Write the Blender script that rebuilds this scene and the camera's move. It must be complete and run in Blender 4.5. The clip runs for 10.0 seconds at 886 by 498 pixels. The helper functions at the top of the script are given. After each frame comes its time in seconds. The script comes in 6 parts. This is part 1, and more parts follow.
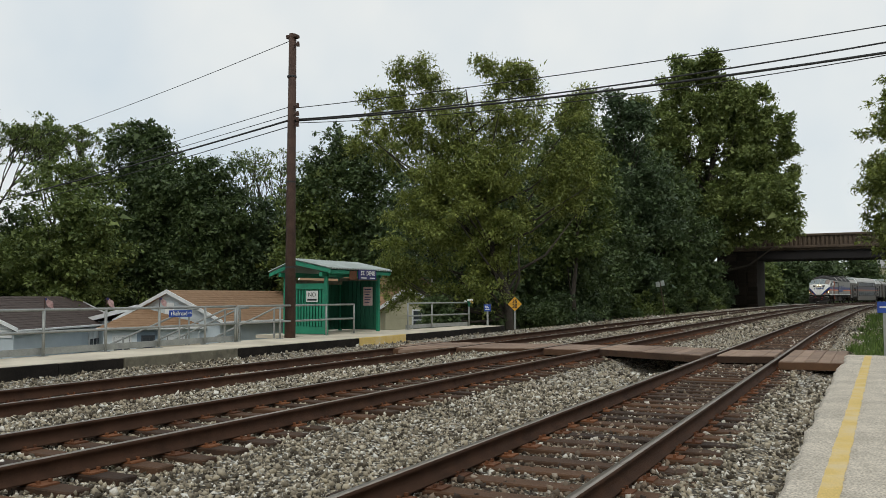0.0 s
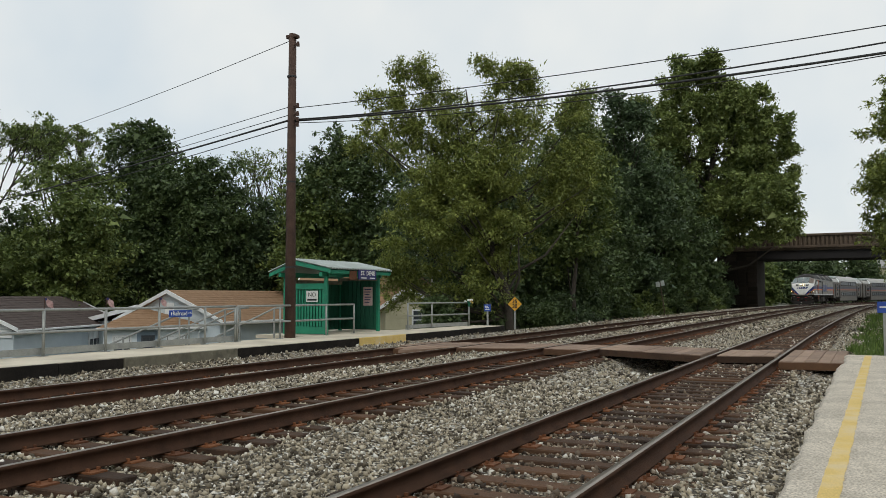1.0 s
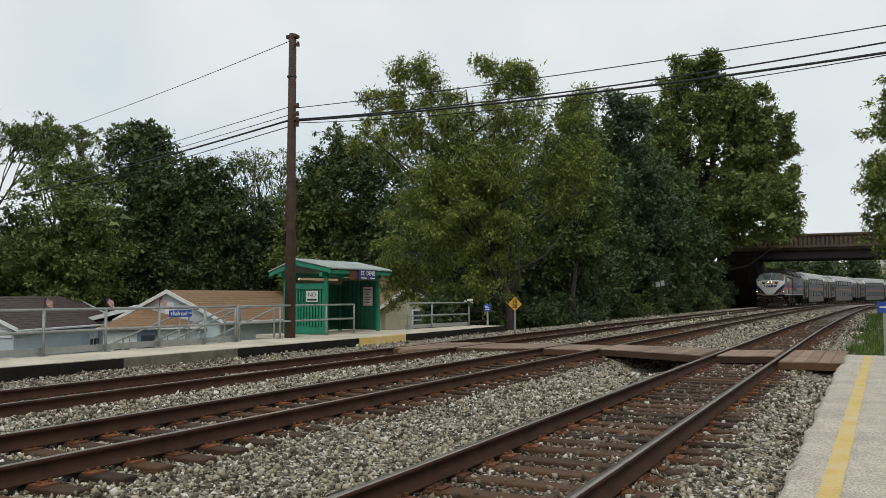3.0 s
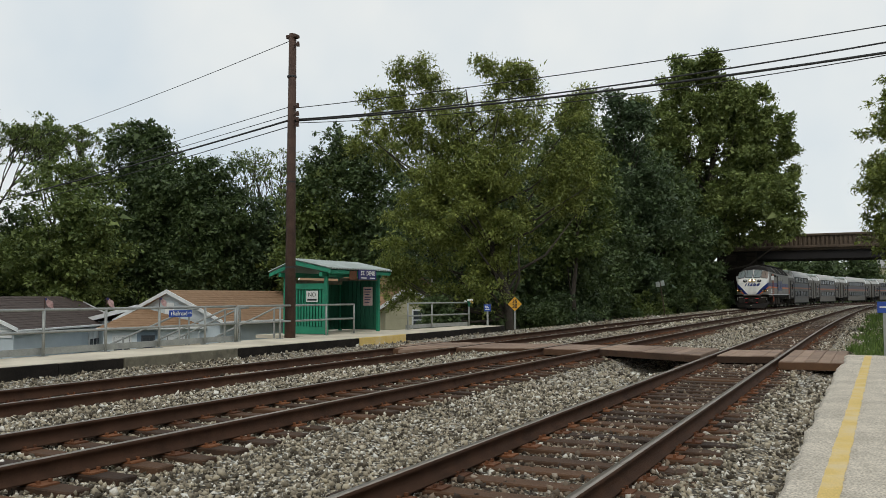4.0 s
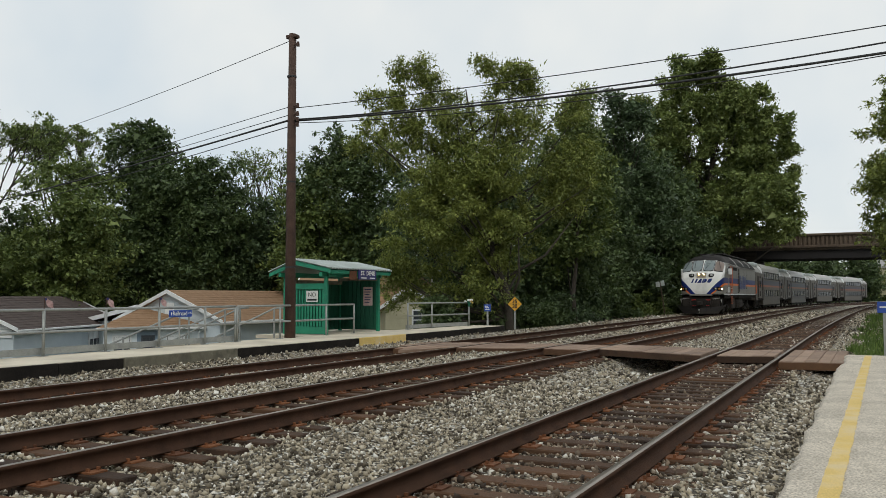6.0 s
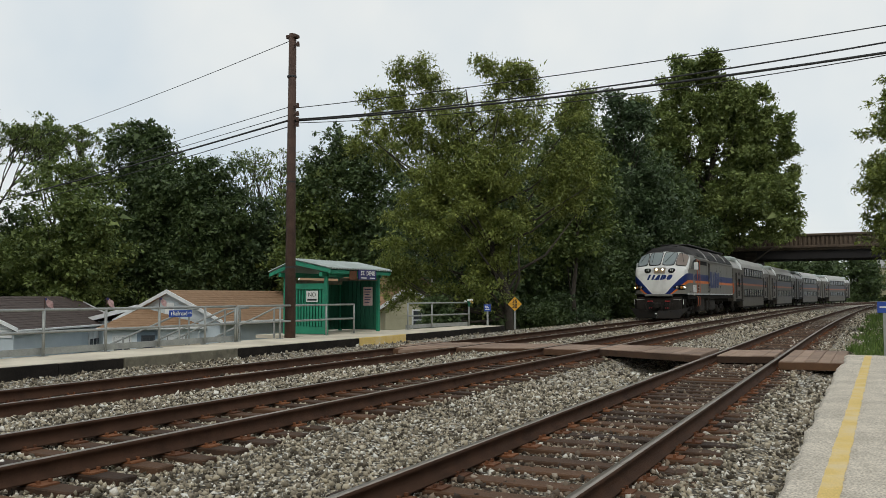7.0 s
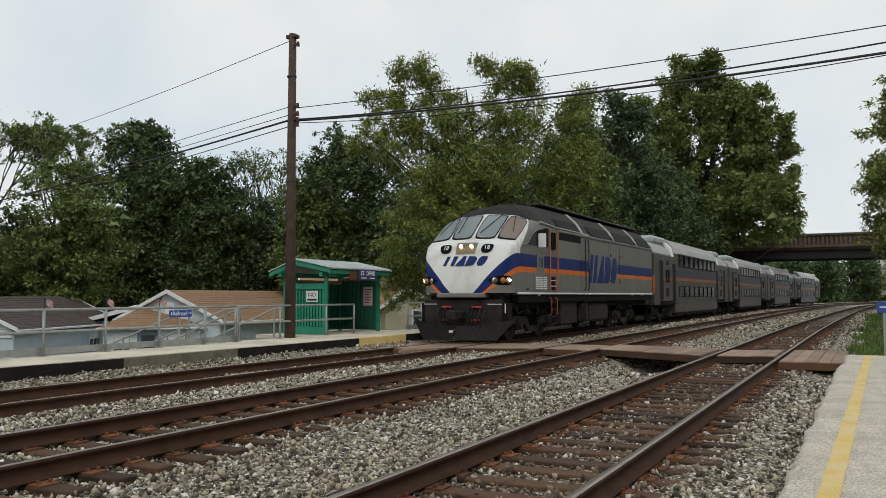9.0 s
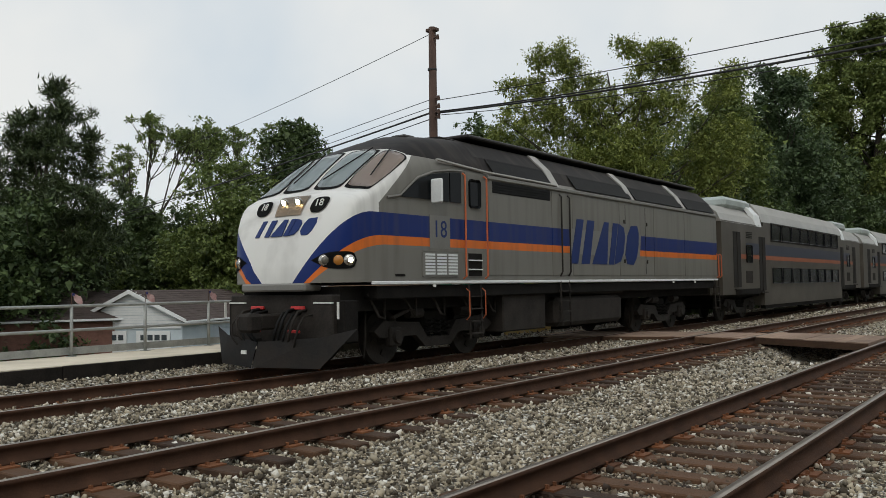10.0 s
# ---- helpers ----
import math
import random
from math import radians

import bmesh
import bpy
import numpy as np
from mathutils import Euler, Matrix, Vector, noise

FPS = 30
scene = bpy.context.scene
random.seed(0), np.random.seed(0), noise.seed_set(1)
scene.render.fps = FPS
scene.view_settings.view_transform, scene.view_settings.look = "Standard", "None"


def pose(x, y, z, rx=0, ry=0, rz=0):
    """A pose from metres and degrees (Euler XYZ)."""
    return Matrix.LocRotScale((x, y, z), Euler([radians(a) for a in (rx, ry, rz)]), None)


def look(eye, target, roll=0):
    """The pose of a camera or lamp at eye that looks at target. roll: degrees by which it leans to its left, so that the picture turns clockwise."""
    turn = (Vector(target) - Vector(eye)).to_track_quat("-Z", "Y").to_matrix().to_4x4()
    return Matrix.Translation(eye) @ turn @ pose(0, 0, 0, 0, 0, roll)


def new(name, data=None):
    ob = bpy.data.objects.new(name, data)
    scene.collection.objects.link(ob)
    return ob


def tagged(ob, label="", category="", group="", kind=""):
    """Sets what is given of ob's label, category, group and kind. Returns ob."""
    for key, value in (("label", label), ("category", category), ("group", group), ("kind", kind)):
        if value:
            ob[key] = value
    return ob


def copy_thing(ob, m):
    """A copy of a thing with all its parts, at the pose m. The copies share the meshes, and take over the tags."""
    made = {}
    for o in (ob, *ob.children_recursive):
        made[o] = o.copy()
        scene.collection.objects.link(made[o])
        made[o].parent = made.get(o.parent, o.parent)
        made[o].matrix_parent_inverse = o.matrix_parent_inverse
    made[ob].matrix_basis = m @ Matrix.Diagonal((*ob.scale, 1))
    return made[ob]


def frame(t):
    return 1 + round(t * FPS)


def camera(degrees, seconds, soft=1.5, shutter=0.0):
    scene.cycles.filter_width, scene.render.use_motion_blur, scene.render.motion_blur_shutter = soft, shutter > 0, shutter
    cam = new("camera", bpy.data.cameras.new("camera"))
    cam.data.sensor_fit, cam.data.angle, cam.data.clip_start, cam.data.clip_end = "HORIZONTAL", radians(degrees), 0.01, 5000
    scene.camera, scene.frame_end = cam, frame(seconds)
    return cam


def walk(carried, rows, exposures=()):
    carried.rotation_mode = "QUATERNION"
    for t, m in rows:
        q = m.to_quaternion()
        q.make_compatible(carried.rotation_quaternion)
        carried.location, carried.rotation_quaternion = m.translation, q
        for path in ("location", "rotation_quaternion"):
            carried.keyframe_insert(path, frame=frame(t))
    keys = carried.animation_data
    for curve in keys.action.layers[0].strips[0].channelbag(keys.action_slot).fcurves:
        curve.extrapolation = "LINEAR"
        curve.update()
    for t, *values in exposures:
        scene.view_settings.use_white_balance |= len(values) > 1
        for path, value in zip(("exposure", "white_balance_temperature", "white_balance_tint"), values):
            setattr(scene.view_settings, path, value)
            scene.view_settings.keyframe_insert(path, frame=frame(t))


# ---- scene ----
# ---------------------------------------------------------------- camera
EYE = Vector((0.0, 0.0, 1.4135))


def aim(yaw, pitch, roll):
    y, p = radians(yaw), radians(pitch)
    way = Vector((-math.sin(y) * math.cos(p), math.cos(y) * math.cos(p), math.sin(p)))
    return look(EYE, EYE + way * 10, roll)


cam = camera(55.1, 10.0, soft=0.75)
walk(cam, [(0.0, aim(26.727, 3.165, -0.136)), (5.0, aim(26.727, 3.165, -0.136)), (9.3, aim(26.727, 3.165, -0.136)),
           (9.4, aim(26.80, 3.165, -0.14)), (9.5, aim(27.031, 3.159, -0.17)), (9.6, aim(27.669, 3.098, -0.274)),
           (9.7, aim(28.819, 2.972, -0.444)), (9.8, aim(30.407, 2.812, -0.68)), (9.9, aim(32.793, 2.676, -0.80)),
           (10.0, aim(36.38, 2.50, -0.90))], [(0.0, 0.07, 6750, 7), (9.4, 0.07, 6750, 7), (10.0, 0.02, 6750, 8)])

# ---------------------------------------------------------------- world and light
SUN_ELEVATION, SUN_TURN = radians(48), radians(150)
world = bpy.data.worlds.new("overcast_sky")
scene.world = world
world.use_nodes = True
wn, wl = world.node_tree.nodes, world.node_tree.links
wn.clear()
w_out, w_back = wn.new("ShaderNodeOutputWorld"), wn.new("ShaderNodeBackground")
w_sky = wn.new("ShaderNodeTexSky")
w_sky.sky_type, w_sky.sun_disc = "NISHITA", False
w_sky.sun_elevation, w_sky.sun_rotation = SUN_ELEVATION, SUN_TURN
w_coord, w_noise, w_ramp = wn.new("ShaderNodeTexCoord"), wn.new("ShaderNodeTexNoise"), wn.new("ShaderNodeValToRGB")
w_noise.inputs["Scale"].default_value, w_noise.inputs["Detail"].default_value = 1.7, 5.0
w_ramp.color_ramp.elements[0].position, w_ramp.color_ramp.elements[1].position = 0.38, 0.60
w_ramp.color_ramp.elements[0].color = (5.2, 6.05, 7.0, 1)
w_ramp.color_ramp.elements[1].color = (7.5, 7.65, 7.8, 1)
w_mix = wn.new("ShaderNodeMixRGB")
w_mix.inputs["Fac"].default_value = 0.93
wl.new(w_coord.outputs["Generated"], w_noise.inputs["Vector"])
wl.new(w_noise.outputs["Fac"], w_ramp.inputs["Fac"])
wl.new(w_sky.outputs["Color"], w_mix.inputs["Color1"])
wl.new(w_ramp.outputs["Color"], w_mix.inputs["Color2"])
wl.new(w_mix.outputs["Color"], w_back.inputs["Color"])
w_back.inputs["Strength"].default_value = 0.11
wl.new(w_back.outputs["Background"], w_out.inputs["Surface"])
sun = new("sun", bpy.data.lights.new("sun", "SUN"))
sun.data.energy, sun.data.angle, sun.data.color = 0.8, radians(25), (1.0, 0.96, 0.9)
sun.matrix_world = look((0, 0, 60), Vector((0, 0, 60)) - Vector((math.sin(SUN_TURN) * math.cos(SUN_ELEVATION), math.cos(SUN_TURN) * math.cos(SUN_ELEVATION), math.sin(SUN_ELEVATION))))
scene.view_settings.exposure = 0.0

# ---------------------------------------------------------------- materials


def material(name, low, high, rough=0.8, scale=6.0, metal=0.0, bump=0.25, fine=60.0, island=0.0, stain=None, stain_scale=0.7, stain_amount=0.45, spec=0.5, through_light=0.0, piece=0.0, pale=None, spread=0.3, coarse=0.9):
    """Two colours mixed by coarse and fine noise, with stains, relief and random pieces."""
    m = bpy.data.materials.new(name)
    m.use_nodes = True
    n, l = m.node_tree.nodes, m.node_tree.links
    bsdf = n["Principled BSDF"]
    bsdf.inputs["Roughness"].default_value, bsdf.inputs["Metallic"].default_value = rough, metal
    bsdf.inputs["Specular IOR Level"].default_value = spec
    coord = n.new("ShaderNodeTexCoord")
    big, small = n.new("ShaderNodeTexNoise"), n.new("ShaderNodeTexNoise")
    big.inputs["Scale"].default_value, big.inputs["Detail"].default_value = scale, 5
    small.inputs["Scale"].default_value, small.inputs["Detail"].default_value = fine, 4
    l.new(coord.outputs["Object"], big.inputs["Vector"]), l.new(coord.outputs["Object"], small.inputs["Vector"])
    add = n.new("ShaderNodeMath")
    add.operation = "MULTIPLY_ADD"
    l.new(small.outputs["Fac"], add.inputs[0])
    add.inputs[1].default_value = 0.6
    half = n.new("ShaderNodeMath")
    half.operation = "MULTIPLY_ADD"
    l.new(big.outputs["Fac"], half.inputs[0])
    half.inputs[1].default_value, half.inputs[2].default_value = coarse, 0.2 - 0.5 * coarse
    l.new(half.outputs[0], add.inputs[2])
    fac = add.outputs[0]
    for amount, node, socket in ((island, "ShaderNodeNewGeometry", "Random Per Island"), (piece, "ShaderNodeObjectInfo", "Random")):
        if amount:
            g, mix = n.new(node), n.new("ShaderNodeMix")
            mix.inputs[0].default_value = amount
            l.new(fac, mix.inputs[2]), l.new(g.outputs[socket], mix.inputs[3])
            fac = mix.outputs[0]
    ramp = n.new("ShaderNodeValToRGB")
    ramp.color_ramp.elements[0].position, ramp.color_ramp.elements[1].position = 0.5 - spread, 0.5 + spread
    ramp.color_ramp.elements[0].color, ramp.color_ramp.elements[1].color = (*low, 1), (*high, 1)
    if pale:
        ramp.color_ramp.elements.new(0.93).color = (*pale, 1)
    l.new(fac, ramp.inputs["Fac"])
    colour = ramp.outputs["Color"]
    if stain:
        s, sr, mix = n.new("ShaderNodeTexNoise"), n.new("ShaderNodeValToRGB"), n.new("ShaderNodeMixRGB")
        s.inputs["Scale"].default_value, s.inputs["Detail"].default_value = stain_scale, 8
        sr.color_ramp.elements[0].position, sr.color_ramp.elements[1].position = 0.46, 0.68
        sr.color_ramp.elements[1].color = (stain_amount,) * 3 + (1,)
        l.new(coord.outputs["Object"], s.inputs["Vector"]), l.new(s.outputs["Fac"], sr.inputs["Fac"])
        l.new(sr.outputs["Color"], mix.inputs["Fac"]), l.new(colour, mix.inputs["Color1"])
        mix.inputs["Color2"].default_value = (*stain, 1)
        colour = mix.outputs["Color"]
    l.new(colour, bsdf.inputs["Base Color"])
    if bump:
        b = n.new("ShaderNodeBump")
        b.inputs["Strength"].default_value, b.inputs["Distance"].default_value = bump, 0.02
        l.new(small.outputs["Fac"], b.inputs["Height"]), l.new(b.outputs["Normal"], bsdf.inputs["Normal"])
    if through_light:
        tr, ms = n.new("ShaderNodeBsdfTranslucent"), n.new("ShaderNodeMixShader")
        ms.inputs[0].default_value = through_light
        l.new(colour, tr.inputs["Color"])
        l.new(bsdf.outputs[0], ms.inputs[1]), l.new(tr.outputs[0], ms.inputs[2])
        l.new(ms.outputs[0], n["Material Output"].inputs["Surface"])
    return m


def crushed(name, low, high, cells):
    """Crushed stone: cells of differing grey with dark gaps and relief."""
    m = bpy.data.materials.new(name)
    m.use_nodes = True
    n, l = m.node_tree.nodes, m.node_tree.links
    bsdf, coord = n["Principled BSDF"], n.new("ShaderNodeTexCoord")
    bsdf.inputs["Roughness"].default_value = 0.95
    cell, gap, ramp, mix, big = n.new("ShaderNodeTexVoronoi"), n.new("ShaderNodeTexVoronoi"), n.new("ShaderNodeValToRGB"), n.new("ShaderNodeMixRGB"), n.new("ShaderNodeTexNoise")
    gap.feature = "DISTANCE_TO_EDGE"
    big.inputs["Scale"].default_value = 0.7
    for v in (cell, gap):
        v.inputs["Scale"].default_value = cells
        l.new(coord.outputs["Object"], v.inputs["Vector"])
    l.new(coord.outputs["Object"], big.inputs["Vector"])
    sep, add = n.new("ShaderNodeSeparateColor"), n.new("ShaderNodeMath")
    l.new(cell.outputs["Color"], sep.inputs[0])
    add.operation = "MULTIPLY_ADD"
    l.new(big.outputs["Fac"], add.inputs[0])
    add.inputs[1].default_value = 0.5
    l.new(sep.outputs[0], add.inputs[2])
    e = ramp.color_ramp.elements
    e[0].position, e[1].position = 0.3, 1.05
    e[0].color, e[1].color = (*low, 1), (*high, 1)
    e.new(1.0).color = (*high, 1)
    e[2].color = (0.7, 0.67, 0.6, 1)
    l.new(add.outputs[0], ramp.inputs["Fac"])
    edge = n.new("ShaderNodeMapRange")
    edge.inputs["From Max"].default_value = 0.16
    l.new(gap.outputs["Distance"], edge.inputs["Value"])
    mix.blend_type = "MULTIPLY"
    mix.inputs["Fac"].default_value = 0.65
    l.new(ramp.outputs["Color"], mix.inputs["Color1"]), l.new(edge.outputs[0], mix.inputs["Color2"])
    l.new(mix.outputs["Color"], bsdf.inputs["Base Color"])
    b = n.new("ShaderNodeBump")
    b.inputs["Strength"].default_value, b.inputs["Distance"].default_value = 1.0, 0.03
    l.new(edge.outputs[0], b.inputs["Height"]), l.new(b.outputs["Normal"], bsdf.inputs["Normal"])
    return m


def glow(name, colour, strength):
    m = bpy.data.materials.new(name)
    m.use_nodes = True
    b = m.node_tree.nodes["Principled BSDF"]
    b.inputs["Base Color"].default_value = (0.8, 0.8, 0.75, 1)
    b.inputs["Emission Color"].default_value, b.inputs["Emission Strength"].default_value = (*colour, 1), strength
    return m


def dark_glass(name, colour, rough=0.06, spec=0.6):
    m = bpy.data.materials.new(name)
    m.use_nodes = True
    b = m.node_tree.nodes["Principled BSDF"]
    b.inputs["Base Color"].default_value, b.inputs["Roughness"].default_value = (*colour, 1), rough
    b.inputs["Specular IOR Level"].default_value = spec
    return m


STONE = material("ballast_stone", (0.062, 0.049, 0.033), (0.50, 0.43, 0.315), 0.9, 3.0, fine=40, island=0.9, pale=(0.80, 0.77, 0.70))
BALLAST = crushed("ballast_bed", (0.068, 0.055, 0.038), (0.72, 0.62, 0.46), 20.0)
STONE_RUST = material("rust_stained_stone", (0.038, 0.024, 0.015), (0.29, 0.22, 0.155), 0.9, 3.0, fine=40, island=0.88, pale=(0.72, 0.68, 0.60))
SOIL = material("soil", (0.03, 0.028, 0.02), (0.07, 0.075, 0.035), 0.95, 0.6, fine=8)
GRASS = material("grass_blades", (0.05, 0.09, 0.015), (0.16, 0.24, 0.05), 0.7, 1.5, bump=0, island=0.6, through_light=0.3)
RAIL_SIDE = material("rusty_rail_steel", (0.036, 0.018, 0.011), (0.088, 0.043, 0.025), 0.8, 4.0, 0.0, 0.3, 90, spec=0.2)
RAIL_TOP = material("polished_rail_head", (0.22, 0.185, 0.155), (0.40, 0.35, 0.30), 0.34, 3.0, 0.85, 0.05, 50)
TIE = material("creosoted_tie", (0.026, 0.014, 0.008), (0.125, 0.062, 0.030), 0.9, 5.0, fine=45, bump=0.6, piece=0.5)
PLATE = material("rusted_plate", (0.085, 0.034, 0.017), (0.27, 0.105, 0.042), 0.85, 6.0, 0.2, 0.4, 70, piece=0.5)
ASPHALT = material("pale_asphalt", (0.30, 0.26, 0.21), (0.80, 0.71, 0.585), 0.92, 1.6, fine=55, bump=0.15, spread=0.11, coarse=0.15, stain=(0.30, 0.26, 0.20), stain_scale=3.5, stain_amount=0.35)
YELLOW_LINE = material("worn_yellow_paint", (0.54, 0.38, 0.13), (0.88, 0.63, 0.20), 0.8, 3.0, fine=70, spread=0.2, coarse=0.35, bump=0.05, stain=(0.60, 0.52, 0.40), stain_scale=3, stain_amount=0.5)
CONCRETE = material("platform_concrete", (0.54, 0.475, 0.37), (0.72, 0.645, 0.51), 0.9, 2.0, fine=60, stain=(0.3, 0.26, 0.2))
FACE = material("tarred_timber_face", (0.010, 0.009, 0.008), (0.032, 0.027, 0.023), 0.95, 3.0, fine=40, bump=0.6, spec=0.15)
PALE_FACE = material("weathered_face_board", (0.13, 0.115, 0.085), (0.24, 0.22, 0.16), 0.9, 6.0, fine=50, stain=(0.05, 0.045, 0.03), stain_scale=5)
PLANK = material("crossing_plank", (0.22, 0.145, 0.102), (0.42, 0.29, 0.21), 0.85, 4.0, fine=60, bump=0.5, piece=0.35, stain=(0.09, 0.06, 0.05))
GALV = material("galvanised_pipe", (0.24, 0.25, 0.24), (0.40, 0.41, 0.39), 0.55, 6.0, 0.4, 0.1, 60)
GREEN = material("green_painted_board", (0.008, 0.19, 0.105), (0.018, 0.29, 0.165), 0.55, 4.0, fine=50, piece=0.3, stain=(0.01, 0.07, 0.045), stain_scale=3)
# Shelter green with its inside shade put into the colour; flower stems share it.
GREEN_SHADED = material("shaded_green_paint", (0.006, 0.075, 0.043), (0.012, 0.12, 0.07), 0.6, 4.0, fine=50)
TIN = material("corrugated_roof", (0.35, 0.40, 0.38), (0.52, 0.56, 0.54), 0.5, 3.0, 0.3, 0.1, 40, stain=(0.25, 0.27, 0.24))
POLE = material("pole_wood", (0.040, 0.022, 0.016), (0.105, 0.060, 0.044), 0.85, 3.0, fine=30, bump=0.6)
WIRE = material("black_cable", (0.012, 0.012, 0.013), (0.03, 0.03, 0.03), 0.6, bump=0)
BARK = material("tree_bark", (0.028, 0.022, 0.018), (0.078, 0.066, 0.052), 0.95, 3.0, fine=25, bump=0.7)
WHITE = material("white_paint", (0.68, 0.70, 0.70), (0.82, 0.83, 0.82), 0.5, 2.0, fine=30, bump=0.05)
SIDING = material("pale_blue_siding", (0.46, 0.53, 0.57), (0.60, 0.66, 0.69), 0.6, 1.0, fine=20, bump=0.1)
PORCH_SIDING = material("white_blue_siding", (0.60, 0.66, 0.69), (0.74, 0.79, 0.81), 0.6, 1.0, fine=20, bump=0.1)
CREAM = material("cream_siding", (0.44, 0.41, 0.27), (0.58, 0.54, 0.37), 0.6, 1.0, fine=20, bump=0.1)
SHINGLE_TAN = material("tan_shingle", (0.20, 0.115, 0.062), (0.40, 0.25, 0.145), 0.9, 2.5, fine=24, island=0.5, bump=0.4)
SHINGLE_BROWN = material("dark_brown_shingle", (0.050, 0.036, 0.032), (0.11, 0.082, 0.072), 0.9, 2.0, fine=24, bump=0.4)
SHINGLE_GREY = material("grey_shingle", (0.25, 0.24, 0.24), (0.40, 0.39, 0.38), 0.9, 2.0, fine=24)
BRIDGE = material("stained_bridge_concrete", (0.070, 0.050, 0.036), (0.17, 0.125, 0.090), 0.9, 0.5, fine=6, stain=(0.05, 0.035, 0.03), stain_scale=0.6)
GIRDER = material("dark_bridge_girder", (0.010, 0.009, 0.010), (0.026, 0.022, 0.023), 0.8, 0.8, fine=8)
# The shade on abutment and wing wall is put into the masonry colour.
ABUTMENT = material("old_shaded_masonry", (0.014, 0.011, 0.008), (0.042, 0.033, 0.025), 0.95, 0.8, spec=0.2, fine=9, piece=0.4)
LEAF_YELLOW = material("yellow_green_leaf", (0.070, 0.104, 0.016), (0.31, 0.345, 0.080), 0.6, 0.35, bump=0, fine=1.5, island=0.45, through_light=0.22)
LEAF_MID = material("mid_green_leaf", (0.046, 0.080, 0.018), (0.22, 0.275, 0.072), 0.6, 0.3, bump=0, fine=1.5, island=0.45, through_light=0.2)
LEAF_SYCAMORE = material("sycamore_leaf", (0.060, 0.092, 0.022), (0.26, 0.31, 0.085), 0.6, 0.3, bump=0, fine=1.5, island=0.45, through_light=0.26)
LEAF_DARK = material("dark_green_leaf", (0.022, 0.046, 0.014), (0.112, 0.160, 0.050), 0.6, 0.3, bump=0, fine=1.5, island=0.45, through_light=0.18)
LEAF_BLUE = material("blue_green_leaf", (0.026, 0.052, 0.020), (0.105, 0.155, 0.062), 0.6, 0.3, bump=0, fine=1.5, island=0.45, through_light=0.18)
NEEDLE = material("pine_needle", (0.018, 0.036, 0.012), (0.082, 0.110, 0.036), 0.6, 0.4, bump=0, fine=2, island=0.45, through_light=0.1)
SIGN_BLUE = material("sign_blue", (0.012, 0.045, 0.25), (0.02, 0.075, 0.36), 0.45, bump=0)
SIGN_NAVY = material("sign_navy", (0.02, 0.022, 0.10), (0.03, 0.035, 0.16), 0.45, bump=0)
SIGN_YELLOW = material("sign_amber", (0.62, 0.30, 0.02), (0.78, 0.40, 0.03), 0.5, bump=0)
SIGN_BLACK = material("sign_black", (0.01, 0.01, 0.01), (0.02, 0.02, 0.02), 0.5, bump=0)
SIGN_WHITE = material("sign_white", (0.66, 0.66, 0.62), (0.8, 0.8, 0.76), 0.5, bump=0)
RED = material("red_paint", (0.45, 0.03, 0.03), (0.6, 0.05, 0.05), 0.5, bump=0)
PINK = material("faded_flag_cloth", (0.62, 0.40, 0.40), (0.78, 0.62, 0.60), 0.8, 20, bump=0)
BRICK = material("red_brick_wall", (0.12, 0.06, 0.045), (0.24, 0.12, 0.09), 0.9, 3.0, fine=20)
HOUSE_GLASS = dark_glass("house_window_glass", (0.06, 0.07, 0.08))

# ---------------------------------------------------------------- mesh helpers


def box(bm, x0, x1, y0, y1, z0, z1, bevel=0.0):
    r = bmesh.ops.create_cube(bm, size=1.0, matrix=Matrix.LocRotScale(((x0 + x1) / 2, (y0 + y1) / 2, (z0 + z1) / 2), None, (abs(x1 - x0), abs(y1 - y0), abs(z1 - z0))))
    if bevel:
        es = list({e for v in r["verts"] for e in v.link_edges})
        bmesh.ops.bevel(bm, geom=es, offset=bevel, segments=1, affect="EDGES")
    return bm


def tube(bm, points, radii, sides=8):
    """A tapered tube along points."""
    rings = []
    pts = [Vector(p) for p in points]
    for i, p in enumerate(pts):
        d = (pts[min(i + 1, len(pts) - 1)] - pts[max(i - 1, 0)]).normalized()
        a = d.orthogonal().normalized() if i == 0 else (a - d * a.dot(d)).normalized()
        b = d.cross(a)
        r = radii[i] if isinstance(radii, (list, tuple)) else radii
        rings.append([bm.verts.new(p + (a * math.cos(2 * math.pi * k / sides) + b * math.sin(2 * math.pi * k / sides)) * r) for k in range(sides)])
    for u, v in zip(rings, rings[1:]):
        for k in range(sides):
            bm.faces.new((u[k], u[(k + 1) % sides], v[(k + 1) % sides], v[k]))
    bm.faces.new(rings[0][::-1]), bm.faces.new(rings[-1])
    return bm


def prism(bm, outline, axis, lo, hi):
    """A plate: the outline (two numbers a corner) drawn out along axis from lo to hi."""
    def at(c, h):
        return {"x": (h, c[0], c[1]), "y": (c[0], h, c[1]), "z": (c[0], c[1], h)}[axis]
    a, b = [bm.verts.new(at(c, lo)) for c in outline], [bm.verts.new(at(c, hi)) for c in outline]
    n = len(outline)
    fs = [bm.faces.new(a), bm.faces.new(b)] + [bm.faces.new((a[i], a[(i + 1) % n], b[(i + 1) % n], b[i])) for i in range(n)]
    bmesh.ops.recalc_face_normals(bm, faces=fs)
    return bm


def mesh_of(name, bm, mat, smooth=False):
    me = bpy.data.meshes.new(name)
    bmesh.ops.recalc_face_normals(bm, faces=bm.faces)
    bm.to_mesh(me)
    bm.free()
    for m in mat if isinstance(mat, (list, tuple)) else (mat,):
        me.materials.append(m)
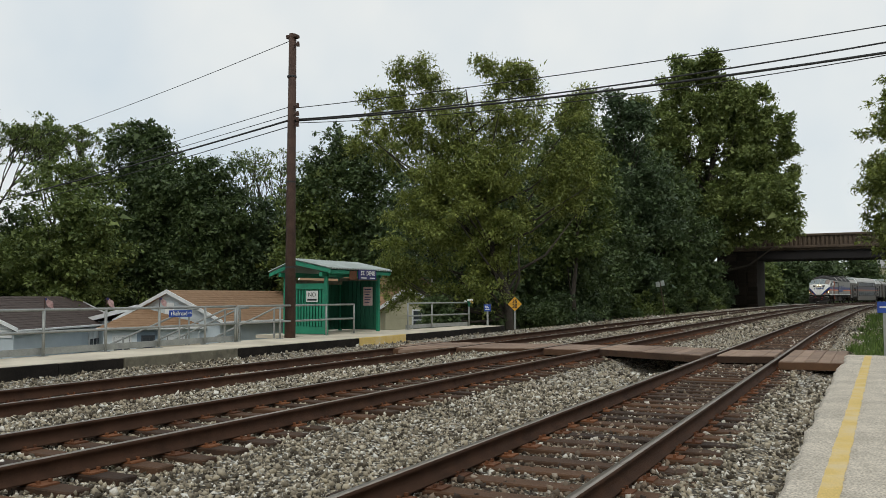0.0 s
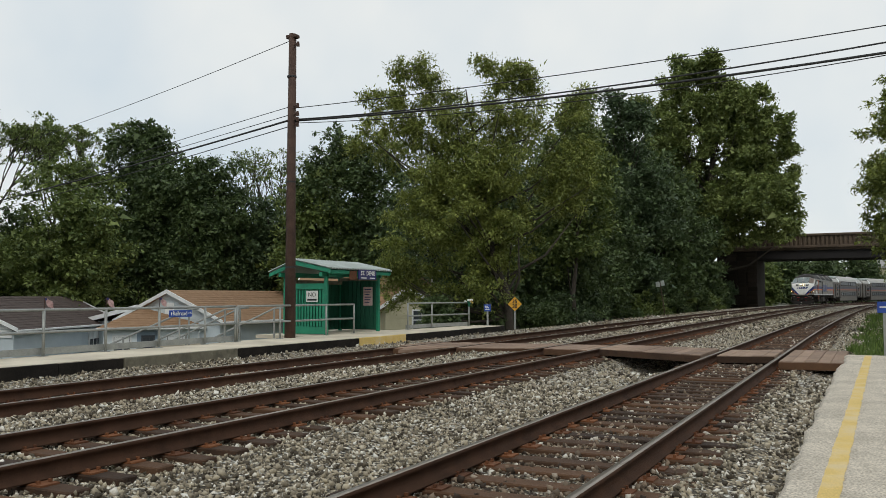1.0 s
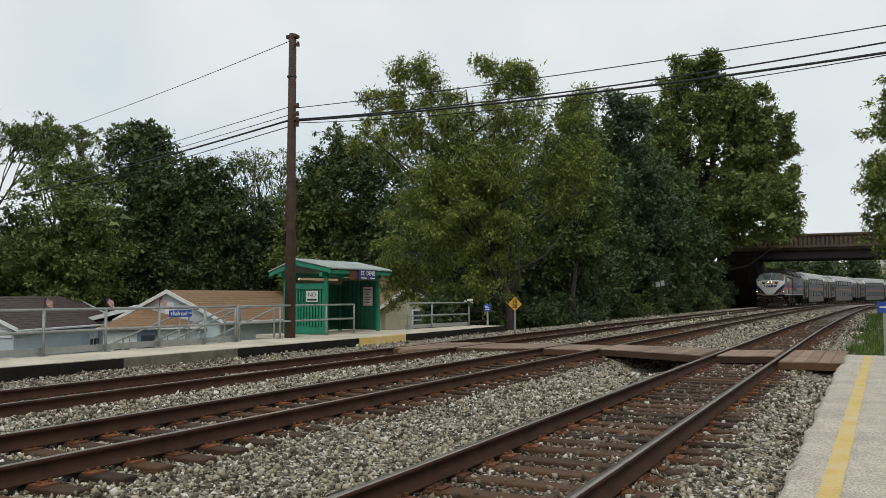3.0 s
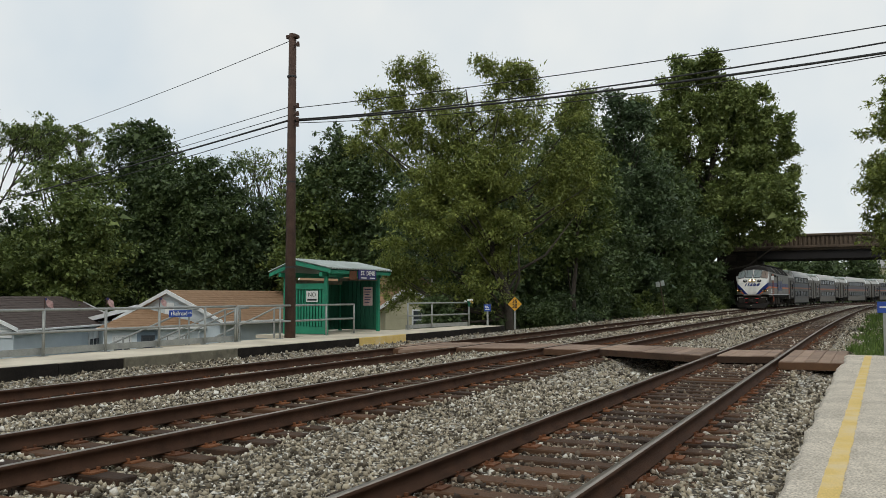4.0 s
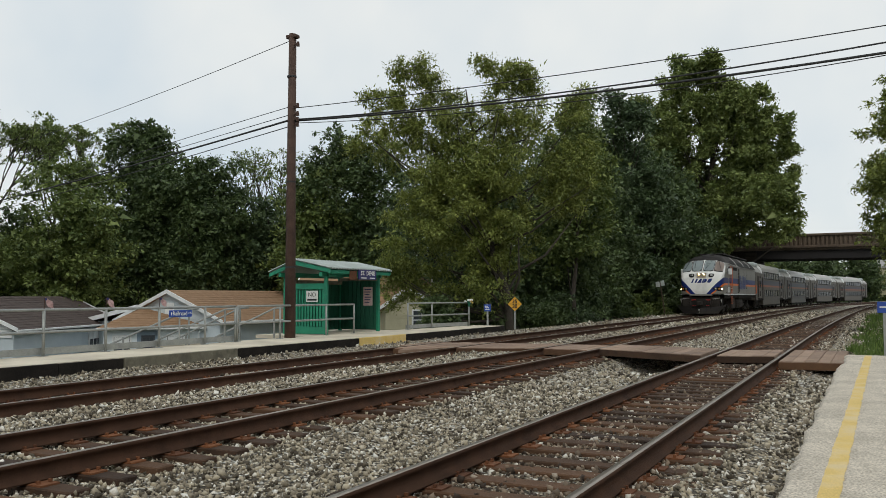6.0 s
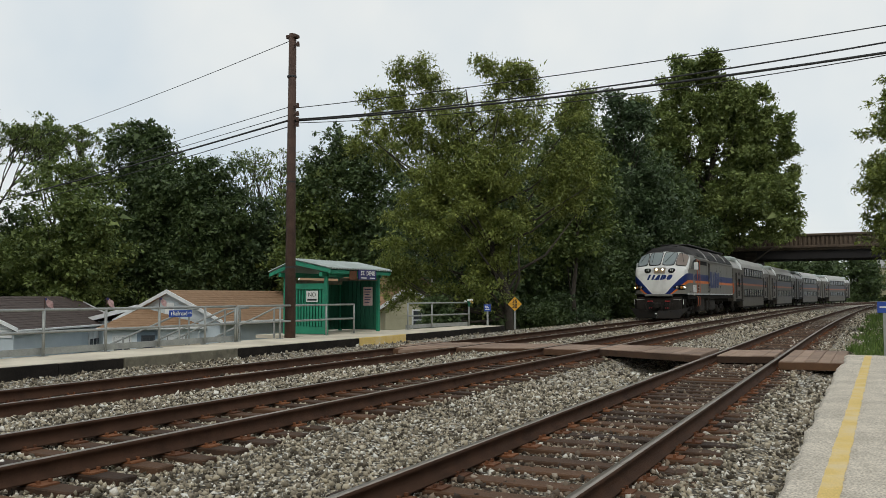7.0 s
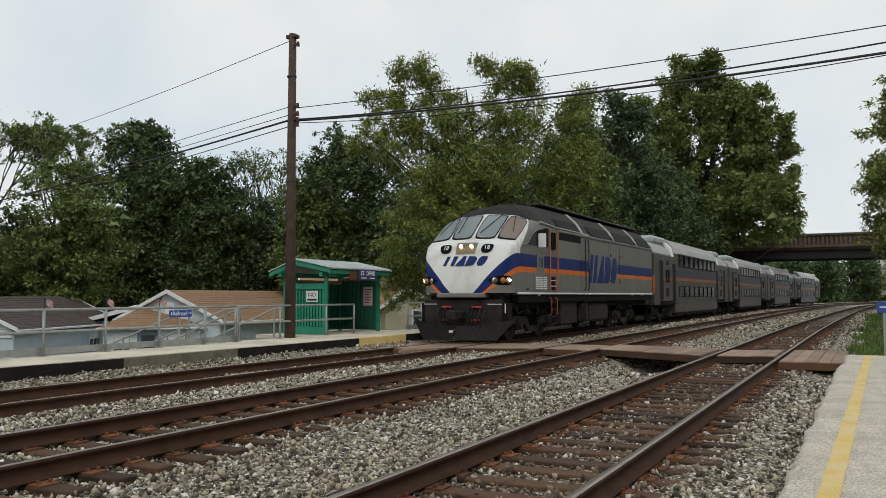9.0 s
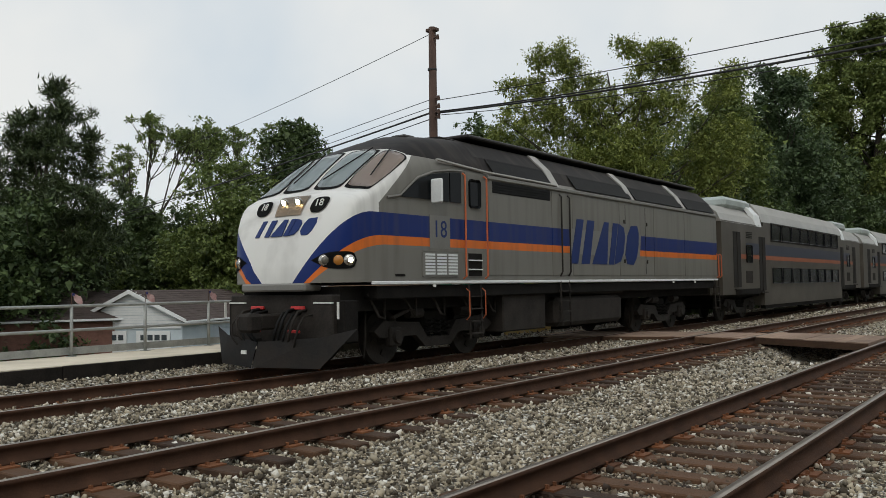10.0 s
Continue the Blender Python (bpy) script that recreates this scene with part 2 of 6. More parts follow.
    if smooth:
        for f in me.polygons:
            f.use_smooth = True
    return me


def part(name, bm, mat, parent, label="", m=None, smooth=False):
    """One mesh object under a thing."""
    ob = new(name, bm if isinstance(bm, bpy.types.Mesh) else mesh_of(name, bm, mat, smooth))
    ob.parent = parent
    if m is not None:
        ob.matrix_basis = m
    return tagged(ob, label)


def thing(name, label, category, m=None, group="", kind="", bm=None, mat=None, smooth=False):
    ob = new(name, mesh_of(name, bm, mat, smooth) if bm is not None else None)
    if m is not None:
        ob.matrix_basis = m
    return tagged(ob, label, category, group, kind)


def raw(name, verts, faces, mats, index=None, smooth=False):
    """A mesh from arrays of corners and quads or triangles."""
    me = bpy.data.meshes.new(name)
    verts, faces = np.asarray(verts, np.float32), np.asarray(faces, np.int32)
    k = faces.shape[1]
    me.vertices.add(len(verts)), me.loops.add(faces.size), me.polygons.add(len(faces))
    me.vertices.foreach_set("co", verts.ravel())
    me.loops.foreach_set("vertex_index", faces.ravel())
    me.polygons.foreach_set("loop_start", np.arange(0, faces.size, k, dtype=np.int32))
    me.polygons.foreach_set("loop_total", np.full(len(faces), k, np.int32))
    for m in mats:
        me.materials.append(m)
    if index is not None:
        me.polygons.foreach_set("material_index", np.asarray(index, np.int32))
    if smooth:
        me.polygons.foreach_set("use_smooth", np.ones(len(faces), bool))
    me.update(calc_edges=True)
    return me


def writing(name, text, size, mat, parent, m, depth=0.004, spread=1.0, shear=0.0, heavy=0.0, label=""):
    """Raised letters in the built-in font, centred on their pose."""
    cu = bpy.data.curves.new(name, "FONT")
    cu.body, cu.size, cu.extrude, cu.align_x, cu.align_y = text, size, depth, "CENTER", "CENTER"
    cu.shear, cu.offset, cu.space_character, cu.resolution_u = shear, heavy, spread, 3
    cu.materials.append(mat)
    ob = new(name, cu)
    me = bpy.data.meshes.new_from_object(ob)
    bpy.data.objects.remove(ob)
    ob = new(name, me)
    ob.parent, ob.matrix_basis = parent, m
    return tagged(ob, label)


# ---------------------------------------------------------------- the line of the tracks
BEND_AT = (0, 40, 70, 95, 120, 145, 170, 200, 300)
BEND = (0, 0, 0.0003, 0.0008, 0.0019, 0.0027, 0.0032, 0.0033, 0.0033)
S = np.arange(-60, 320, 0.5)
TURN = np.cumsum(np.where(S > 0, np.interp(S, BEND_AT, BEND), 0)) * 0.5
LINE_X, LINE_Y = np.cumsum(np.sin(TURN)) * 0.5, np.cumsum(np.cos(TURN)) * 0.5
LINE_X, LINE_Y = LINE_X - LINE_X[120] - 11.07, LINE_Y - LINE_Y[120]


def on_line(s, d=0.0, z=0.0):
    """The point s metres along the far track and d metres to its right."""
    h = float(np.interp(s, S, TURN))
    return Vector((float(np.interp(s, S, LINE_X)) + d * math.cos(h), float(np.interp(s, S, LINE_Y)) - d * math.sin(h), z))


def heading(s):
    return float(np.interp(s, S, TURN))


def ease(a, b, v):
    v = min(max((v - a) / (b - a), 0), 1)
    return v * v * (3 - 2 * v)


TRACKS = {"far": lambda s: 0.0, "middle": lambda s: 3.78 + 0.25 * ease(30, 100, s), "near": lambda s: 8.39 + 0.85 * ease(30, 110, s)}


def bed_height(s, d):
    """Height of the ballast: flush with the ties at each track, hollow between."""
    near = min(abs(d - f(s)) for f in TRACKS.values())
    z = -0.215 - (0.02 if 1 < d < 4 else 0.06) * ease(1.2, 2.2, near)
    if 0.9 < d < 2.9:
        z += 0.11 * ease(0.9, 1.4, d) * (1 - ease(2.4, 2.9, d))
    if d < -0.9:
        z += 0.27 * ease(0.9, 1.6, -d)
    if abs(d - TRACKS["near"](s)) < 1.15:
        z -= 0.03
    if abs(d - TRACKS["middle"](s)) < 1.4:
        z -= 0.018
    if 5.0 < d < 7.3:
        z -= 0.16 * ease(5.0, 6.0, d) * (1 - ease(6.8, 7.3, d)) * ease(17.8, 19.8, s) * (1 - ease(21.5, 23, s))
    if d > 9.9:
        z -= 0.03
    if abs(d - TRACKS["middle"](s)) < 1.4:
        z -= 0.018
    if 5.0 < d < 7.3:
        z -= 0.12 * ease(5.0, 6.0, d) * (1 - ease(6.8, 7.3, d)) * ease(17.8, 19.8, s) * (1 - ease(21.5, 23, s))
    return z + 0.025 * noise.noise((s * 0.9, d * 0.9, 3.0)) + 0.03 * noise.noise((s * 0.25, d * 0.4, 9.0))
# ---------------------------------------------------------------- ground


def ground_height(x, y):
    """The land: level by the line, falling to the gardens behind the far platform, with a wooded bank beyond."""
    z = -0.55
    left = ease(17.0, 27.0, -x) * (1 - ease(38, 56, y + 0.35 * (x + 17)))
    z -= 3.2 * left
    bank = ease(15.5, 24, -x - 0.02 * max(y - 40, 0)) * ease(46, 66, y + 0.25 * (x + 17))
    z += 2.6 * bank * (1 - ease(300, 500, y))
    if x > 0.5:
        z += 0.35 * (1 - ease(200, 300, y))
    return z + 0.12 * noise.noise((x * 0.15, y * 0.15, 0))


def build_ground():
    xs = np.concatenate([[-2500, -1200, -600, -300, -200], np.arange(-150, -60, 10), np.arange(-60, 30, 1.5), np.arange(30, 100, 8), [150, 300, 700, 1500, 2500]])
    ys = np.concatenate([[-2000, -800, -300, -120, -60], np.arange(-40, 140, 1.5), np.arange(140, 320, 12), [400, 600, 1000, 1800, 3000]])
    verts = [(x, y, ground_height(x, y)) for y in ys for x in xs]
    n = len(xs)
    faces = [(j * n + i, j * n + i + 1, (j + 1) * n + i + 1, (j + 1) * n + i) for j in range(len(ys) - 1) for i in range(n - 1)]
    tagged(new("ground", raw("ground", verts, faces, [SOIL], smooth=True)), "dark soil and weedy ground beside the railway", "ground", kind="structure")


def build_bed():
    ss, ds = np.concatenate([np.arange(-40, 60, 0.4), np.arange(60, 300, 2.0)]), np.concatenate([[-4.4], np.arange(-2.2, 10.8, 0.28), [11.4, 12.2]])
    verts = []
    for s in ss:
        for j, d in enumerate(ds):
            z = bed_height(s, d) if 0 < j < len(ds) - 1 else -0.75
            verts.append(on_line(s, d, z))
    n = len(ds)
    faces = [(j * n + i, j * n + i + 1, (j + 1) * n + i + 1, (j + 1) * n + i) for j in range(len(ss) - 1) for i in range(n - 1)]
    tagged(new("ballast_bed", raw("ballast_bed", verts, faces, [BALLAST], smooth=True)), "grey crushed-stone ballast under the railway tracks", "ballast", kind="structure")


def scatter_stones(name, count, s0, s1, d0, d1, lo, hi, seed, label, mat=None, skip=None):
    """Loose angular stones: deformed octahedra with cut tips, thrown on the bed."""
    rng = np.random.default_rng(seed)
    base = np.array([(1, 0.35, 0), (-0.25, 1, 0), (-1, -0.3, 0), (0.3, -1, 0), (0.15, 0.1, 0.85), (-0.1, -0.15, -0.85)], float)
    tris = np.array([(0, 1, 4), (1, 2, 4), (2, 3, 4), (3, 0, 4), (1, 0, 5), (2, 1, 5), (3, 2, 5), (0, 3, 5)])
    pos = []
    for _ in range(count):
        s = s0 + (s1 - s0) * rng.random() ** 1.35
        d = rng.uniform(d0, d1)
        while skip and skip[0] < d < skip[1]:
            d = rng.uniform(d0, d1)
        pos.append((*on_line(s, d)[:2], bed_height(s, d)))
    pos = np.array(pos)
    size = rng.lognormal(math.log((lo + hi) / 2), 0.33, count).clip(lo * 0.6, hi * 1.6)
    pos[:, 2] += size * rng.uniform(-0.1, 0.5, count)
    verts = np.repeat(base[None], count, 0) * rng.uniform(0.7, 1.2, (count, 6, 1)) * rng.uniform(0.6, 1.2, (count, 1, 3))
    q = rng.normal(size=(count, 4))
    q /= np.linalg.norm(q, axis=1, keepdims=True)
    w, x, y, z = q.T
    rot = np.stack([1 - 2 * (y * y + z * z), 2 * (x * y - z * w), 2 * (x * z + y * w), 2 * (x * y + z * w), 1 - 2 * (x * x + z * z), 2 * (y * z - x * w), 2 * (x * z - y * w), 2 * (y * z + x * w), 1 - 2 * (x * x + y * y)], 1).reshape(-1, 3, 3)
    verts = np.einsum("nij,nkj->nki", rot, verts) * (size * 0.5)[:, None, None] * 1.25 + pos[:, None, :]
    faces = (tris[None] + (np.arange(count) * 6)[:, None, None]).reshape(-1, 3)
    tagged(new(name, raw(name, verts.reshape(-1, 3), faces, [mat or STONE])), label, "ballast", kind="stuff")


# ---------------------------------------------------------------- tracks
RAIL_OUTLINE = ((-0.036, 0.0), (0.036, 0.0), (0.036, -0.035), (0.010, -0.05), (0.010, -0.14), (0.07, -0.165), (0.07, -0.18), (-0.07, -0.18), (-0.07, -0.165), (-0.010, -0.14), (-0.010, -0.05), (-0.036, -0.035))


def build_track(key, label, ties):
    f = TRACKS[key]
    track = thing("railway_track", label, "railway track", group="railway tracks")
    ss = np.concatenate([np.arange(-45, 40, 2.0), np.arange(40, 300, 4.0)])
    for side in (-1, 1):
        verts, faces, index = [], [], []
        n = len(RAIL_OUTLINE)
        for i, s in enumerate(ss):
            verts += [on_line(s, f(s) + side * 0.7525 + a, b) for a, b in RAIL_OUTLINE]
            if i:
                for k in range(n):
                    faces.append(((i - 1) * n + k, (i - 1) * n + (k + 1) % n, i * n + (k + 1) % n, i * n + k))
                    index.append(1 if k == 0 else 0)
        part("rail", raw("rail", verts, faces, [RAIL_SIDE, RAIL_TOP], index), None, track, "brown rusted steel rail with a polished head")
    tie_me = mesh_of("tie", box(bmesh.new(), -1.3, 1.3, -0.115, 0.115, -0.19, 0.0, 0.012), TIE)
    bm = bmesh.new()
    box(bm, -0.19, 0.19, -0.095, 0.095, 0.0, 0.016)
    for a in (-0.11, 0.11):
        for b in (-0.06, 0.06):
            box(bm, a - 0.016, a + 0.016, b - 0.012, b + 0.012, 0.0, 0.045)
    plate_me = mesh_of("tie_plate", bm, PLATE)
    rng = random.Random(len(key))
    s, k = ties[0], 0
    far_t, far_f = [], []
    while s < ties[1]:
        s += 0.53 + rng.uniform(-0.035, 0.035)
        h = heading(s)
        m = Matrix.Translation(on_line(s, f(s) + rng.uniform(-0.05, 0.05), -0.197 + rng.uniform(-0.008, 0.004))) @ pose(0, 0, 0, 0, 0, -math.degrees(h) + rng.uniform(-1, 1))
        if s < ties[2]:
            tie = part("tie", tie_me, None, track, m=m)
            for side in (-1, 1):
                part("tie_plate", plate_me, None, track, m=m @ pose(side * 0.7525, 0, 0.001))
        else:
            b = len(far_t)
            far_t += [m @ Vector(c) for c in ((-1.3, -0.115, 0), (1.3, -0.115, 0), (1.3, 0.115, 0), (-1.3, 0.115, 0))]
            far_f.append((b, b + 1, b + 2, b + 3))
    if far_f:
        tagged(part("tie", raw("tie", far_t, far_f, [TIE]), None, track), kind="stuff")
    return track


def build_crossing():
    """Timber foot crossing: planks laid along the rails, each panel a little askew and at its own height."""
    # distance from the far track: both sides; near end at either side; far end at either side; height
    panels = ((-1.58, -0.86, 21.9, 21.6, 24.1, 24.1, -0.03), (-0.66, 0.66, 20.3, 21.1, 23.3, 23.9, -0.005), (0.86, 2.90, 21.1, 21.7, 23.5, 24.1, 0.0), (3.16, 4.42, 21.75, 21.55, 23.8, 23.75, 0.0),
              (4.70, 7.50, 21.75, 20.35, 23.85, 23.0, 0.03), (7.78, 9.02, 20.85, 21.2, 23.2, 23.5, 0.0), (9.26, 10.52, 19.55, 19.7, 23.75, 23.9, 0.0))
    rng = random.Random(31)
    for d0, d1, a0, a1, b0, b1, z in panels:
        c = thing("crossing_panel", "reddish-brown timber plank panel of the foot crossing", "crossing panel", group="foot crossing panels")
        n = max(3, round((d1 - d0) / 0.26))
        for k in range(n):
            f, g = k / n, (k + 1) / n
            x0, x1 = d0 + (d1 - d0) * f + 0.004, d0 + (d1 - d0) * g - 0.004
            ya, yb, yc, yd = (p + (q - p) * h + rng.uniform(-0.02, 0.02) for p, q, h in ((a0, a1, f), (a0, a1, g), (b0, b1, g), (b0, b1, f)))
            bm = prism(bmesh.new(), [(x0, ya), (x1, yb), (x1, yc), (x0, yd)], "z", -0.16, 0.0)
            bmesh.ops.bevel(bm, geom=bm.edges[:], offset=0.008, segments=1, affect="EDGES")
            part("plank", bm, PLANK, c, m=pose(-11.07, 0, z + rng.uniform(-0.006, 0.008)))
        # the end board across the planks
        bm = prism(bmesh.new(), [(d0, a0 - 0.05), (d1, a1 - 0.05), (d1, a1), (d0, a0)], "z", -0.17, -0.02)
        part("end_board", bm, TIE, c, "dark weathered end board", m=pose(-11.07, 0, z))
    r = thing("loose_plank", "splintered plank lying askew between the far rails", "plank")
    part("plank", prism(bmesh.new(), [(-0.22, 19.75), (0.12, 20.3), (0.45, 21.0), (0.15, 21.0), (-0.55, 20.9)], "z", -0.10, -0.02), PLANK, r, m=pose(-11.07, 0, 0.0))


# ---------------------------------------------------------------- platforms
def ragged(a, b, step, amount, seed):
    rng = random.Random(seed)
    return [(v, rng.uniform(-amount, amount)) for v in np.arange(a, b + step / 2, step)]


def build_near_platform():
    deck = tagged(new("pavement", mesh_of("pavement", box(bmesh.new(), -0.45, 6.5, -14, 21.6, -0.7, 0.05), ASPHALT)), "pale worn asphalt platform with a crumbling edge", "platform", kind="structure")
    rng = random.Random(4)
    verts, faces = [], []
    ys = np.arange(-14, 21.65, 0.12)
    for y in ys:
        r = 0.05 * noise.noise((y * 1.1, 0, 0)) + 0.035 * noise.noise((y * 5.0, 3, 0)) + rng.uniform(-0.008, 0.008)
        x = -0.62 + r + (0.06 if y > 18.6 else 0)
        verts += [(-0.45, y, 0.0495), (x + 0.05, y, 0.047 + rng.uniform(-0.004, 0.002)), (x, y, 0.01 + rng.uniform(-0.02, 0.01)), (x - 0.015, y, -0.7)]
    for i in range(len(ys) - 1):
        faces += [(i * 4 + k, i * 4 + k + 1, i * 4 + k + 5, i * 4 + k + 4) for k in range(3)]
    part("platform_edge", raw("platform_edge", verts, faces, [ASPHALT]), None, deck, "crumbling asphalt edge")
    left = [(-0.455 + 0.0135 * y + r, y) for y, r in ragged(-14, 21.4, 0.14, 0.007, 5)]
    right = [(-0.310 + 0.0135 * y + r, y) for y, r in ragged(-14, 21.4, 0.14, 0.007, 6)]
    verts = [(x, y, 0.0545) for pair in zip(left, right) for x, y in pair]
    faces = [(2 * i, 2 * i + 1, 2 * i + 3, 2 * i + 2) for i in range(len(left) - 1)]
    tagged(new("yellow_line", raw("yellow_line", verts, faces, [YELLOW_LINE])), "worn yellow safety line painted along the platform", "marking", kind="structure")


def build_far_platform():
    bm = bmesh.new()
    prism(bm, [(-12.75, -30), (-12.75, 30.5), (-14.0, 30.5), (-14.55, 24.9), (-16.6, 24.9), (-16.6, 20.4), (-14.75, 20.4), (-14.75, 17.4), (-14.55, 17.4), (-14.55, -30)], "z", 0.16, 0.26)
    tagged(new("platform", mesh_of("platform", bm, CONCRETE)), "pale concrete platform deck beyond the tracks", "platform", kind="structure")
    wall = new("platform_face")
    tagged(wall, "dark tarred timber edge of the far platform", "platform", kind="structure")
    y, k = -30.0, 0
    for y, w, mat, lab in [(-30 + 3.1 * i, 3.09, FACE, "") for i in range(13)] + [(10.3, 1.45, FACE, ""), (11.76, 3.2, PALE_FACE, "weathered pale face board"), (14.97, 5.1, FACE, ""), (20.1, 2.6, YELLOW_LINE, "worn yellow-painted face board"), (22.71, 3.8, FACE, ""), (26.52, 3.98, FACE, "")]:
        k += 1
        bm = box(bmesh.new(), -12.79, -12.71 + (0.012 if k % 2 else 0) + (0.03 if mat is PALE_FACE else 0), y, y + w, -0.6 if mat is not YELLOW_LINE else -0.02, 0.245 + 0.008 * (k % 2), 0.008)
        part("face_board", bm, mat, wall, lab)
    bm = box(bmesh.new(), -14.15, -12.82, -29.9, 30.4, -4.2, 0.155)
    part("fill", bm, FACE, wall)
# ---------------------------------------------------------------- trees


def leaves(name, clumps, count, size, mat, parent, seed, droop=0.25, slim=0.42):
    """A crown of many small pointed leaves in uneven clumps, thickest on their upper sides. clumps: x, y, z, radius."""
    rng = np.random.default_rng(seed)
    c = np.array(clumps)
    share = c[:, 3] ** 2.0
    pick = rng.choice(len(c), count, p=share / share.sum())
    d = rng.normal(size=(count, 3))
    d[:, 2] += 0.35
    d /= np.linalg.norm(d, axis=1, keepdims=True)
    r = c[pick, 3] * np.abs(rng.normal(0.58, 0.30, count))
    pos = c[pick, :3] + d * r[:, None] * np.array([1, 1, 0.72])
    along = d * 0.8 + rng.normal(size=(count, 3)) * 0.7
    along[:, 2] -= droop
    along /= np.linalg.norm(along, axis=1, keepdims=True)
    up = np.array([0, 0, 1.0]) + rng.normal(size=(count, 3)) * 0.55 + d * 0.5
    side = np.cross(along, up)
    side /= np.linalg.norm(side, axis=1, keepdims=True) + 1e-9
    k = size * rng.lognormal(0, 0.35, count)[:, None]
    verts = np.stack([pos + side * k * slim, pos + along * k, pos - side * k * slim], 1).reshape(-1, 3)
    faces = np.arange(count * 3).reshape(-1, 3)
    return tagged(part(name, raw(name, verts, faces, [mat]), None, parent), kind="stuff")


def crown_clumps(lobes, rng, per=14, small=1.0):
    """Clumps of leaves over and in the lobes (x, y, z, rx, rz), most of them near the outside."""
    out = []
    for x, y, z, rx, rz in lobes:
        for _ in range(max(5, round(per * rx * rz / 9))):
            v = Vector((rng.gauss(0, 1), rng.gauss(0, 1), rng.gauss(0.1, 1))).normalized() * rng.random() ** 0.42 * 1.08
            out.append((x + v.x * rx, y + v.y * rx, z + v.z * rz, small * rng.uniform(0.45, 1.2)))
    return out


def tree(base, lobes, count, size, mat, label, seed, trunk=0.25, per=14, small=1.0, name="tree", twigs=26, droop=0.25, slim=0.42, category="tree"):
    """A tapered trunk with limbs that reach into the lobes of its crown."""
    rng = random.Random(seed)
    top = max(l[2] for l in lobes)
    t = thing(name, label, category)
    bx, by, bz = base
    clumps = crown_clumps(lobes, rng, per, small)
    bm = bmesh.new()
    lean = [(bx, by, bz - 0.4)]
    cx, cy = sum(l[0] for l in lobes) / len(lobes), sum(l[1] for l in lobes) / len(lobes)
    for i in range(1, 7):
        f = i / 6
        lean.append((bx + (cx - bx) * f + rng.uniform(-0.2, 0.2), by + (cy - by) * f + rng.uniform(-0.2, 0.2), bz + (top - bz) * 0.92 * f))
    tube(bm, lean, [trunk * (1.25 - 1.1 * i / 6) for i in range(7)], 8)
    for x, y, z, r in rng.sample(clumps, min(twigs, len(clumps))):
        f = min(max((z - bz) / (top - bz) - rng.uniform(0.12, 0.3), 0.1), 0.9)
        j = min(int(f * 6), 5)
        a = Vector(lean[j]).lerp(Vector(lean[j + 1]), f * 6 - j)
        b = Vector((x, y, z))
        m = a.lerp(b, 0.5) + Vector((rng.uniform(-0.3, 0.3), rng.uniform(-0.3, 0.3), -0.1 * (b - a).length))
        w = trunk * 0.35 * (1.1 - f)
        tube(bm, (a, m, b), (w + 0.02, w * 0.6 + 0.015, 0.012), 5)
    part("trunk", bm, BARK, t, "grey-brown bark", smooth=True)
    leaves("crown", clumps, count, size, mat, t, seed, droop, slim)
    return t


def bare_tree(base, height, spread, seed, label, count, size, mat):
    """A thin tree whose forking branches show, with few leaves at the tips."""
    rng = random.Random(seed)
    t = thing("tree", label, "tree")
    bm, tips = bmesh.new(), []

    def grow(p, d, length, r, depth):
        q = p + d * length
        mid = p.lerp(q, 0.5) + Vector((rng.uniform(-1, 1), rng.uniform(-1, 1), rng.uniform(-0.5, 0.5))) * length * 0.06
        tube(bm, (p, mid, q), (r, r * 0.85, r * 0.68), 5 if depth > 1 else 4)
        if depth == 0:
            tips.append((*q, 0.5 * spread))
            return
        if depth < 3:
            tips.append((*q, 0.4 * spread))
        for _ in range(3 if depth > 1 else 2):
            e = (d + Vector((rng.gauss(0, 0.34), rng.gauss(0, 0.34), rng.gauss(0.12, 0.16)))).normalized()
            grow(q, e, length * rng.uniform(0.62, 0.8), r * 0.6, depth - 1)

    grow(Vector(base), Vector((0, 0, 1)), height * 0.36, 0.26, 5)
    part("trunk", bm, BARK, t, "bare grey forking branches")
    leaves("crown", tips, count, size, mat, t, seed)
    return t


def lobes_of(x, y, w, lo, hi, n, seed):
    """Uneven lobes of a crown about x, y, of the width w, from lo to hi: a few side by side on each storey, fewer at the top."""
    rng = random.Random(seed)
    out = []
    for i in range(n):
        f = (i + 0.5) / n
        r = w / 2 * math.sqrt(max(1 - ((f - 0.36) / 0.70) ** 2, 0.05))
        h = (hi - lo) / n
        for k in range(3 if f > 0.8 else 4):
            a = rng.uniform(0, 6.28)
            q = rng.uniform(0.35, 0.62) * r
            size = r * rng.uniform(0.5, 0.7)
            z = min(lo + (hi - lo) * f + rng.uniform(-0.5, 0.5) * h, hi - size * 0.8)
            out.append((x + math.cos(a) * q, y + math.sin(a) * q, z, size, max(h * rng.uniform(0.7, 1.0), size * 0.7)))
    return out


def at(px_turn, dist):
    """A place on the ground by its bearing from the camera (degrees to the left of the tracks) and distance."""
    a = radians(px_turn)
    return -math.sin(a) * dist, math.cos(a) * dist


def spread_lobes(turn, dist, rows, wide=1.0, tall=1.0, full=1.22):
    """Lobes of one crown. rows: metres across the line of sight, height, radius."""
    x, y = at(turn, dist)
    a = radians(turn)
    rng = random.Random(round(dist))
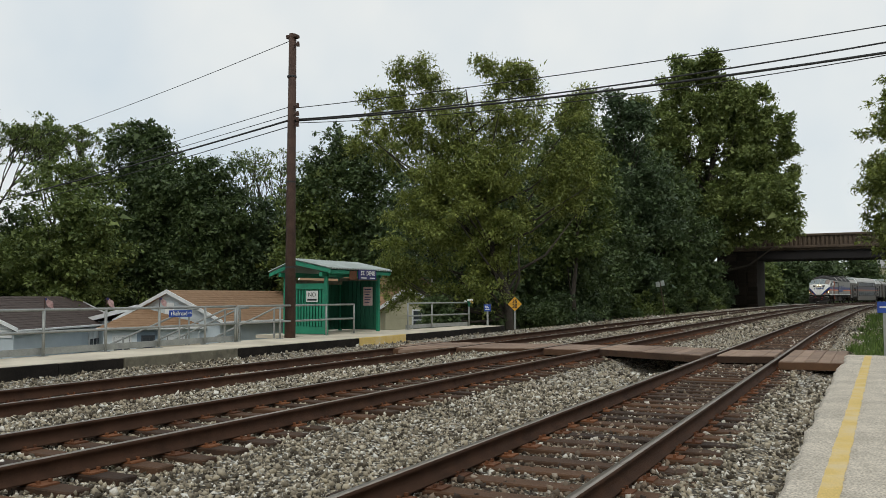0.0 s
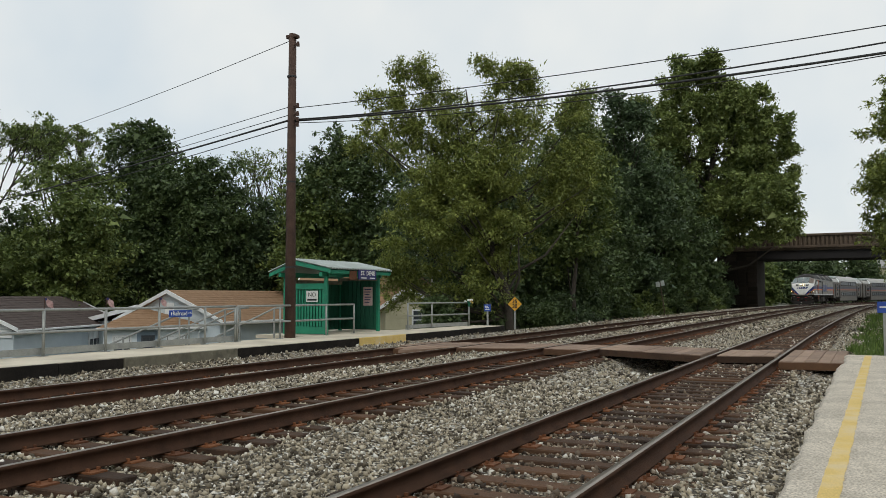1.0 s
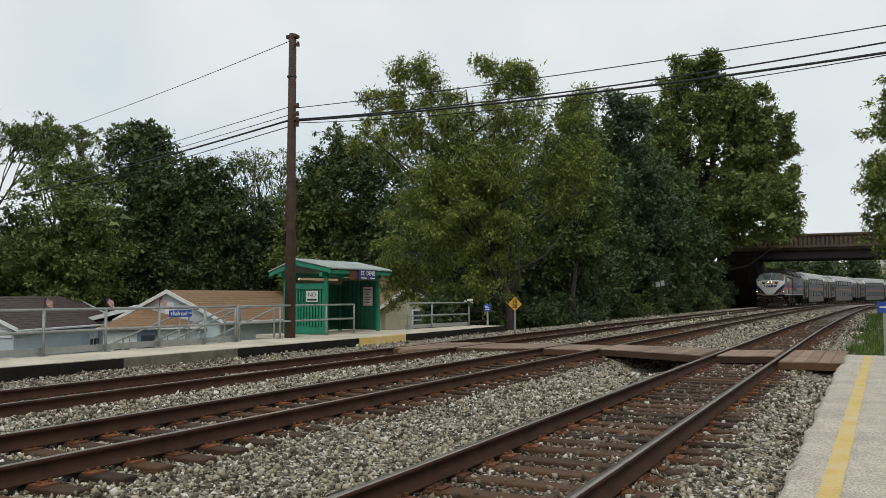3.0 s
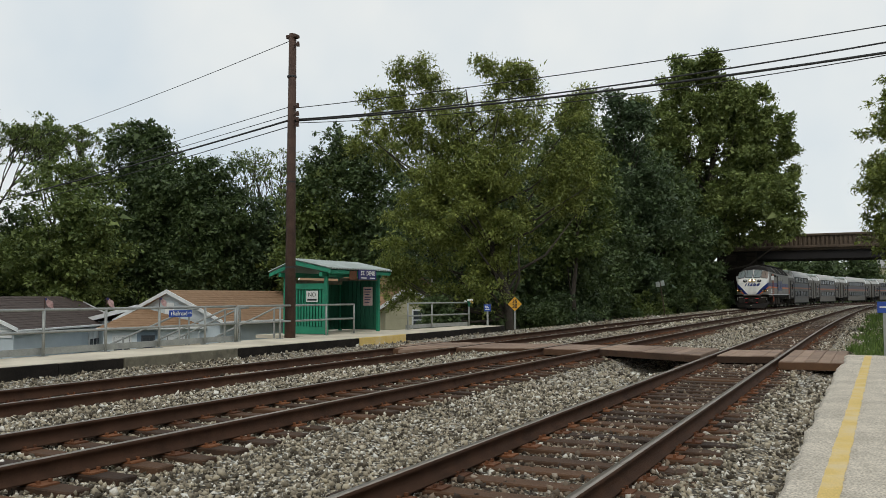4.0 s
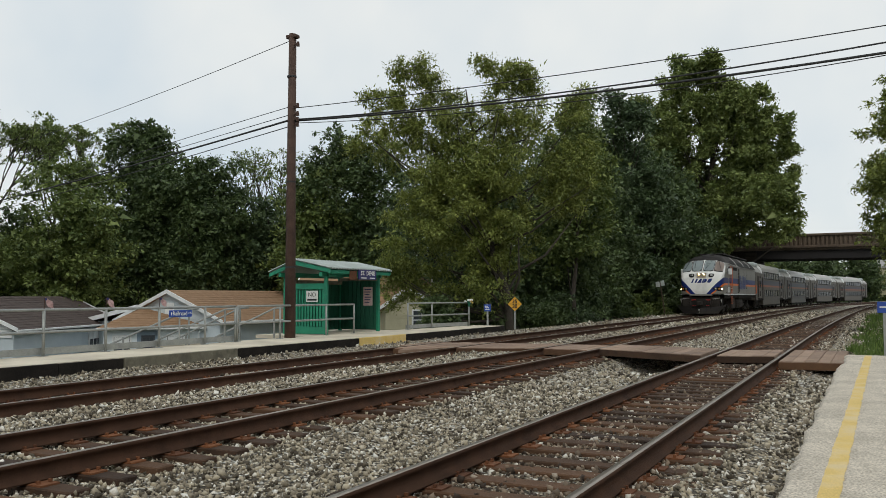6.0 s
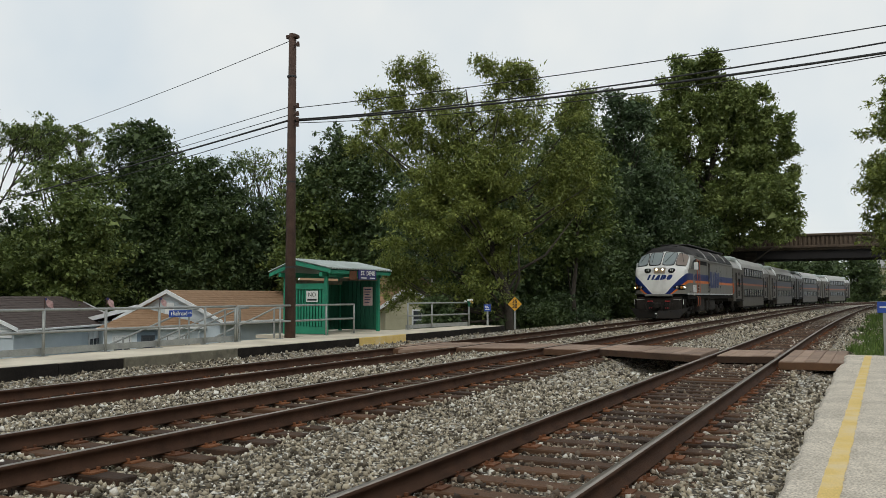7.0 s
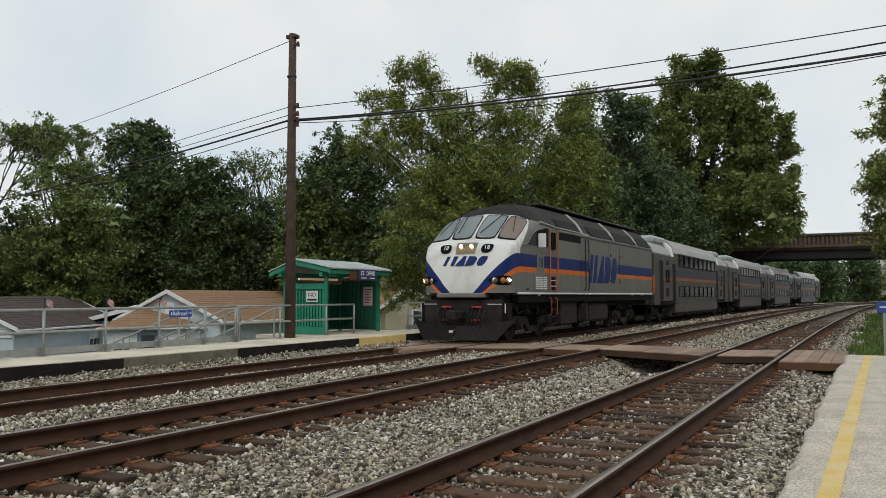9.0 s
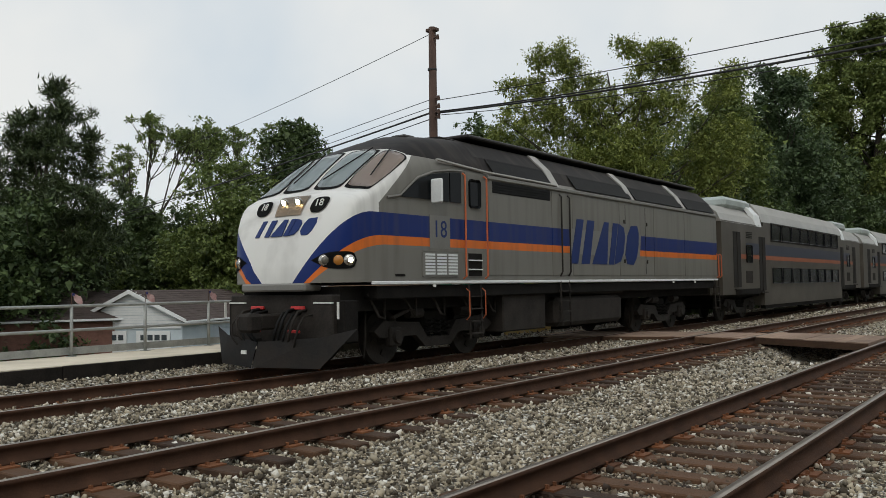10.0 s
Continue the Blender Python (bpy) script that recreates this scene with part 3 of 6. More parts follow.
    return [(x + u * wide * math.cos(a) + rng.uniform(-1, 1) * r * 0.6, y + u * wide * math.sin(a) + rng.uniform(-1, 1) * r, 1.4 + (z - 1.4) * tall, r * full, r * full * 0.95) for u, z, r in rows]


def build_trees():
    # the large yellow-green tree behind the far platform
    x, y = at(23.0, 39)
    L = spread_lobes(23.0, 39, ((-5.7, 10.3, 0.5), (-4.7, 10.5, 0.8), (-3.6, 11.5, 0.8), (-4.4, 11.9, 0.4), (-3.8, 9.8, 1.2), (-2.3, 10.4, 0.7), (-1.7, 9.4, 0.8), (-5.0, 8.5, 1.2), (-3.0, 7.9, 1.4), (-0.3, 12.0, 0.5), (0.3, 11.1, 0.9), (1.5, 11.1, 0.7), (0.2, 9.4, 1.2), (1.9, 9.2, 1.2), (3.3, 9.8, 0.8), (3.5, 8.1, 0.8), (-4.7, 5.7, 1.2), (-3.2, 5.4, 1.6), (-1.1, 6.7, 1.6), (0.5, 6.4, 1.6), (2.2, 6.7, 1.3), (3.1, 5.9, 0.9), (-4.3, 3.3, 1.0), (-2.4, 3.2, 1.4), (-0.3, 3.6, 1.4), (1.2, 4.1, 1.2), (-4.7, 1.6, 0.8), (-2.9, 1.5, 0.9), (-0.8, 1.5, 1.0)))
    tree((x + 0.6, y, -0.6), L, 155000, 0.105, LEAF_YELLOW, "tall yellow-green tree with feathery leaves behind the platform", 11, 0.19, per=130, small=0.62, twigs=60, droop=0.5, slim=0.30)
    # dark trees along the bank
    for turn, d, w, lo, hi, mat, seed, c in ((19.4, 52, 7.0, 0.0, 9.5, LEAF_DARK, 21, 42000), (17.8, 48, 3.6, 3.0, 12.6, LEAF_MID, 20, 34000), (14.5, 68, 7.6, 1.0, 17.0, LEAF_BLUE, 22, 52000), (16.8, 61, 7.0, 0.0, 10.5, LEAF_DARK, 19, 36000), (21.5, 62, 9, 0.5, 13.5, LEAF_DARK, 23, 20000), (18.2, 78, 10, 1, 16.5, LEAF_MID, 24, 24000), (12.7, 81, 8.5, 0.5, 14, LEAF_DARK, 25, 44000), (11.2, 96, 9, 0.5, 14, LEAF_DARK, 27, 40000), (14.2, 88, 9, 1, 17, LEAF_DARK, 28, 20000), (25.5, 58, 8, -1, 11, LEAF_DARK, 29, 20000)):
        x, y = at(turn, d)
        tree((x, y, ground_height(x, y)), lobes_of(x, y, w, lo, hi, 9, seed), c, 0.0030 * d, mat, "dense dark green tree on the wooded bank", seed, 0.12 if d < 55 else 0.22, per=52, small=0.88)
    # the tall tree beside the bridge
    x, y = at(9.2, 104)
    L = spread_lobes(9.2, 104, ((-4.6, 29.9, 1.7), (-5.3, 26.6, 2.2), (-0.6, 29.7, 1.7), (1.2, 30.8, 1.0), (0.9, 27.0, 3.1), (3.8, 26.3, 2.5), (6.3, 24.9, 2.5), (9.6, 22.1, 1.7), (-3.5, 22.5, 4.0), (1.6, 21.8, 4.4), (6.3, 20.4, 3.5), (10.0, 19.1, 1.5), (-7.9, 24.5, 1.9), (-2.0, 16.9, 4.4), (3.8, 16.2, 4.4), (8.1, 16.9, 2.0), (9.6, 13.8, 1.7), (-0.6, 11.4, 4.4), (5.2, 11.4, 4.0), (9.6, 10.7, 2.3), (-6.4, 18.3, 3.6), (-5.7, 12.8, 3.6)), 0.80, 0.945, 1.06)
    tree((x - 2, y, 1.0), L, 165000, 0.265, LEAF_SYCAMORE, "tall sycamore with an open ragged top beside the bridge", 31, 0.5, per=28, small=1.15, twigs=60)
    # undergrowth along the bank, by the track
    rng = random.Random(8)
    for i in range(22):
        s = 33 + i * 3.4 + rng.uniform(-1, 1)
        p = on_line(s, -4.0 - rng.uniform(0.0, 1.8))
        h = rng.uniform(1.4, 3.6)
        z = ground_height(p.x, p.y)
        tree((p.x, p.y, z), [(p.x + rng.uniform(-0.6, 0.6), p.y + rng.uniform(-1, 1), z + h * 0.45, rng.uniform(0.8, 1.3), h * 0.5) for _ in range(4)], 8000, 0.115, rng.choice((LEAF_DARK, LEAF_DARK, LEAF_MID, LEAF_BLUE)), "low tangled undergrowth beside the track", 60 + i, 0.05, per=16, small=0.55, name="bush", twigs=8, category="bush")
    # taller brush up the bank behind it
    for i in range(14):
        s = 44 + i * 5.0 + rng.uniform(-1.5, 1.5)
        p = on_line(s, -6.4 - rng.uniform(0.0, 2.0))
        h = rng.uniform(3.2, 6.0)
        z = ground_height(p.x, p.y)
        tree((p.x, p.y, z), [(p.x + rng.uniform(-0.9, 0.9), p.y + rng.uniform(-1.6, 1.6), z + h * q, rng.uniform(1.1, 1.7), h * 0.3) for q in (0.25, 0.4, 0.6, 0.75)], 7500, 0.19, rng.choice((LEAF_DARK, LEAF_DARK, LEAF_BLUE)), "tall dark brush on the bank above the track", 160 + i, 0.06, per=22, small=0.7, name="bush", twigs=8, category="bush")
    # woods behind the gardens
    # seeds 40 and 48: dark leaf colour stands in for shade beneath the crowns
    woods = ((46.1, 86, 9.6, 2.0, 18.2, LEAF_DARK, 42, 44000), (50.9, 74, 10.4, -3.5, 12.4, LEAF_MID, 41, 48000), (45.8, 82, 9.8, -2.0, 13.2, LEAF_DARK, 40, 42000), (41.8, 80, 9.0, -2.0, 14.4, LEAF_DARK, 43, 44000), (42.1, 78, 8.4, -2.0, 10.0, LEAF_DARK, 48, 30000), (38.4, 80, 9.0, -2.0, 10.8, LEAF_BLUE, 44, 32000), (33.9, 76, 9.0, -3.0, 16.3, LEAF_DARK, 45, 44000), (35.6, 76, 8.6, -2.0, 12.3, LEAF_MID, 46, 32000), (31.0, 74, 9.5, -2.0, 14.0, LEAF_DARK, 47, 30000), (53.6, 80, 7.0, -3.5, 8.4, LEAF_DARK, 49, 26000),
             (56.6, 84, 8, -3.5, 10.4, LEAF_DARK, 50, 26000), (27.0, 64, 8, -2, 11, LEAF_DARK, 51, 18000), (24.5, 75, 9, -1, 12, LEAF_DARK, 52, 14000), (59.4, 78, 8, -3.5, 8.0, LEAF_MID, 61, 20000), (65.5, 70, 11, -3.5, 11.5, LEAF_DARK, 63, 14000))
    rear = ((53, 108, 14, 8.0, 53), (48.5, 102, 13, 10, 54), (43.5, 106, 13, 12, 55), (39.4, 100, 11, 10, 56), (36, 104, 13, 11, 57), (31, 98, 13, 12, 58), (58, 106, 14, 10, 59), (63, 96, 14, 10, 60))
    for turn, d, w, lo, hi, mat, seed, c in woods + tuple((t, d, w, -3.5, h, LEAF_DARK, k, 10000) for t, d, w, h, k in rear):
        x, y = at(turn, d)
        tree((x, y, -3.8), lobes_of(x, y, w, lo, hi, 8, seed), c, (0.0030 if c > 10000 else 0.0052) * d, mat, "leafy green tree in the woods behind the houses", seed, 0.3, per=44 if c > 10000 else 26, small=0.92)
    for turn, d, h, seed, c in ((55.3, 88, 20.5, 5, 13000), (51.5, 90, 20.5, 9, 16000), (38.6, 96, 19.5, 6, 4200)):
        x, y = at(turn, d)
        bare_tree((x, y, -3.8), h, 0.95, seed, "thin half-bare tree with grey branches above the woods", c, 0.17, LEAF_MID)
    # pine past the garage
    x, y = at(61.3, 64)
    L = [(x + a * 1.45, y + b, z * 1.17 + 0.2, r * 1.4, r * 0.8) for a, b, z, r in ((0, 0, 12.6, 0.9), (-1.2, 0, 11.4, 1.2), (1.2, 0.3, 11.6, 1.1), (0.2, 0, 10.2, 1.9), (-2.2, 0, 9.2, 1.6), (2.3, 0, 9.0, 1.6), (0, -0.5, 7.8, 2.8), (-2.9, 0, 6.2, 1.9), (2.9, 0, 6.4, 1.9), (0, 0, 5.0, 3.2), (-2.2, 0, 3.0, 2.2), (2.4, 0, 3.2, 2.2), (0, 0, 1.2, 3.2), (-3.2, 0, 0.5, 2.0))]
    tree((x, y, -3.8), L, 80000, 0.30, NEEDLE, "tall dark pine with clumped needles", 71, 0.3, per=46, small=0.8, slim=0.13, droop=-0.2)
    for turn, d, w, lo, hi, seed in ((62, 60, 8, -3.5, 7.5, 72), (66, 58, 8, -3.5, 6.0, 73)):
        x, y = at(turn, d)
        tree((x, y, -3.8), lobes_of(x, y, w, lo, hi, 6, seed), 12000, 0.25, LEAF_DARK, "dark green tree beside the gardens", seed, 0.25, per=22)
    # yellowing tree on the near side of the line
    x, y = at(-3.8, 42)
    L = spread_lobes(-3.8, 42, ((-2.2, 11.9, 0.7), (-2.8, 10.3, 1.1), (-1.7, 9.6, 1.2), (-3.3, 8.7, 0.9), (-3.3, 7.4, 0.8), (-2.1, 7.1, 1.2), (-3.3, 5.3, 0.6), (-1.9, 4.9, 1.2), (-3.1, 4.0, 0.8), (-2.1, 2.9, 1.0), (-2.6, 1.9, 0.7), (-1.4, 1.2, 0.9), (0.0, 9.0, 1.8), (0.2, 6.0, 1.8), (0.2, 3.4, 1.6)), 0.63, 0.868)
    tree((x + 0.8, y, -0.4), L, 70000, 0.125, LEAF_YELLOW, "yellowing broad-leaved tree on the near side of the line", 81, 0.22, per=150, small=0.5, droop=0.6, slim=0.3)
    # unseen trees added behind the near platform, to shade and reflect in the train
    for i in range(7):
        x, y = 15.0 + 2 * (i % 2), -24 + i * 9.0
        tree((x, y, -0.4), lobes_of(x, y, 9, 0.5, 13, 7, 120 + i), 4500, 0.36, LEAF_MID, "unseen broad-leaved tree added behind the near platform to shade the train", 120 + i, 0.25, per=20, small=1.2, twigs=10)
    # more unseen trees added along the near side of the line, to shade the train
    for i, (x, y) in enumerate(((7.5, 56), (8.2, 67), (8.6, 79), (9.6, 91), (11.5, 103))):
        tree((x, y, -0.4), lobes_of(x, y, 8.4, 0.3, 12, 7, 140 + i), 6500, 0.34, LEAF_MID, "unseen broad-leaved tree added beside the line to shade the train", 140 + i, 0.22, per=24, small=1.1, twigs=10)
    # woods beyond the bridge
    rng = random.Random(14)
    for i, (px, py, w, lo, hi) in enumerate(((-17, 150, 8, -0.5, 8), (-13, 168, 8, -0.5, 9), (-9, 192, 9, -0.5, 10), (-3, 216, 11, -0.5, 11), (-21, 186, 12, 0, 14), (4, 238, 12, -0.5, 11), (22, 192, 11, 0, 11), (-10, 224, 11, -0.5, 11), (-17, 228, 11, -0.5, 11), (0, 252, 13, -0.5, 12), (12, 262, 14, 0, 13))):
        p = (px, py)
        tree((px, py, -0.5), lobes_of(px, py, w, lo, hi, 7, 90 + i), 9500, 0.42, rng.choice((LEAF_MID, LEAF_MID, LEAF_DARK)), "green tree beyond the road bridge", 90 + i, 0.25, per=20, small=1.3, twigs=12)


def build_debris():
    """Cut logs and dead branches thrown down beside the far track."""
    rng = random.Random(21)
    for i in range(16):
        p = on_line(40 + i * 2.4 + rng.uniform(-1, 1), -2.9 - rng.uniform(0, 0.9))
        a, n, r = rng.uniform(-0.7, 0.7), rng.uniform(0.8, 2.4), rng.uniform(0.06, 0.14)
        d = Vector((math.sin(a), math.cos(a), rng.uniform(-0.03, 0.12))) * n
        z = -0.42 + r
        pts = [(p.x, p.y, z), (p.x + d.x * 0.5 + rng.uniform(-0.05, 0.05), p.y + d.y * 0.5, z + d.z * 0.5 + 0.03), (p.x + d.x, p.y + d.y, z + d.z)]
        thing("log", "weathered brown log lying beside the far track", "log", group="logs beside the track", bm=tube(bmesh.new(), pts, (r, r * 0.9, r * 0.75), 8), mat=BARK if i % 3 else PLATE, smooth=True)


def build_weeds():
    """Grass and weeds beside the near track past the platform."""
    rng = np.random.default_rng(3)
    n = 26000
    y = 21.0 + 60 * rng.random(n) ** 1.8
    x = -0.55 + 5 * rng.random(n) ** 1.4 + 0.008 * (y - 21) + 0.25 * np.sin(y * 0.8)
    z = np.array([max(ground_height(a, b), -0.34) for a, b in zip(x, y)])
    h = rng.uniform(0.05, 0.24, n) * (0.6 + 0.8 * (np.sin(x * 5 + y * 3) > 0.2))
    a = rng.uniform(0, 6.28, n)
    w = 0.012 + 0.0005 * y
    lean = rng.normal(size=(n, 2)) * 0.08
    v = np.stack([np.stack([x - np.cos(a) * w, y - np.sin(a) * w, z], 1), np.stack([x + np.cos(a) * w, y + np.sin(a) * w, z], 1), np.stack([x + lean[:, 0], y + lean[:, 1], z + h], 1)], 1).reshape(-1, 3)
    tagged(new("grass", raw("grass", v, np.arange(n * 3).reshape(-1, 3), [GRASS])), "green grass and weeds beside the near track", "grass", kind="stuff")
# ---------------------------------------------------------------- pole and wires


def build_pole():
    p = thing("utility_pole", "tall dark brown wooden utility pole on the platform", "utility pole")
    tube_pts = [(-14.5, 19.3, 0.2), (-14.5, 19.3, 4.5), (-14.48, 19.3, 8.85)]
    part("shaft", tube(bmesh.new(), tube_pts, (0.155, 0.13, 0.105), 14), POLE, p, smooth=True)
    part("cap", box(bmesh.new(), -14.66, -14.3, 19.2, 19.4, 8.72, 8.82, 0.02), POLE, p, "weathered timber crosspiece")
    for z in (8.5, 6.75, 6.52, 6.36, 6.22):
        bm = bmesh.new()
        tube(bm, [(-14.36, 19.22, z), (-14.2, 19.2, z + 0.02)], 0.025, 6)
        tube(bm, [(-14.22, 19.2, z - 0.06), (-14.22, 19.2, z + 0.07)], (0.05, 0.035), 8)
        part("insulator", bm, POLE, p, "small dark insulator on a bracket")
    for z in (2.2, 4.6, 7.6):
        part("band", tube(bmesh.new(), [(-14.5, 19.3, z), (-14.5, 19.3, z + 0.05)], 0.148 if z < 4 else 0.135, 14), WIRE, p, "dark metal strap")
    a, b = (-14.5, 19.3), (0.38, 18.19)
    c = (-38.3, 27.45)
    # height at the pole, in mid span and at the far end; thickness
    spans = [("R", 6.72, 6.56, 6.59, 0.011), ("R", 6.40, 6.14, 6.26, 0.017), ("R", 6.36, 6.06, 6.06, 0.026), ("R", 6.30, 5.90, 6.01, 0.010),
             ("L", 8.68, 8.56, 8.75, 0.010), ("L", 6.78, 6.60, 6.3, 0.010), ("L", 6.55, 6.33, 6.05, 0.010), ("L", 6.40, 6.22, 6.18, 0.028), ("L", 6.22, 5.92, 5.70, 0.013)]
    for side, z0, z1, z2, r in spans:
        e = b if side == "R" else c
        pts = []
        for i in range(0, 33 if side == "R" else 43):
            f = i / 20
            # parabola through the three heights
            z = z0 * (1 - f) * (1 - 2 * f) + 4 * z1 * f * (1 - f) + z2 * f * (2 * f - 1) if f < 1 or side == "R" else z2
            pts.append((a[0] + (e[0] - a[0]) * f, a[1] + (e[1] - a[1]) * f, z))
        thing("overhead_wire", "black overhead cable hung from the utility pole" if r > 0.015 else "thin black overhead wire hung from the utility pole", "overhead wire", group="overhead wires", bm=tube(bmesh.new(), pts, r, 6), mat=WIRE, smooth=True)
    # far pole that carries the wires on, and the one on the near side, out of the way
    for x, y in ((-64.5, 36.4), (9.8, 17.5)):
        q = thing("utility_pole", "distant brown wooden utility pole", "utility pole", bm=tube(bmesh.new(), [(x, y, ground_height(x, y) - 0.5), (x, y, 9.3 if x < 0 else 8.6)], (0.15, 0.11), 10), mat=POLE, smooth=True)


# ---------------------------------------------------------------- bridge
def build_bridge():
    y0, y1 = 112.0, 121.0
    b = thing("road_bridge", "low road bridge with a stained concrete parapet over the tracks", "bridge")
    part("deck", box(bmesh.new(), -22, 16, y0 + 0.1, y1, 6.9, 7.5, 0.05), BRIDGE, b)
    for y in (y0, y1 - 0.4):
        part("ledge", box(bmesh.new(), -22, 16, y - 0.15, y + 0.5, 7.15, 7.42, 0.04), BRIDGE, b)
        part("coping", box(bmesh.new(), -22, 16, y - 0.1, y + 0.5, 8.6, 8.88, 0.05), BRIDGE, b)
        baluster = mesh_of("baluster", box(bmesh.new(), -0.14, 0.14, y + 0.05, y + 0.3, 7.42, 8.6, 0.02), BRIDGE)
        for i in range(64):
            part("baluster", baluster, None, b, m=pose(-18.6 + i * 0.5, 0, 0))
        part("back_panel", box(bmesh.new(), -22, 16, y + 0.22, y + 0.34, 7.42, 8.6), BRIDGE, b)
    for i in range(6):
        y = y0 + 0.4 + i * 1.6
        bm = box(bmesh.new(), -13.4, 14, y, y + 0.04, 5.85, 6.9)
        box(bm, -13.4, 14, y - 0.2, y + 0.24, 5.85, 5.92), box(bm, -13.4, 14, y - 0.2, y + 0.24, 6.82, 6.9)
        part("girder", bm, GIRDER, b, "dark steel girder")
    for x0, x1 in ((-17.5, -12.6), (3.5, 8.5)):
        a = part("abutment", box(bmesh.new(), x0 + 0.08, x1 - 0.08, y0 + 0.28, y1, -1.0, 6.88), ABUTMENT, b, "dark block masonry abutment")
        course = mesh_of("block", box(bmesh.new(), 0.02, 1.15, 0.0, 0.3, 0.02, 0.52, 0.03), ABUTMENT)
        for r in range(14):
            for k in range(4):
                part("block", course, None, a, m=pose(x0 + 0.08 + k * 1.18 + (0.1 if r % 2 else 0), y0 + 0.02, -0.8 + r * 0.54))
    # wing wall running down the bank
    w = thing("wing_wall", "dark stepped masonry wing wall beside the bridge", "wall")
    for r in range(12):
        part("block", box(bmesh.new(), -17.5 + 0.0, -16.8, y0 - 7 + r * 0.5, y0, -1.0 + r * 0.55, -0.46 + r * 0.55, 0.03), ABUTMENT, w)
    r_ = thing("house", "distant house with a pale grey roof beyond the bridge", "house")
    hx, hy = 2.0, 232
    part("wall", box(bmesh.new(), hx, hx + 9, hy, hy + 8, 1, 8.2), CREAM, r_)
    bm = prism(bmesh.new(), [(hy - 0.5, 8.0), (hy + 4, 11.0), (hy + 8.5, 8.0)], "x", hx - 0.5, hx + 9.5)
    part("roof", bm, SHINGLE_GREY, r_, "pale grey roof")
    part("chimney", box(bmesh.new(), hx + 0.5, hx + 1.5, hy + 3, hy + 4, 9.5, 12), BRICK, r_)


# ---------------------------------------------------------------- houses
def house_window(parent, x, z, w, h, y, panes=2):
    win = part("window", box(bmesh.new(), x - w / 2, x + w / 2, y - 0.05, y + 0.02, z - h / 2, z + h / 2), HOUSE_GLASS, parent, "dark window glass")
    bm = bmesh.new()
    for a, b, c, d in ((-w / 2 - 0.1, -w / 2, -h / 2 - 0.1, h / 2 + 0.1), (w / 2, w / 2 + 0.1, -h / 2 - 0.1, h / 2 + 0.1), (-w / 2, w / 2, h / 2, h / 2 + 0.1), (-w / 2, w / 2, -h / 2 - 0.1, -h / 2), (-w / 2, w / 2, -0.03, 0.03)):
        box(bm, x + a, x + b, y - 0.08, y + 0.02, z + c, z + d)
    for k in range(1, panes):
        box(bm, x - w / 2 + w * k / panes - 0.02, x - w / 2 + w * k / panes + 0.02, y - 0.07, y + 0.01, z - h / 2, z + h / 2)
    part("frame", bm, WHITE, win, "white window frame")
    part("blind", box(bmesh.new(), x - w / 2 + 0.03, x + w / 2 - 0.03, y - 0.06, y - 0.045, z - 0.02, z + h / 2 - 0.02), WHITE, win, "white blind half drawn")


def shingle_roof(parent, x0, x1, ya, za, yb, zb, mat, label, course=0.32):
    """One roof slope from its eave (ya, za) to its ridge (yb, zb), in overlapping courses."""
    n = max(4, round(math.hypot(yb - ya, zb - za) / course))
    roof = part("roof", prism(bmesh.new(), [(ya, za - 0.02), (yb, zb - 0.04), (yb, zb - 0.14), (ya, za - 0.12)], "x", x0 + 0.02, x1 - 0.02), mat, parent, label)
    for i in range(n):
        f, g = i / n, (i + 1) / n
        y0, z0, y1, z1 = ya + (yb - ya) * f, za + (zb - za) * f, ya + (yb - ya) * g, za + (zb - za) * g
        part("shingle_course", prism(bmesh.new(), [(y0, z0 + 0.03), (y1, z1 + 0.008), (y1, z1 - 0.06), (y0, z0 - 0.06)], "x", x0, x1), mat, roof)
    return roof


def gable_house(m, name, label, width, depth, eave, ridge, base, wall, roof, roof_label, front="gable", group=""):
    """A house whose ridge runs along local x; front: the side that faces local -y."""
    h = thing(name, label, "house", m, group)
    bm = box(bmesh.new(), -width / 2 + 0.04, width / 2 - 0.04, -depth / 2 + 0.04, depth / 2 - 0.04, base, eave)
    w = part("wall", bm, wall, h)
    n = round((eave - base) / 0.17)
    for k in range(n):
        z, y = base + k * (eave - base) / n, -depth / 2
        part("board", prism(bmesh.new(), [(y + 0.005, z), (y + 0.028, z + (eave - base) / n), (y + 0.05, z + (eave - base) / n), (y + 0.05, z)], "x", -width / 2, width / 2), wall, w)
    for s in (-1, 1):
        shingle_roof(h, -width / 2 - 0.35, width / 2 + 0.35, s * (depth / 2 + 0.4), eave - 0.18, 0, ridge, roof, roof_label)
    for s in (-1, 1):
        bm = prism(bmesh.new(), [(-depth / 2, eave), (depth / 2, eave), (0, ridge - 0.1)], "x", s * (width / 2 - 0.06), s * (width / 2))
        part("gable", bm, wall, h)
        bm = bmesh.new()
        for q in (-1, 1):
            prism(bm, [(q * (depth / 2 + 0.45), eave - 0.24), (q * (depth / 2 + 0.45), eave - 0.02), (0, ridge + 0.04), (0, ridge - 0.22)], "x", s * (width / 2 + 0.33), s * (width / 2 + 0.42))
        part("bargeboard", bm, WHITE, h, "white bargeboard")
    for s in (-1, 1):
        part("gutter", box(bmesh.new(), -width / 2 - 0.35, width / 2 + 0.35, s * (depth / 2 + 0.4), s * (depth / 2 + 0.52), eave - 0.26, eave - 0.12, 0.03), WHITE, h, "white gutter")
    return h


def facing(turn, dist, extra=0.0):
    """The pose of a house at that bearing and distance whose local -y faces the camera, turned by extra."""
    x, y = at(turn, dist)
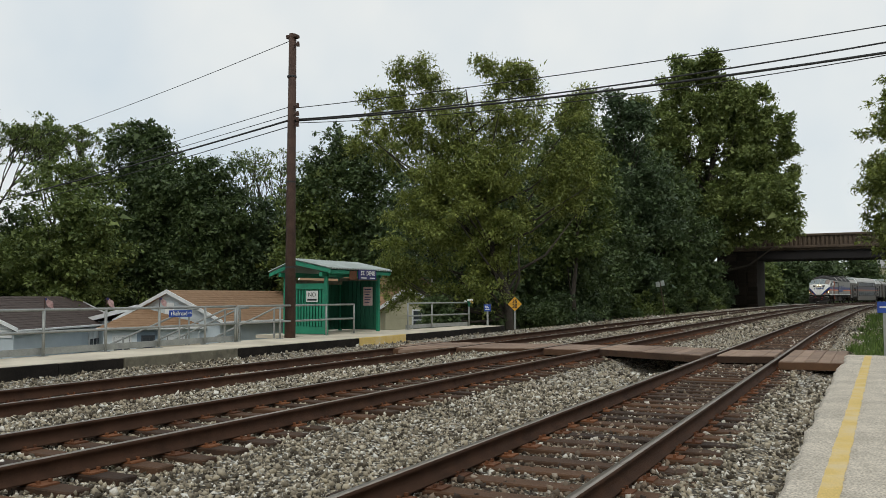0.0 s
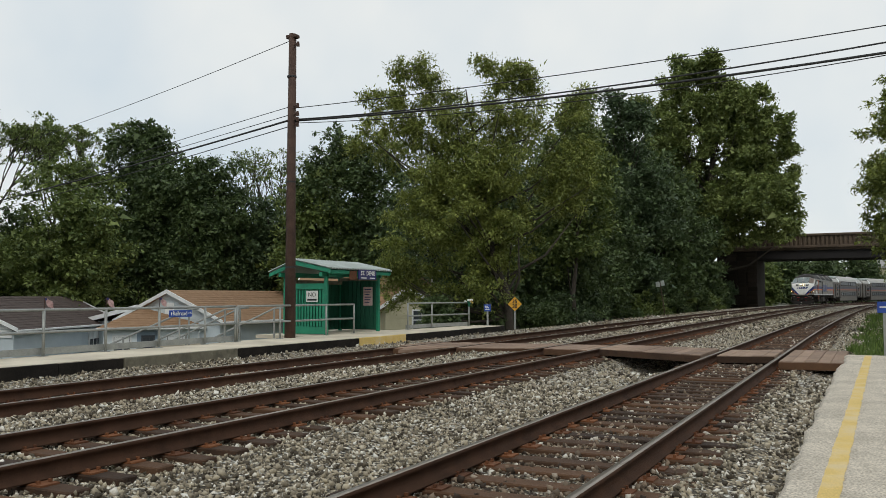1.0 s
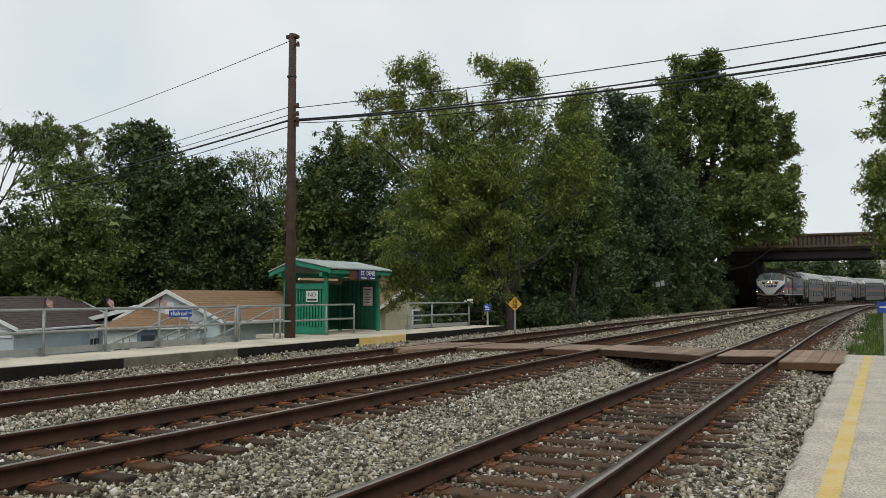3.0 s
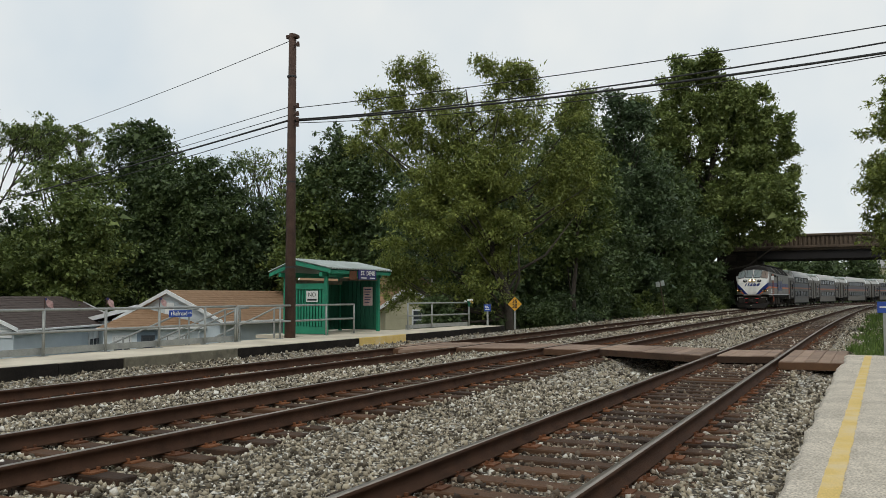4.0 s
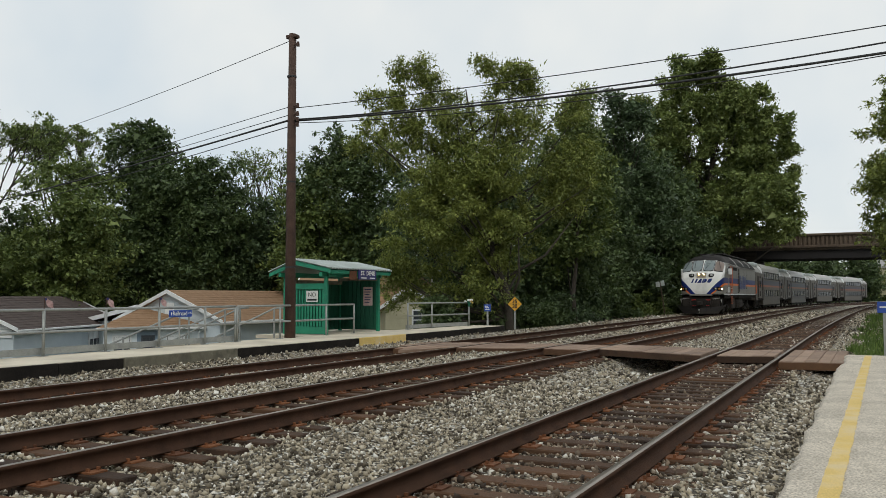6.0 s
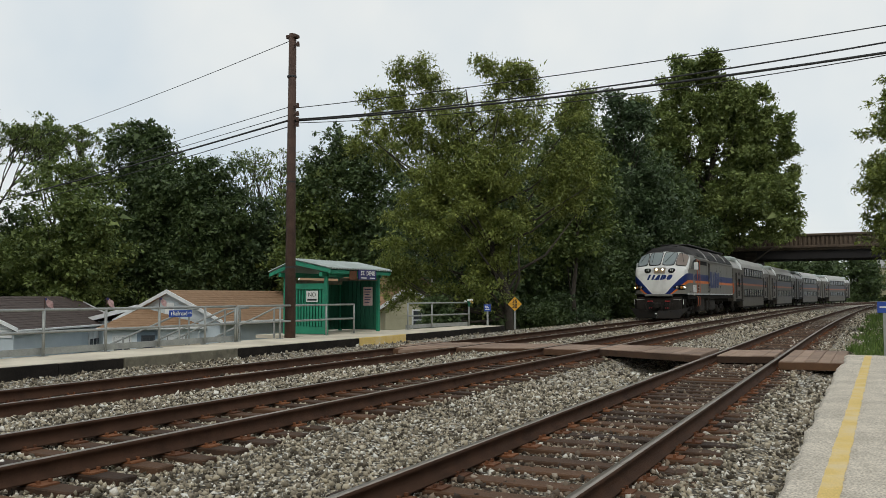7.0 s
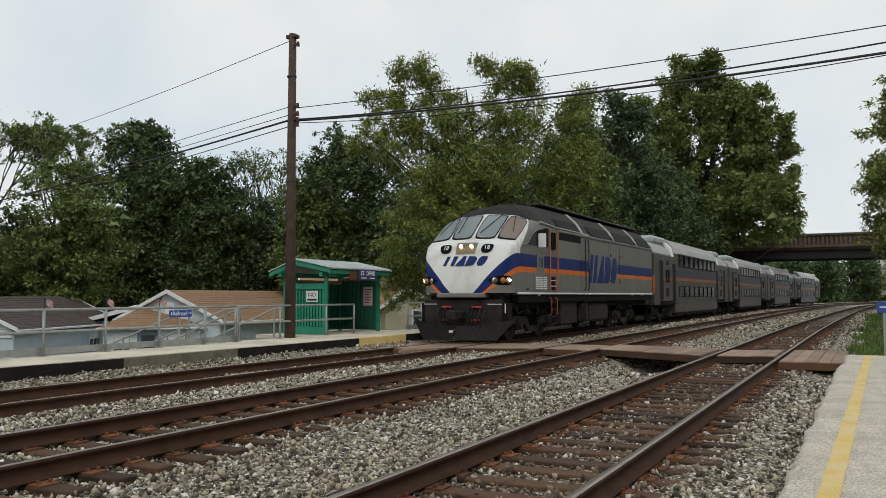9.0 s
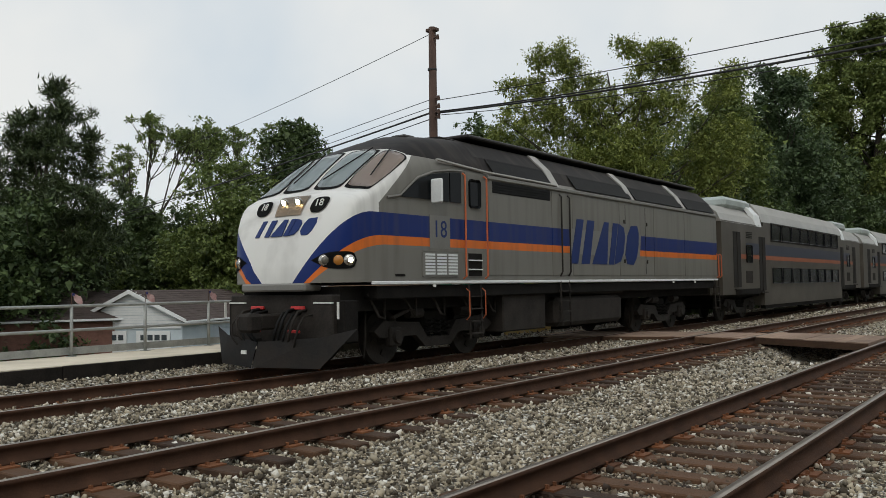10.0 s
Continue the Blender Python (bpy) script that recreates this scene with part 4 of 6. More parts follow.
    return pose(x, y, 0, 0, 0, turn + extra)
# ---------------------------------------------------------------- houses and gardens


UNDERDOOR = material("dark_slate_door", (0.03, 0.035, 0.045), (0.05, 0.058, 0.07), 0.5)


def build_houses():
    # tan-roofed house: its gable end stands towards the line, the ridge runs back
    h = gable_house(facing(40.6, 69.5, 55) @ pose(0, -1.15, 0), "house", "pale blue sided house with a tan shingle roof and white trim", 18.0, 8.3, -0.15, 1.86, -3.9, SIDING, SHINGLE_TAN, "tan shingles")
    # the flatter side roof on the gable's far flank
    part("side_wall", box(bmesh.new(), -8.9, 8.9, 3.9, 7.0, -3.9, -0.32), SIDING, h)
    part("side_roof", prism(bmesh.new(), [(2.6, 0.80), (7.3, -0.22), (7.3, -0.36), (2.6, 0.66)], "x", -9.3, 9.3), SHINGLE_TAN, h, "tan shingles")
    part("side_rake", prism(bmesh.new(), [(2.5, 0.86), (7.4, -0.18), (7.4, -0.48), (2.5, 0.56)], "x", -9.42, -9.31), WHITE, h, "white rake board")
    # lean-to porch with a hipped roof before the gable
    m = facing(45.7, 60.0, 0)
    p = thing("porch", "pale sided porch with a tan shingle hip roof and white windows", "porch", m)
    wl_ = part("wall", box(bmesh.new(), -2.9, 3.2, 0.04, 3.6, -3.9, -0.62), PORCH_SIDING, p)
    for k in range(20):
        part("board", prism(bmesh.new(), [(0.005, -3.9 + k * 0.164), (0.028, -3.736 + k * 0.164), (0.05, -3.736 + k * 0.164), (0.05, -3.9 + k * 0.164)], "x", -2.9, 3.2), PORCH_SIDING, wl_)
    n = 12
    hip = part("roof", prism(bmesh.new(), [(-3.2, -0.4), (3.5, -0.4), (3.5, 3.4), (-3.2, 3.4)], "z", -0.78, -0.66), WHITE, p, "white soffit")
    for i in range(n):
        f, g = i / n, (i + 1) / n
        bm = bmesh.new()
        q = [(-3.3 + 2.9 * f, -0.45 + 3.6 * f, -0.62 + 1.3 * f + 0.03), (3.6 - 2.2 * f, -0.45 + 3.6 * f, -0.62 + 1.3 * f + 0.03), (3.6 - 2.2 * g, -0.45 + 3.6 * g, -0.62 + 1.3 * g + 0.005), (-3.3 + 2.9 * g, -0.45 + 3.6 * g, -0.62 + 1.3 * g + 0.005)]
        a, b = [bm.verts.new(c) for c in q], [bm.verts.new((x, y, z - 0.09)) for x, y, z in q]
        bm.faces.new(a), bm.faces.new(b)
        for k in range(4):
            bm.faces.new((a[k], a[(k + 1) % 4], b[(k + 1) % 4], b[k]))
        part("shingle_course", bm, SHINGLE_TAN, hip, "tan shingles")
    part("gutter", box(bmesh.new(), -3.3, 3.6, -0.6, -0.45, -0.76, -0.6, 0.03), WHITE, p, "white gutter")
    for x in (-1.75, 1.6):
        house_window(p, x, -1.8, 1.0, 1.15, 0.0, 1)
    d = part("door", box(bmesh.new(), -0.55, 0.30, -0.06, 0.02, -3.2, -1.15), UNDERDOOR, p, "dark panelled door")
    for i in range(3):
        part("pane", box(bmesh.new(), -0.45 + i * 0.23, -0.28 + i * 0.23, -0.07, -0.03, -1.85, -1.3), HOUSE_GLASS, d)
    bm = bmesh.new()
    for a, b, c, e in ((-0.82, -0.55, -3.2, -0.85), (0.30, 0.57, -3.2, -0.85), (-0.55, 0.30, -1.15, -0.85)):
        box(bm, a, b, -0.09, 0.02, c, e)
    part("door_frame", bm, material("slate_blue_trim", (0.16, 0.22, 0.28), (0.22, 0.28, 0.34), 0.5), d)
    part("downpipe", tube(bmesh.new(), [(3.5, -0.5, -0.7), (3.1, -0.1, -1.05), (3.1, -0.1, -3.9)], 0.06, 6), WHITE, p, "white downpipe")
    # attic vent
    v = part("vent", box(bmesh.new(), -9.06, -8.99, -0.35, 0.35, 0.2, 1.0), WHITE, h, "white attic vent")
    # garage with a brown roof
    g = gable_house(facing(53.2, 64, 60), "garage", "white garage with a dark brown shingle roof and two doors", 13.5, 7.2, -0.4, 1.45, -3.9, SIDING, SHINGLE_BROWN, "dark brown shingles")
    for y in (-1.55, 1.55):
        dr = part("garage_door", box(bmesh.new(), -6.82, -6.74, y - 1.2, y + 1.2, -3.5, -1.15), WHITE, g, "white panelled garage door")
        for k in range(4):
            part("pane", box(bmesh.new(), -6.84, -6.8, y - 0.98 + k * 0.5, y - 0.62 + k * 0.5, -1.75, -1.4), HOUSE_GLASS, dr)
    bm = bmesh.new()
    z = -1.0
    while z < 1.3:
        half = min(3.6 * (1.45 - z) / 1.85 - 0.1, 3.5)
        if half > 0.1:
            box(bm, -6.80, -6.755, max(-half, -3.5), min(half, 3.5), z, z + 0.15)
        z += 0.17
    part("siding", bm, WHITE, g, "white gable boards")
    house_window(g, 3.4, -1.5, 1.6, 1.2, -3.6, 3)
    # cream house past the shelter
    c = gable_house(facing(31.9, 60, -8), "house", "cream sided house with a tan roof beyond the shelter", 8.6, 6.0, 0.9, 2.85, -3.0, CREAM, SHINGLE_TAN, "tan shingles")
    part("garage_door", box(bmesh.new(), 1.9, 3.4, -3.07, -2.99, -3.0, 0.3), WHITE, c, "pale garage door")
    w = gable_house(facing(29.1, 54.5, 92), "house", "cream sided gabled wing beyond the shelter", 5.0, 2.9, 0.75, 2.0, -3.0, CREAM, SHINGLE_TAN, "tan shingles")
    bm = bmesh.new()
    for k in range(22):
        z = -3.0 + k * 0.17
        box(bm, -2.53, -2.505, -1.45, 1.45, z, z + 0.15)
    part("siding", bm, CREAM, w, "cream boards")
    win = part("window", box(bmesh.new(), -2.56, -2.53, -0.75, -0.25, -0.6, 0.5), HOUSE_GLASS, w, "dark window glass")
    bm = box(bmesh.new(), -2.58, -2.53, -0.85, -0.75, -0.7, 0.6)
    box(bm, -2.58, -2.53, -0.25, -0.15, -0.7, 0.6), box(bm, -2.58, -2.53, -0.75, -0.25, 0.5, 0.6), box(bm, -2.58, -2.53, -0.75, -0.25, -0.08, -0.02)
    part("frame", bm, WHITE, win, "white window frame")
    s = thing("porch_stair", "white wooden porch stair with balusters", "stair", facing(25.4, 53, 0))
    for k in range(9):
        part("baluster", box(bmesh.new(), -2.3 + k * 0.2, -2.24 + k * 0.2, 0, 0.06, -1.9, -0.85), WHITE, s)
    part("top_rail", box(bmesh.new(), -2.4, -0.5, -0.02, 0.08, -0.85, -0.75), WHITE, s)
    for k in range(3):
        tb = tube(bmesh.new(), [(-0.5 + k * 0.55, 0, -0.8), (0.9 + k * 0.55, 0, -1.9)], 0.06, 5)
        part("handrail", tb, WHITE, s)
    part("end_post", box(bmesh.new(), 2.1, 2.25, 0, 0.12, -2.4, -0.75), WHITE, s)
    part("base", box(bmesh.new(), -2.5, 2.3, 0.1, 1.5, -3.3, -1.75), WHITE, s)
    # brick house at the end of the gardens
    b = gable_house(facing(60.5, 62, 8), "house", "red brick house partly hidden by the pine", 8.0, 7.0, -0.2, 1.5, -3.9, BRICK, SHINGLE_BROWN, "dark brown shingles")


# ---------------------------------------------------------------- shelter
# Near-black green that paints the shade in the gaps between boards.
GREEN_GAP_SHADE = material("shadowed_green_paint", (0.003, 0.03, 0.018), (0.005, 0.05, 0.03), 0.7, 4.0)


def build_shelter():
    x0, x1, y0, y1, z0 = -16.1, -14.6, 21.2, 24.2, 0.26
    s = thing("platform_shelter", "green painted board waiting shelter with a corrugated roof", "shelter")
    for x, y, top in ((x0, y0, 2.1), (x1, y0, 2.1), (x0, y1, 2.1), (x1, y1, 2.1)):
        part("post", box(bmesh.new(), x - 0.05, x + 0.05, y - 0.05, y + 0.05, z0, top, 0.006), GREEN, s)
    board = mesh_of("board", box(bmesh.new(), -0.032, 0.032, -0.02, 0.02, 0.0, 1.16, 0.004), GREEN)
    n = 13
    for k in range(n):
        part("board", board, None, s, m=pose(x0 + 0.1 + k * (x1 - x0 - 0.2) / (n - 1), y0, 0.50))
    part("end_rail", box(bmesh.new(), x0, x1, y0 - 0.05, y0 - 0.022, 1.62, 1.80, 0.006), GREEN, s)
    part("end_rail", box(bmesh.new(), x0, x1, y0 - 0.05, y0 - 0.022, 0.28, 0.5, 0.006), GREEN, s)
    part("end_backing", box(bmesh.new(), x0, x1, y0 + 0.03, y0 + 0.04, 0.3, 1.75), GREEN_GAP_SHADE, s)
    # inner boards take the copy of the green that is darkened as if shaded
    board2 = mesh_of("board", box(bmesh.new(), -0.012, 0.012, -0.05, 0.05, 0.0, 1.60, 0.004), GREEN_SHADED)
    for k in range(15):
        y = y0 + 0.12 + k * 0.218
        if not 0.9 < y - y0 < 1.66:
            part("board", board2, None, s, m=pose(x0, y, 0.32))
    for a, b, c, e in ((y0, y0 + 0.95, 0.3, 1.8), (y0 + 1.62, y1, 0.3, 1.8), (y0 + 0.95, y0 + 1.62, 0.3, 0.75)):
        part("back_backing", box(bmesh.new(), x0 - 0.05, x0 - 0.014, a, b, c, e), GREEN_SHADED, s)
    board3 = mesh_of("board", box(bmesh.new(), -0.06, 0.06, -0.02, 0.02, 0.0, 1.58, 0.004), GREEN_SHADED)
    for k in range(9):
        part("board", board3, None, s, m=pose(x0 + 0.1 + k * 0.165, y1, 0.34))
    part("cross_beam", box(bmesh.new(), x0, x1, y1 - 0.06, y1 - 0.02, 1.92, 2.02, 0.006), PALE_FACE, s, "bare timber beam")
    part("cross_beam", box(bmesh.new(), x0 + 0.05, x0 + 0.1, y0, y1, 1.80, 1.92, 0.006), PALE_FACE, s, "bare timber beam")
    part("far_backing", box(bmesh.new(), x0, x1, y1 + 0.014, y1 + 0.04, 0.3, 1.95), GREEN_SHADED, s)
    # beams and the gabled roof
    for x in (x0, x1):
        part("beam", box(bmesh.new(), x - 0.05, x + 0.05, y0 - 0.3, y1 + 0.15, 2.0, 2.14, 0.006), GREEN, s)
    ridge_x, ridge_z = -15.5, 2.5
    for (xa, za) in ((-14.2, 2.23), (-16.5, 2.13)):
        bm = bmesh.new()
        n = 24
        ya, yb = y0 - 0.36, y1 + 0.22
        rows = []
        for i in range(n * 4 + 1):
            y = ya + (yb - ya) * i / (n * 4)
            w = 0.034 * math.sin(i / 4 * 2 * math.pi)
            rows.append([bm.verts.new((xx, y, zz + w + t)) for xx, zz, t in ((ridge_x, ridge_z, 0.03), (xa, za, 0.03), (xa, za, 0.018), (ridge_x, ridge_z, 0.018))])
        for u, v in zip(rows, rows[1:]):
            for k in range(4):
                bm.faces.new((u[k], u[(k + 1) % 4], v[(k + 1) % 4], v[k]))
        part("roof_sheet", bm, TIN, s, "pale corrugated roof sheet")
    for y in (y0 - 0.34, y1 + 0.17):
        bm = prism(bmesh.new(), [(-14.24, 2.11), (-14.24, 2.22), (ridge_x, 2.49), (-16.47, 2.12), (-16.47, 2.01), (ridge_x, 2.36)], "y", y, y + 0.04)
        part("bargeboard", bm, GREEN, s, "green bargeboard")
    part("fascia", box(bmesh.new(), -14.30, -14.26, y0 - 0.34, y1 + 0.2, 2.09, 2.19, 0.004), GREEN, s, "green fascia")
    for y in np.linspace(y0 - 0.1, y1 + 0.1, 7):
        bm = prism(bmesh.new(), [(-14.3, 2.13), (-14.3, 2.20), (ridge_x, 2.47), (ridge_x, 2.38)], "y", y - 0.03, y + 0.03)
        part("rafter", bm, GREEN_SHADED, s)
    part("bench", box(bmesh.new(), x0 + 0.06, x0 + 0.5, y0 + 1.6, y1 - 0.2, 0.66, 0.72, 0.01), GREEN_SHADED, s)
    # notices
    n1 = thing("notice", "white no-soliciting notice on the green boards", "sign", bm=box(bmesh.new(), -15.28, -14.86, y0 - 0.066, y0 - 0.052, 1.24, 1.58), mat=SIGN_WHITE)
    writing("lettering", "NO", 0.18, SIGN_BLACK, n1, pose(-15.07, y0 - 0.068, 1.46, 90, 0, 0), 0.002)
    part("bar", box(bmesh.new(), -15.24, -14.9, y0 - 0.07, y0 - 0.066, 1.28, 1.335), SIGN_BLACK, n1)
    n2 = thing("notice", "pale paper timetable pinned inside the shelter", "poster", bm=box(bmesh.new(), -15.15, -14.8, y1 - 0.035, y1 - 0.02, 1.1, 1.72), mat=PINK)
    for k in range(6):
        part("bar", box(bmesh.new(), -15.1, -14.85 - 0.03 * (k % 3), y1 - 0.04, y1 - 0.035, 1.62 - k * 0.085, 1.65 - k * 0.085), SIGN_NAVY, n2)
    sg = thing("station_sign", "navy station name sign with white letters under the roof", "sign", bm=box(bmesh.new(), -14.25, -14.19, 22.40, 23.42, 1.93, 2.24, 0.01), mat=SIGN_NAVY)
    writing("lettering", "ST.", 0.19, SIGN_WHITE, sg, pose(-14.185, 22.60, 2.125, 90, 0, 90), 0.003, heavy=0.003)
    writing("lettering", "DENIS", 0.19, SIGN_WHITE, sg, pose(-14.185, 23.07, 2.125, 90, 0, 90), 0.003, heavy=0.003)
    part("bar", box(bmesh.new(), -14.19, -14.186, 22.5, 22.82, 1.965, 2.0), SIGN_WHITE, sg)
    part("bar", box(bmesh.new(), -14.19, -14.186, 23.02, 23.32, 1.965, 2.0), SIGN_WHITE, sg)
    rs = thing("old_sign", "rusty brown old sign beside the station sign", "sign", bm=box(bmesh.new(), -14.28, -14.24, 21.95, 22.34, 1.92, 2.2, 0.01), mat=PLATE)


# ---------------------------------------------------------------- fences, signs, flags
def fence(points, label, toe=True, height=0.9, z0=0.26):
    """Pipe railing along points (x, y) with two rails and a toe board."""
    f = thing("railing", label, "railing", group="platform railings")
    for x, y in points:
        part("post", tube(bmesh.new(), [(x, y, z0), (x, y, z0 + height)], 0.03, 8), GALV, f, smooth=True)
        part("base_plate", box(bmesh.new(), x - 0.07, x + 0.07, y - 0.07, y + 0.07, z0, z0 + 0.012), GALV, f)
    for h in (height, height * 0.52):
        part("rail", tube(bmesh.new(), [(x, y, z0 + h) for x, y in points], 0.028, 8), GALV, f, smooth=True)
    if toe:
        for (xa, ya), (xb, yb) in zip(points, points[1:]):
            bm = bmesh.new()
            v = [bm.verts.new(c) for c in ((xa - 0.06, ya, z0 + 0.03), (xb - 0.06, yb, z0 + 0.03), (xb - 0.06, yb, z0 + 0.16), (xa - 0.06, ya, z0 + 0.16), (xa - 0.09, ya, z0 + 0.03), (xb - 0.09, yb, z0 + 0.03), (xb - 0.09, yb, z0 + 0.16), (xa - 0.09, ya, z0 + 0.16))]
            for q in ((0, 1, 2, 3), (7, 6, 5, 4), (3, 2, 6, 7), (0, 4, 5, 1), (0, 3, 7, 4), (1, 5, 6, 2)):
                bm.faces.new([v[i] for i in q])
            part("toe_board", bm, GALV, f)
    return f


def flag(x, y, seed):
    """A small faded flag on a thin stick, tied to a railing post."""
    rng = random.Random(seed)
    f = thing("flag", "small faded striped flag tied to the railing", "flag", group="small flags")
    part("stick", tube(bmesh.new(), [(x, y, 0.95), (x + 0.01, y, 1.40)], 0.008, 5), POLE, f)
    bm = bmesh.new()
    rows = [[bm.verts.new((x + 0.014 * math.sin(i * 1.3 + j), y + 0.012 + i * 0.034 + 0.012 * j * rng.uniform(0.7, 1.0), 1.40 - j * 0.026 - i * 0.014)) for i in range(6)] for j in range(8)]
    for u, v in zip(rows, rows[1:]):
        for i in range(5):
            bm.faces.new((u[i], u[i + 1], v[i + 1], v[i]))
    bmesh.ops.solidify(bm, geom=bm.faces[:], thickness=0.006)
    cloth = part("cloth", bm, PINK, f, "pale red and white cloth")
    part("canton", box(bmesh.new(), x - 0.02, x + 0.02, y + 0.012, y + 0.055, 1.345, 1.392), SIGN_NAVY, cloth, "faded blue corner")


def sign_post(name, label, x, y, z0, height, plate, mat, width, turn=0.0):
    s = thing(name, label, "sign", pose(x, y, z0, 0, 0, turn))
    part("post", box(bmesh.new(), -0.035, 0.035, -0.02, 0.02, -0.3, height, 0.006), GALV, s, "grey metal post")
    return s


def build_furniture():
    fence([(-14.4, 16.9), (-14.4, 15.8)] + [(-14.4, 14.32 - 1.503 * k) for k in range(0, 22)], "grey galvanised pipe railing along the platform")
    fence([(-14.42, 17.0), (-14.42, 18.75), (-14.42, 20.95), (-14.42, 22.45)], "grey pipe railing before the green shelter", False)
    fence([(-14.25, 25.6), (-14.15, 27.2), (-13.75, 29.5)], "grey pipe railing at the platform end")
    st = thing("stair_railing", "grey pipe handrails of the steps down from the platform", "railing")
    for x in (-14.5, -15.7):
        for y0, y1 in ((17.0, 15.2), (19.0, 17.4)):
            part("handrail", tube(bmesh.new(), [(x, y0, 1.1), (x - 0.2, y0 - 0.15, 1.08), (x - 1.6, y1, 0.1)], 0.025, 6), GALV, st)
            part("post", tube(bmesh.new(), [(x - 0.2, y0 - 0.15, -0.6), (x - 0.2, y0 - 0.15, 1.08)], 0.025, 6), GALV, st)
            part("post", tube(bmesh.new(), [(x - 1.2, y1 + 0.4, -1.0), (x - 1.2, y1 + 0.4, 0.4)], 0.025, 6), GALV, st)
    step = mesh_of("step", box(bmesh.new(), -0.18, 0.18, -0.7, 0.7, -0.18, 0.0, 0.01), CONCRETE)
    ps = thing("steps", "concrete steps down from the back of the platform", "stairs")
    for k in range(7):
        part("step", step, None, ps, m=pose(-17.35 - 0.3 * k, 18, 0.1 - 0.17 * k))
    for k, y in enumerate((8.3, 9.81, 11.31, 12.81, 14.32)):
        flag(-14.4, y, k)
    # street sign on the railing
    s = thing("street_sign", "blue street name sign with white letters on the railing", "sign", pose(-14.34, 14.92, 0.76, 0, 0, 0))
    part("panel", box(bmesh.new(), -0.01, 0.01, -0.36, 0.36, 0.18, 0.34, 0.004), SIGN_BLUE, s)
    part("post", tube(bmesh.new(), [(-0.03, 0, -0.36), (-0.03, 0, 0.2)], 0.02, 6), GALV, s)
    writing("lettering", "Railroad", 0.14, SIGN_WHITE, s, pose(0.012, -0.03, 0.26, 90, 0, 90), 0.002)
    writing("lettering", "AVE", 0.06, SIGN_WHITE, s, pose(0.012, 0.29, 0.27, 90, 0, 90), 0.002)
    part("mark", prism(bmesh.new(), [(-0.32, 0.26), (-0.30, 0.30), (-0.28, 0.26), (-0.30, 0.22)], "x", 0.01, 0.013), SIGN_WHITE, s)
    # signs past the platform
    b = sign_post("blue_sign", "small blue sign on a grey post at the platform end", -13.35, 30.35, 0.26, 0.85, None, None, 0, 12)
    part("panel", box(bmesh.new(), -0.14, 0.14, -0.035, -0.022, 0.55, 0.82, 0.006), SIGN_BLUE, b)
    for k in range(3):
        part("bar", box(bmesh.new(), -0.09, 0.09 - 0.03 * k, -0.04, -0.035, 0.62 + k * 0.06, 0.645 + k * 0.06), SIGN_WHITE, b)
    y = sign_post("speed_sign", "amber diamond speed sign on a leaning post", -13.75, 34.2, -0.5, 1.75, None, None, 0, 12)
    r = 0.31
    part("panel", prism(bmesh.new(), [(-r, 1.56), (0, 1.56 + r), (r, 1.56), (0, 1.56 - r)], "y", -0.036, -0.022), SIGN_YELLOW, y, "amber diamond plate")
    part("bar", box(bmesh.new(), -r + 0.03, r - 0.03, -0.042, -0.036, 1.55, 1.57), SIGN_BLACK, y)
    writing("lettering", "35", 0.22, SIGN_BLACK, y, pose(0, -0.04, 1.665, 90, 0, 0), 0.006, heavy=0.006)
    writing("lettering", "30", 0.22, SIGN_BLACK, y, pose(0, -0.04, 1.455, 90, 0, 0), 0.006, heavy=0.006)
    g = thing("marker_sign", "pair of small pale plates on a leaning stake", "sign", pose(-13.35, 62.5, -0.5, 0, -8, 0))
    part("post", tube(bmesh.new(), [(0, 0, 0), (0, 0, 2.95)], 0.03, 6), POLE, g)
    for a in (-0.17, 0.18):
        part("panel", box(bmesh.new(), a - 0.14, a + 0.14, -0.05, -0.03, 2.60 + a * 0.1, 2.98 + a * 0.1, 0.01), TIN, g, "pale weathered plate")
    n = sign_post("blue_sign", "small blue sign on a grey post beside the near platform", 0.26, 22.0, -0.3, 1.55, None, None, 0, 0)
    part("panel", box(bmesh.new(), -0.15, 0.2, -0.035, -0.022, 1.3, 1.56, 0.006), SIGN_BLUE, n)
    part("bar", box(bmesh.new(), -0.1, 0.15, -0.04, -0.035, 1.42, 1.45), SIGN_WHITE, n)
    # flowers tied to the railing end
    fl = thing("flower_bunch", "small bunch of yellow and white flowers tied to the railing", "flowers", pose(-13.7, 29.4, 1.2))
    rng = random.Random(2)
    for k in range(16):
        p = Vector((rng.uniform(-0.1, 0.1), rng.uniform(-0.16, 0.16), rng.uniform(-0.06, 0.1)))
        bm = bmesh.new()
        bmesh.ops.create_icosphere(bm, subdivisions=1, radius=rng.uniform(0.03, 0.05), matrix=Matrix.Translation(p))
        part("bloom", bm, SIGN_WHITE if k % 2 else YELLOW_LINE, fl)
    part("foliage", tube(bmesh.new(), [(0, -0.02, -0.2), (0, 0.02, 0.0)], (0.02, 0.09), 6), GREEN_SHADED, fl)
# ---------------------------------------------------------------- the train: materials


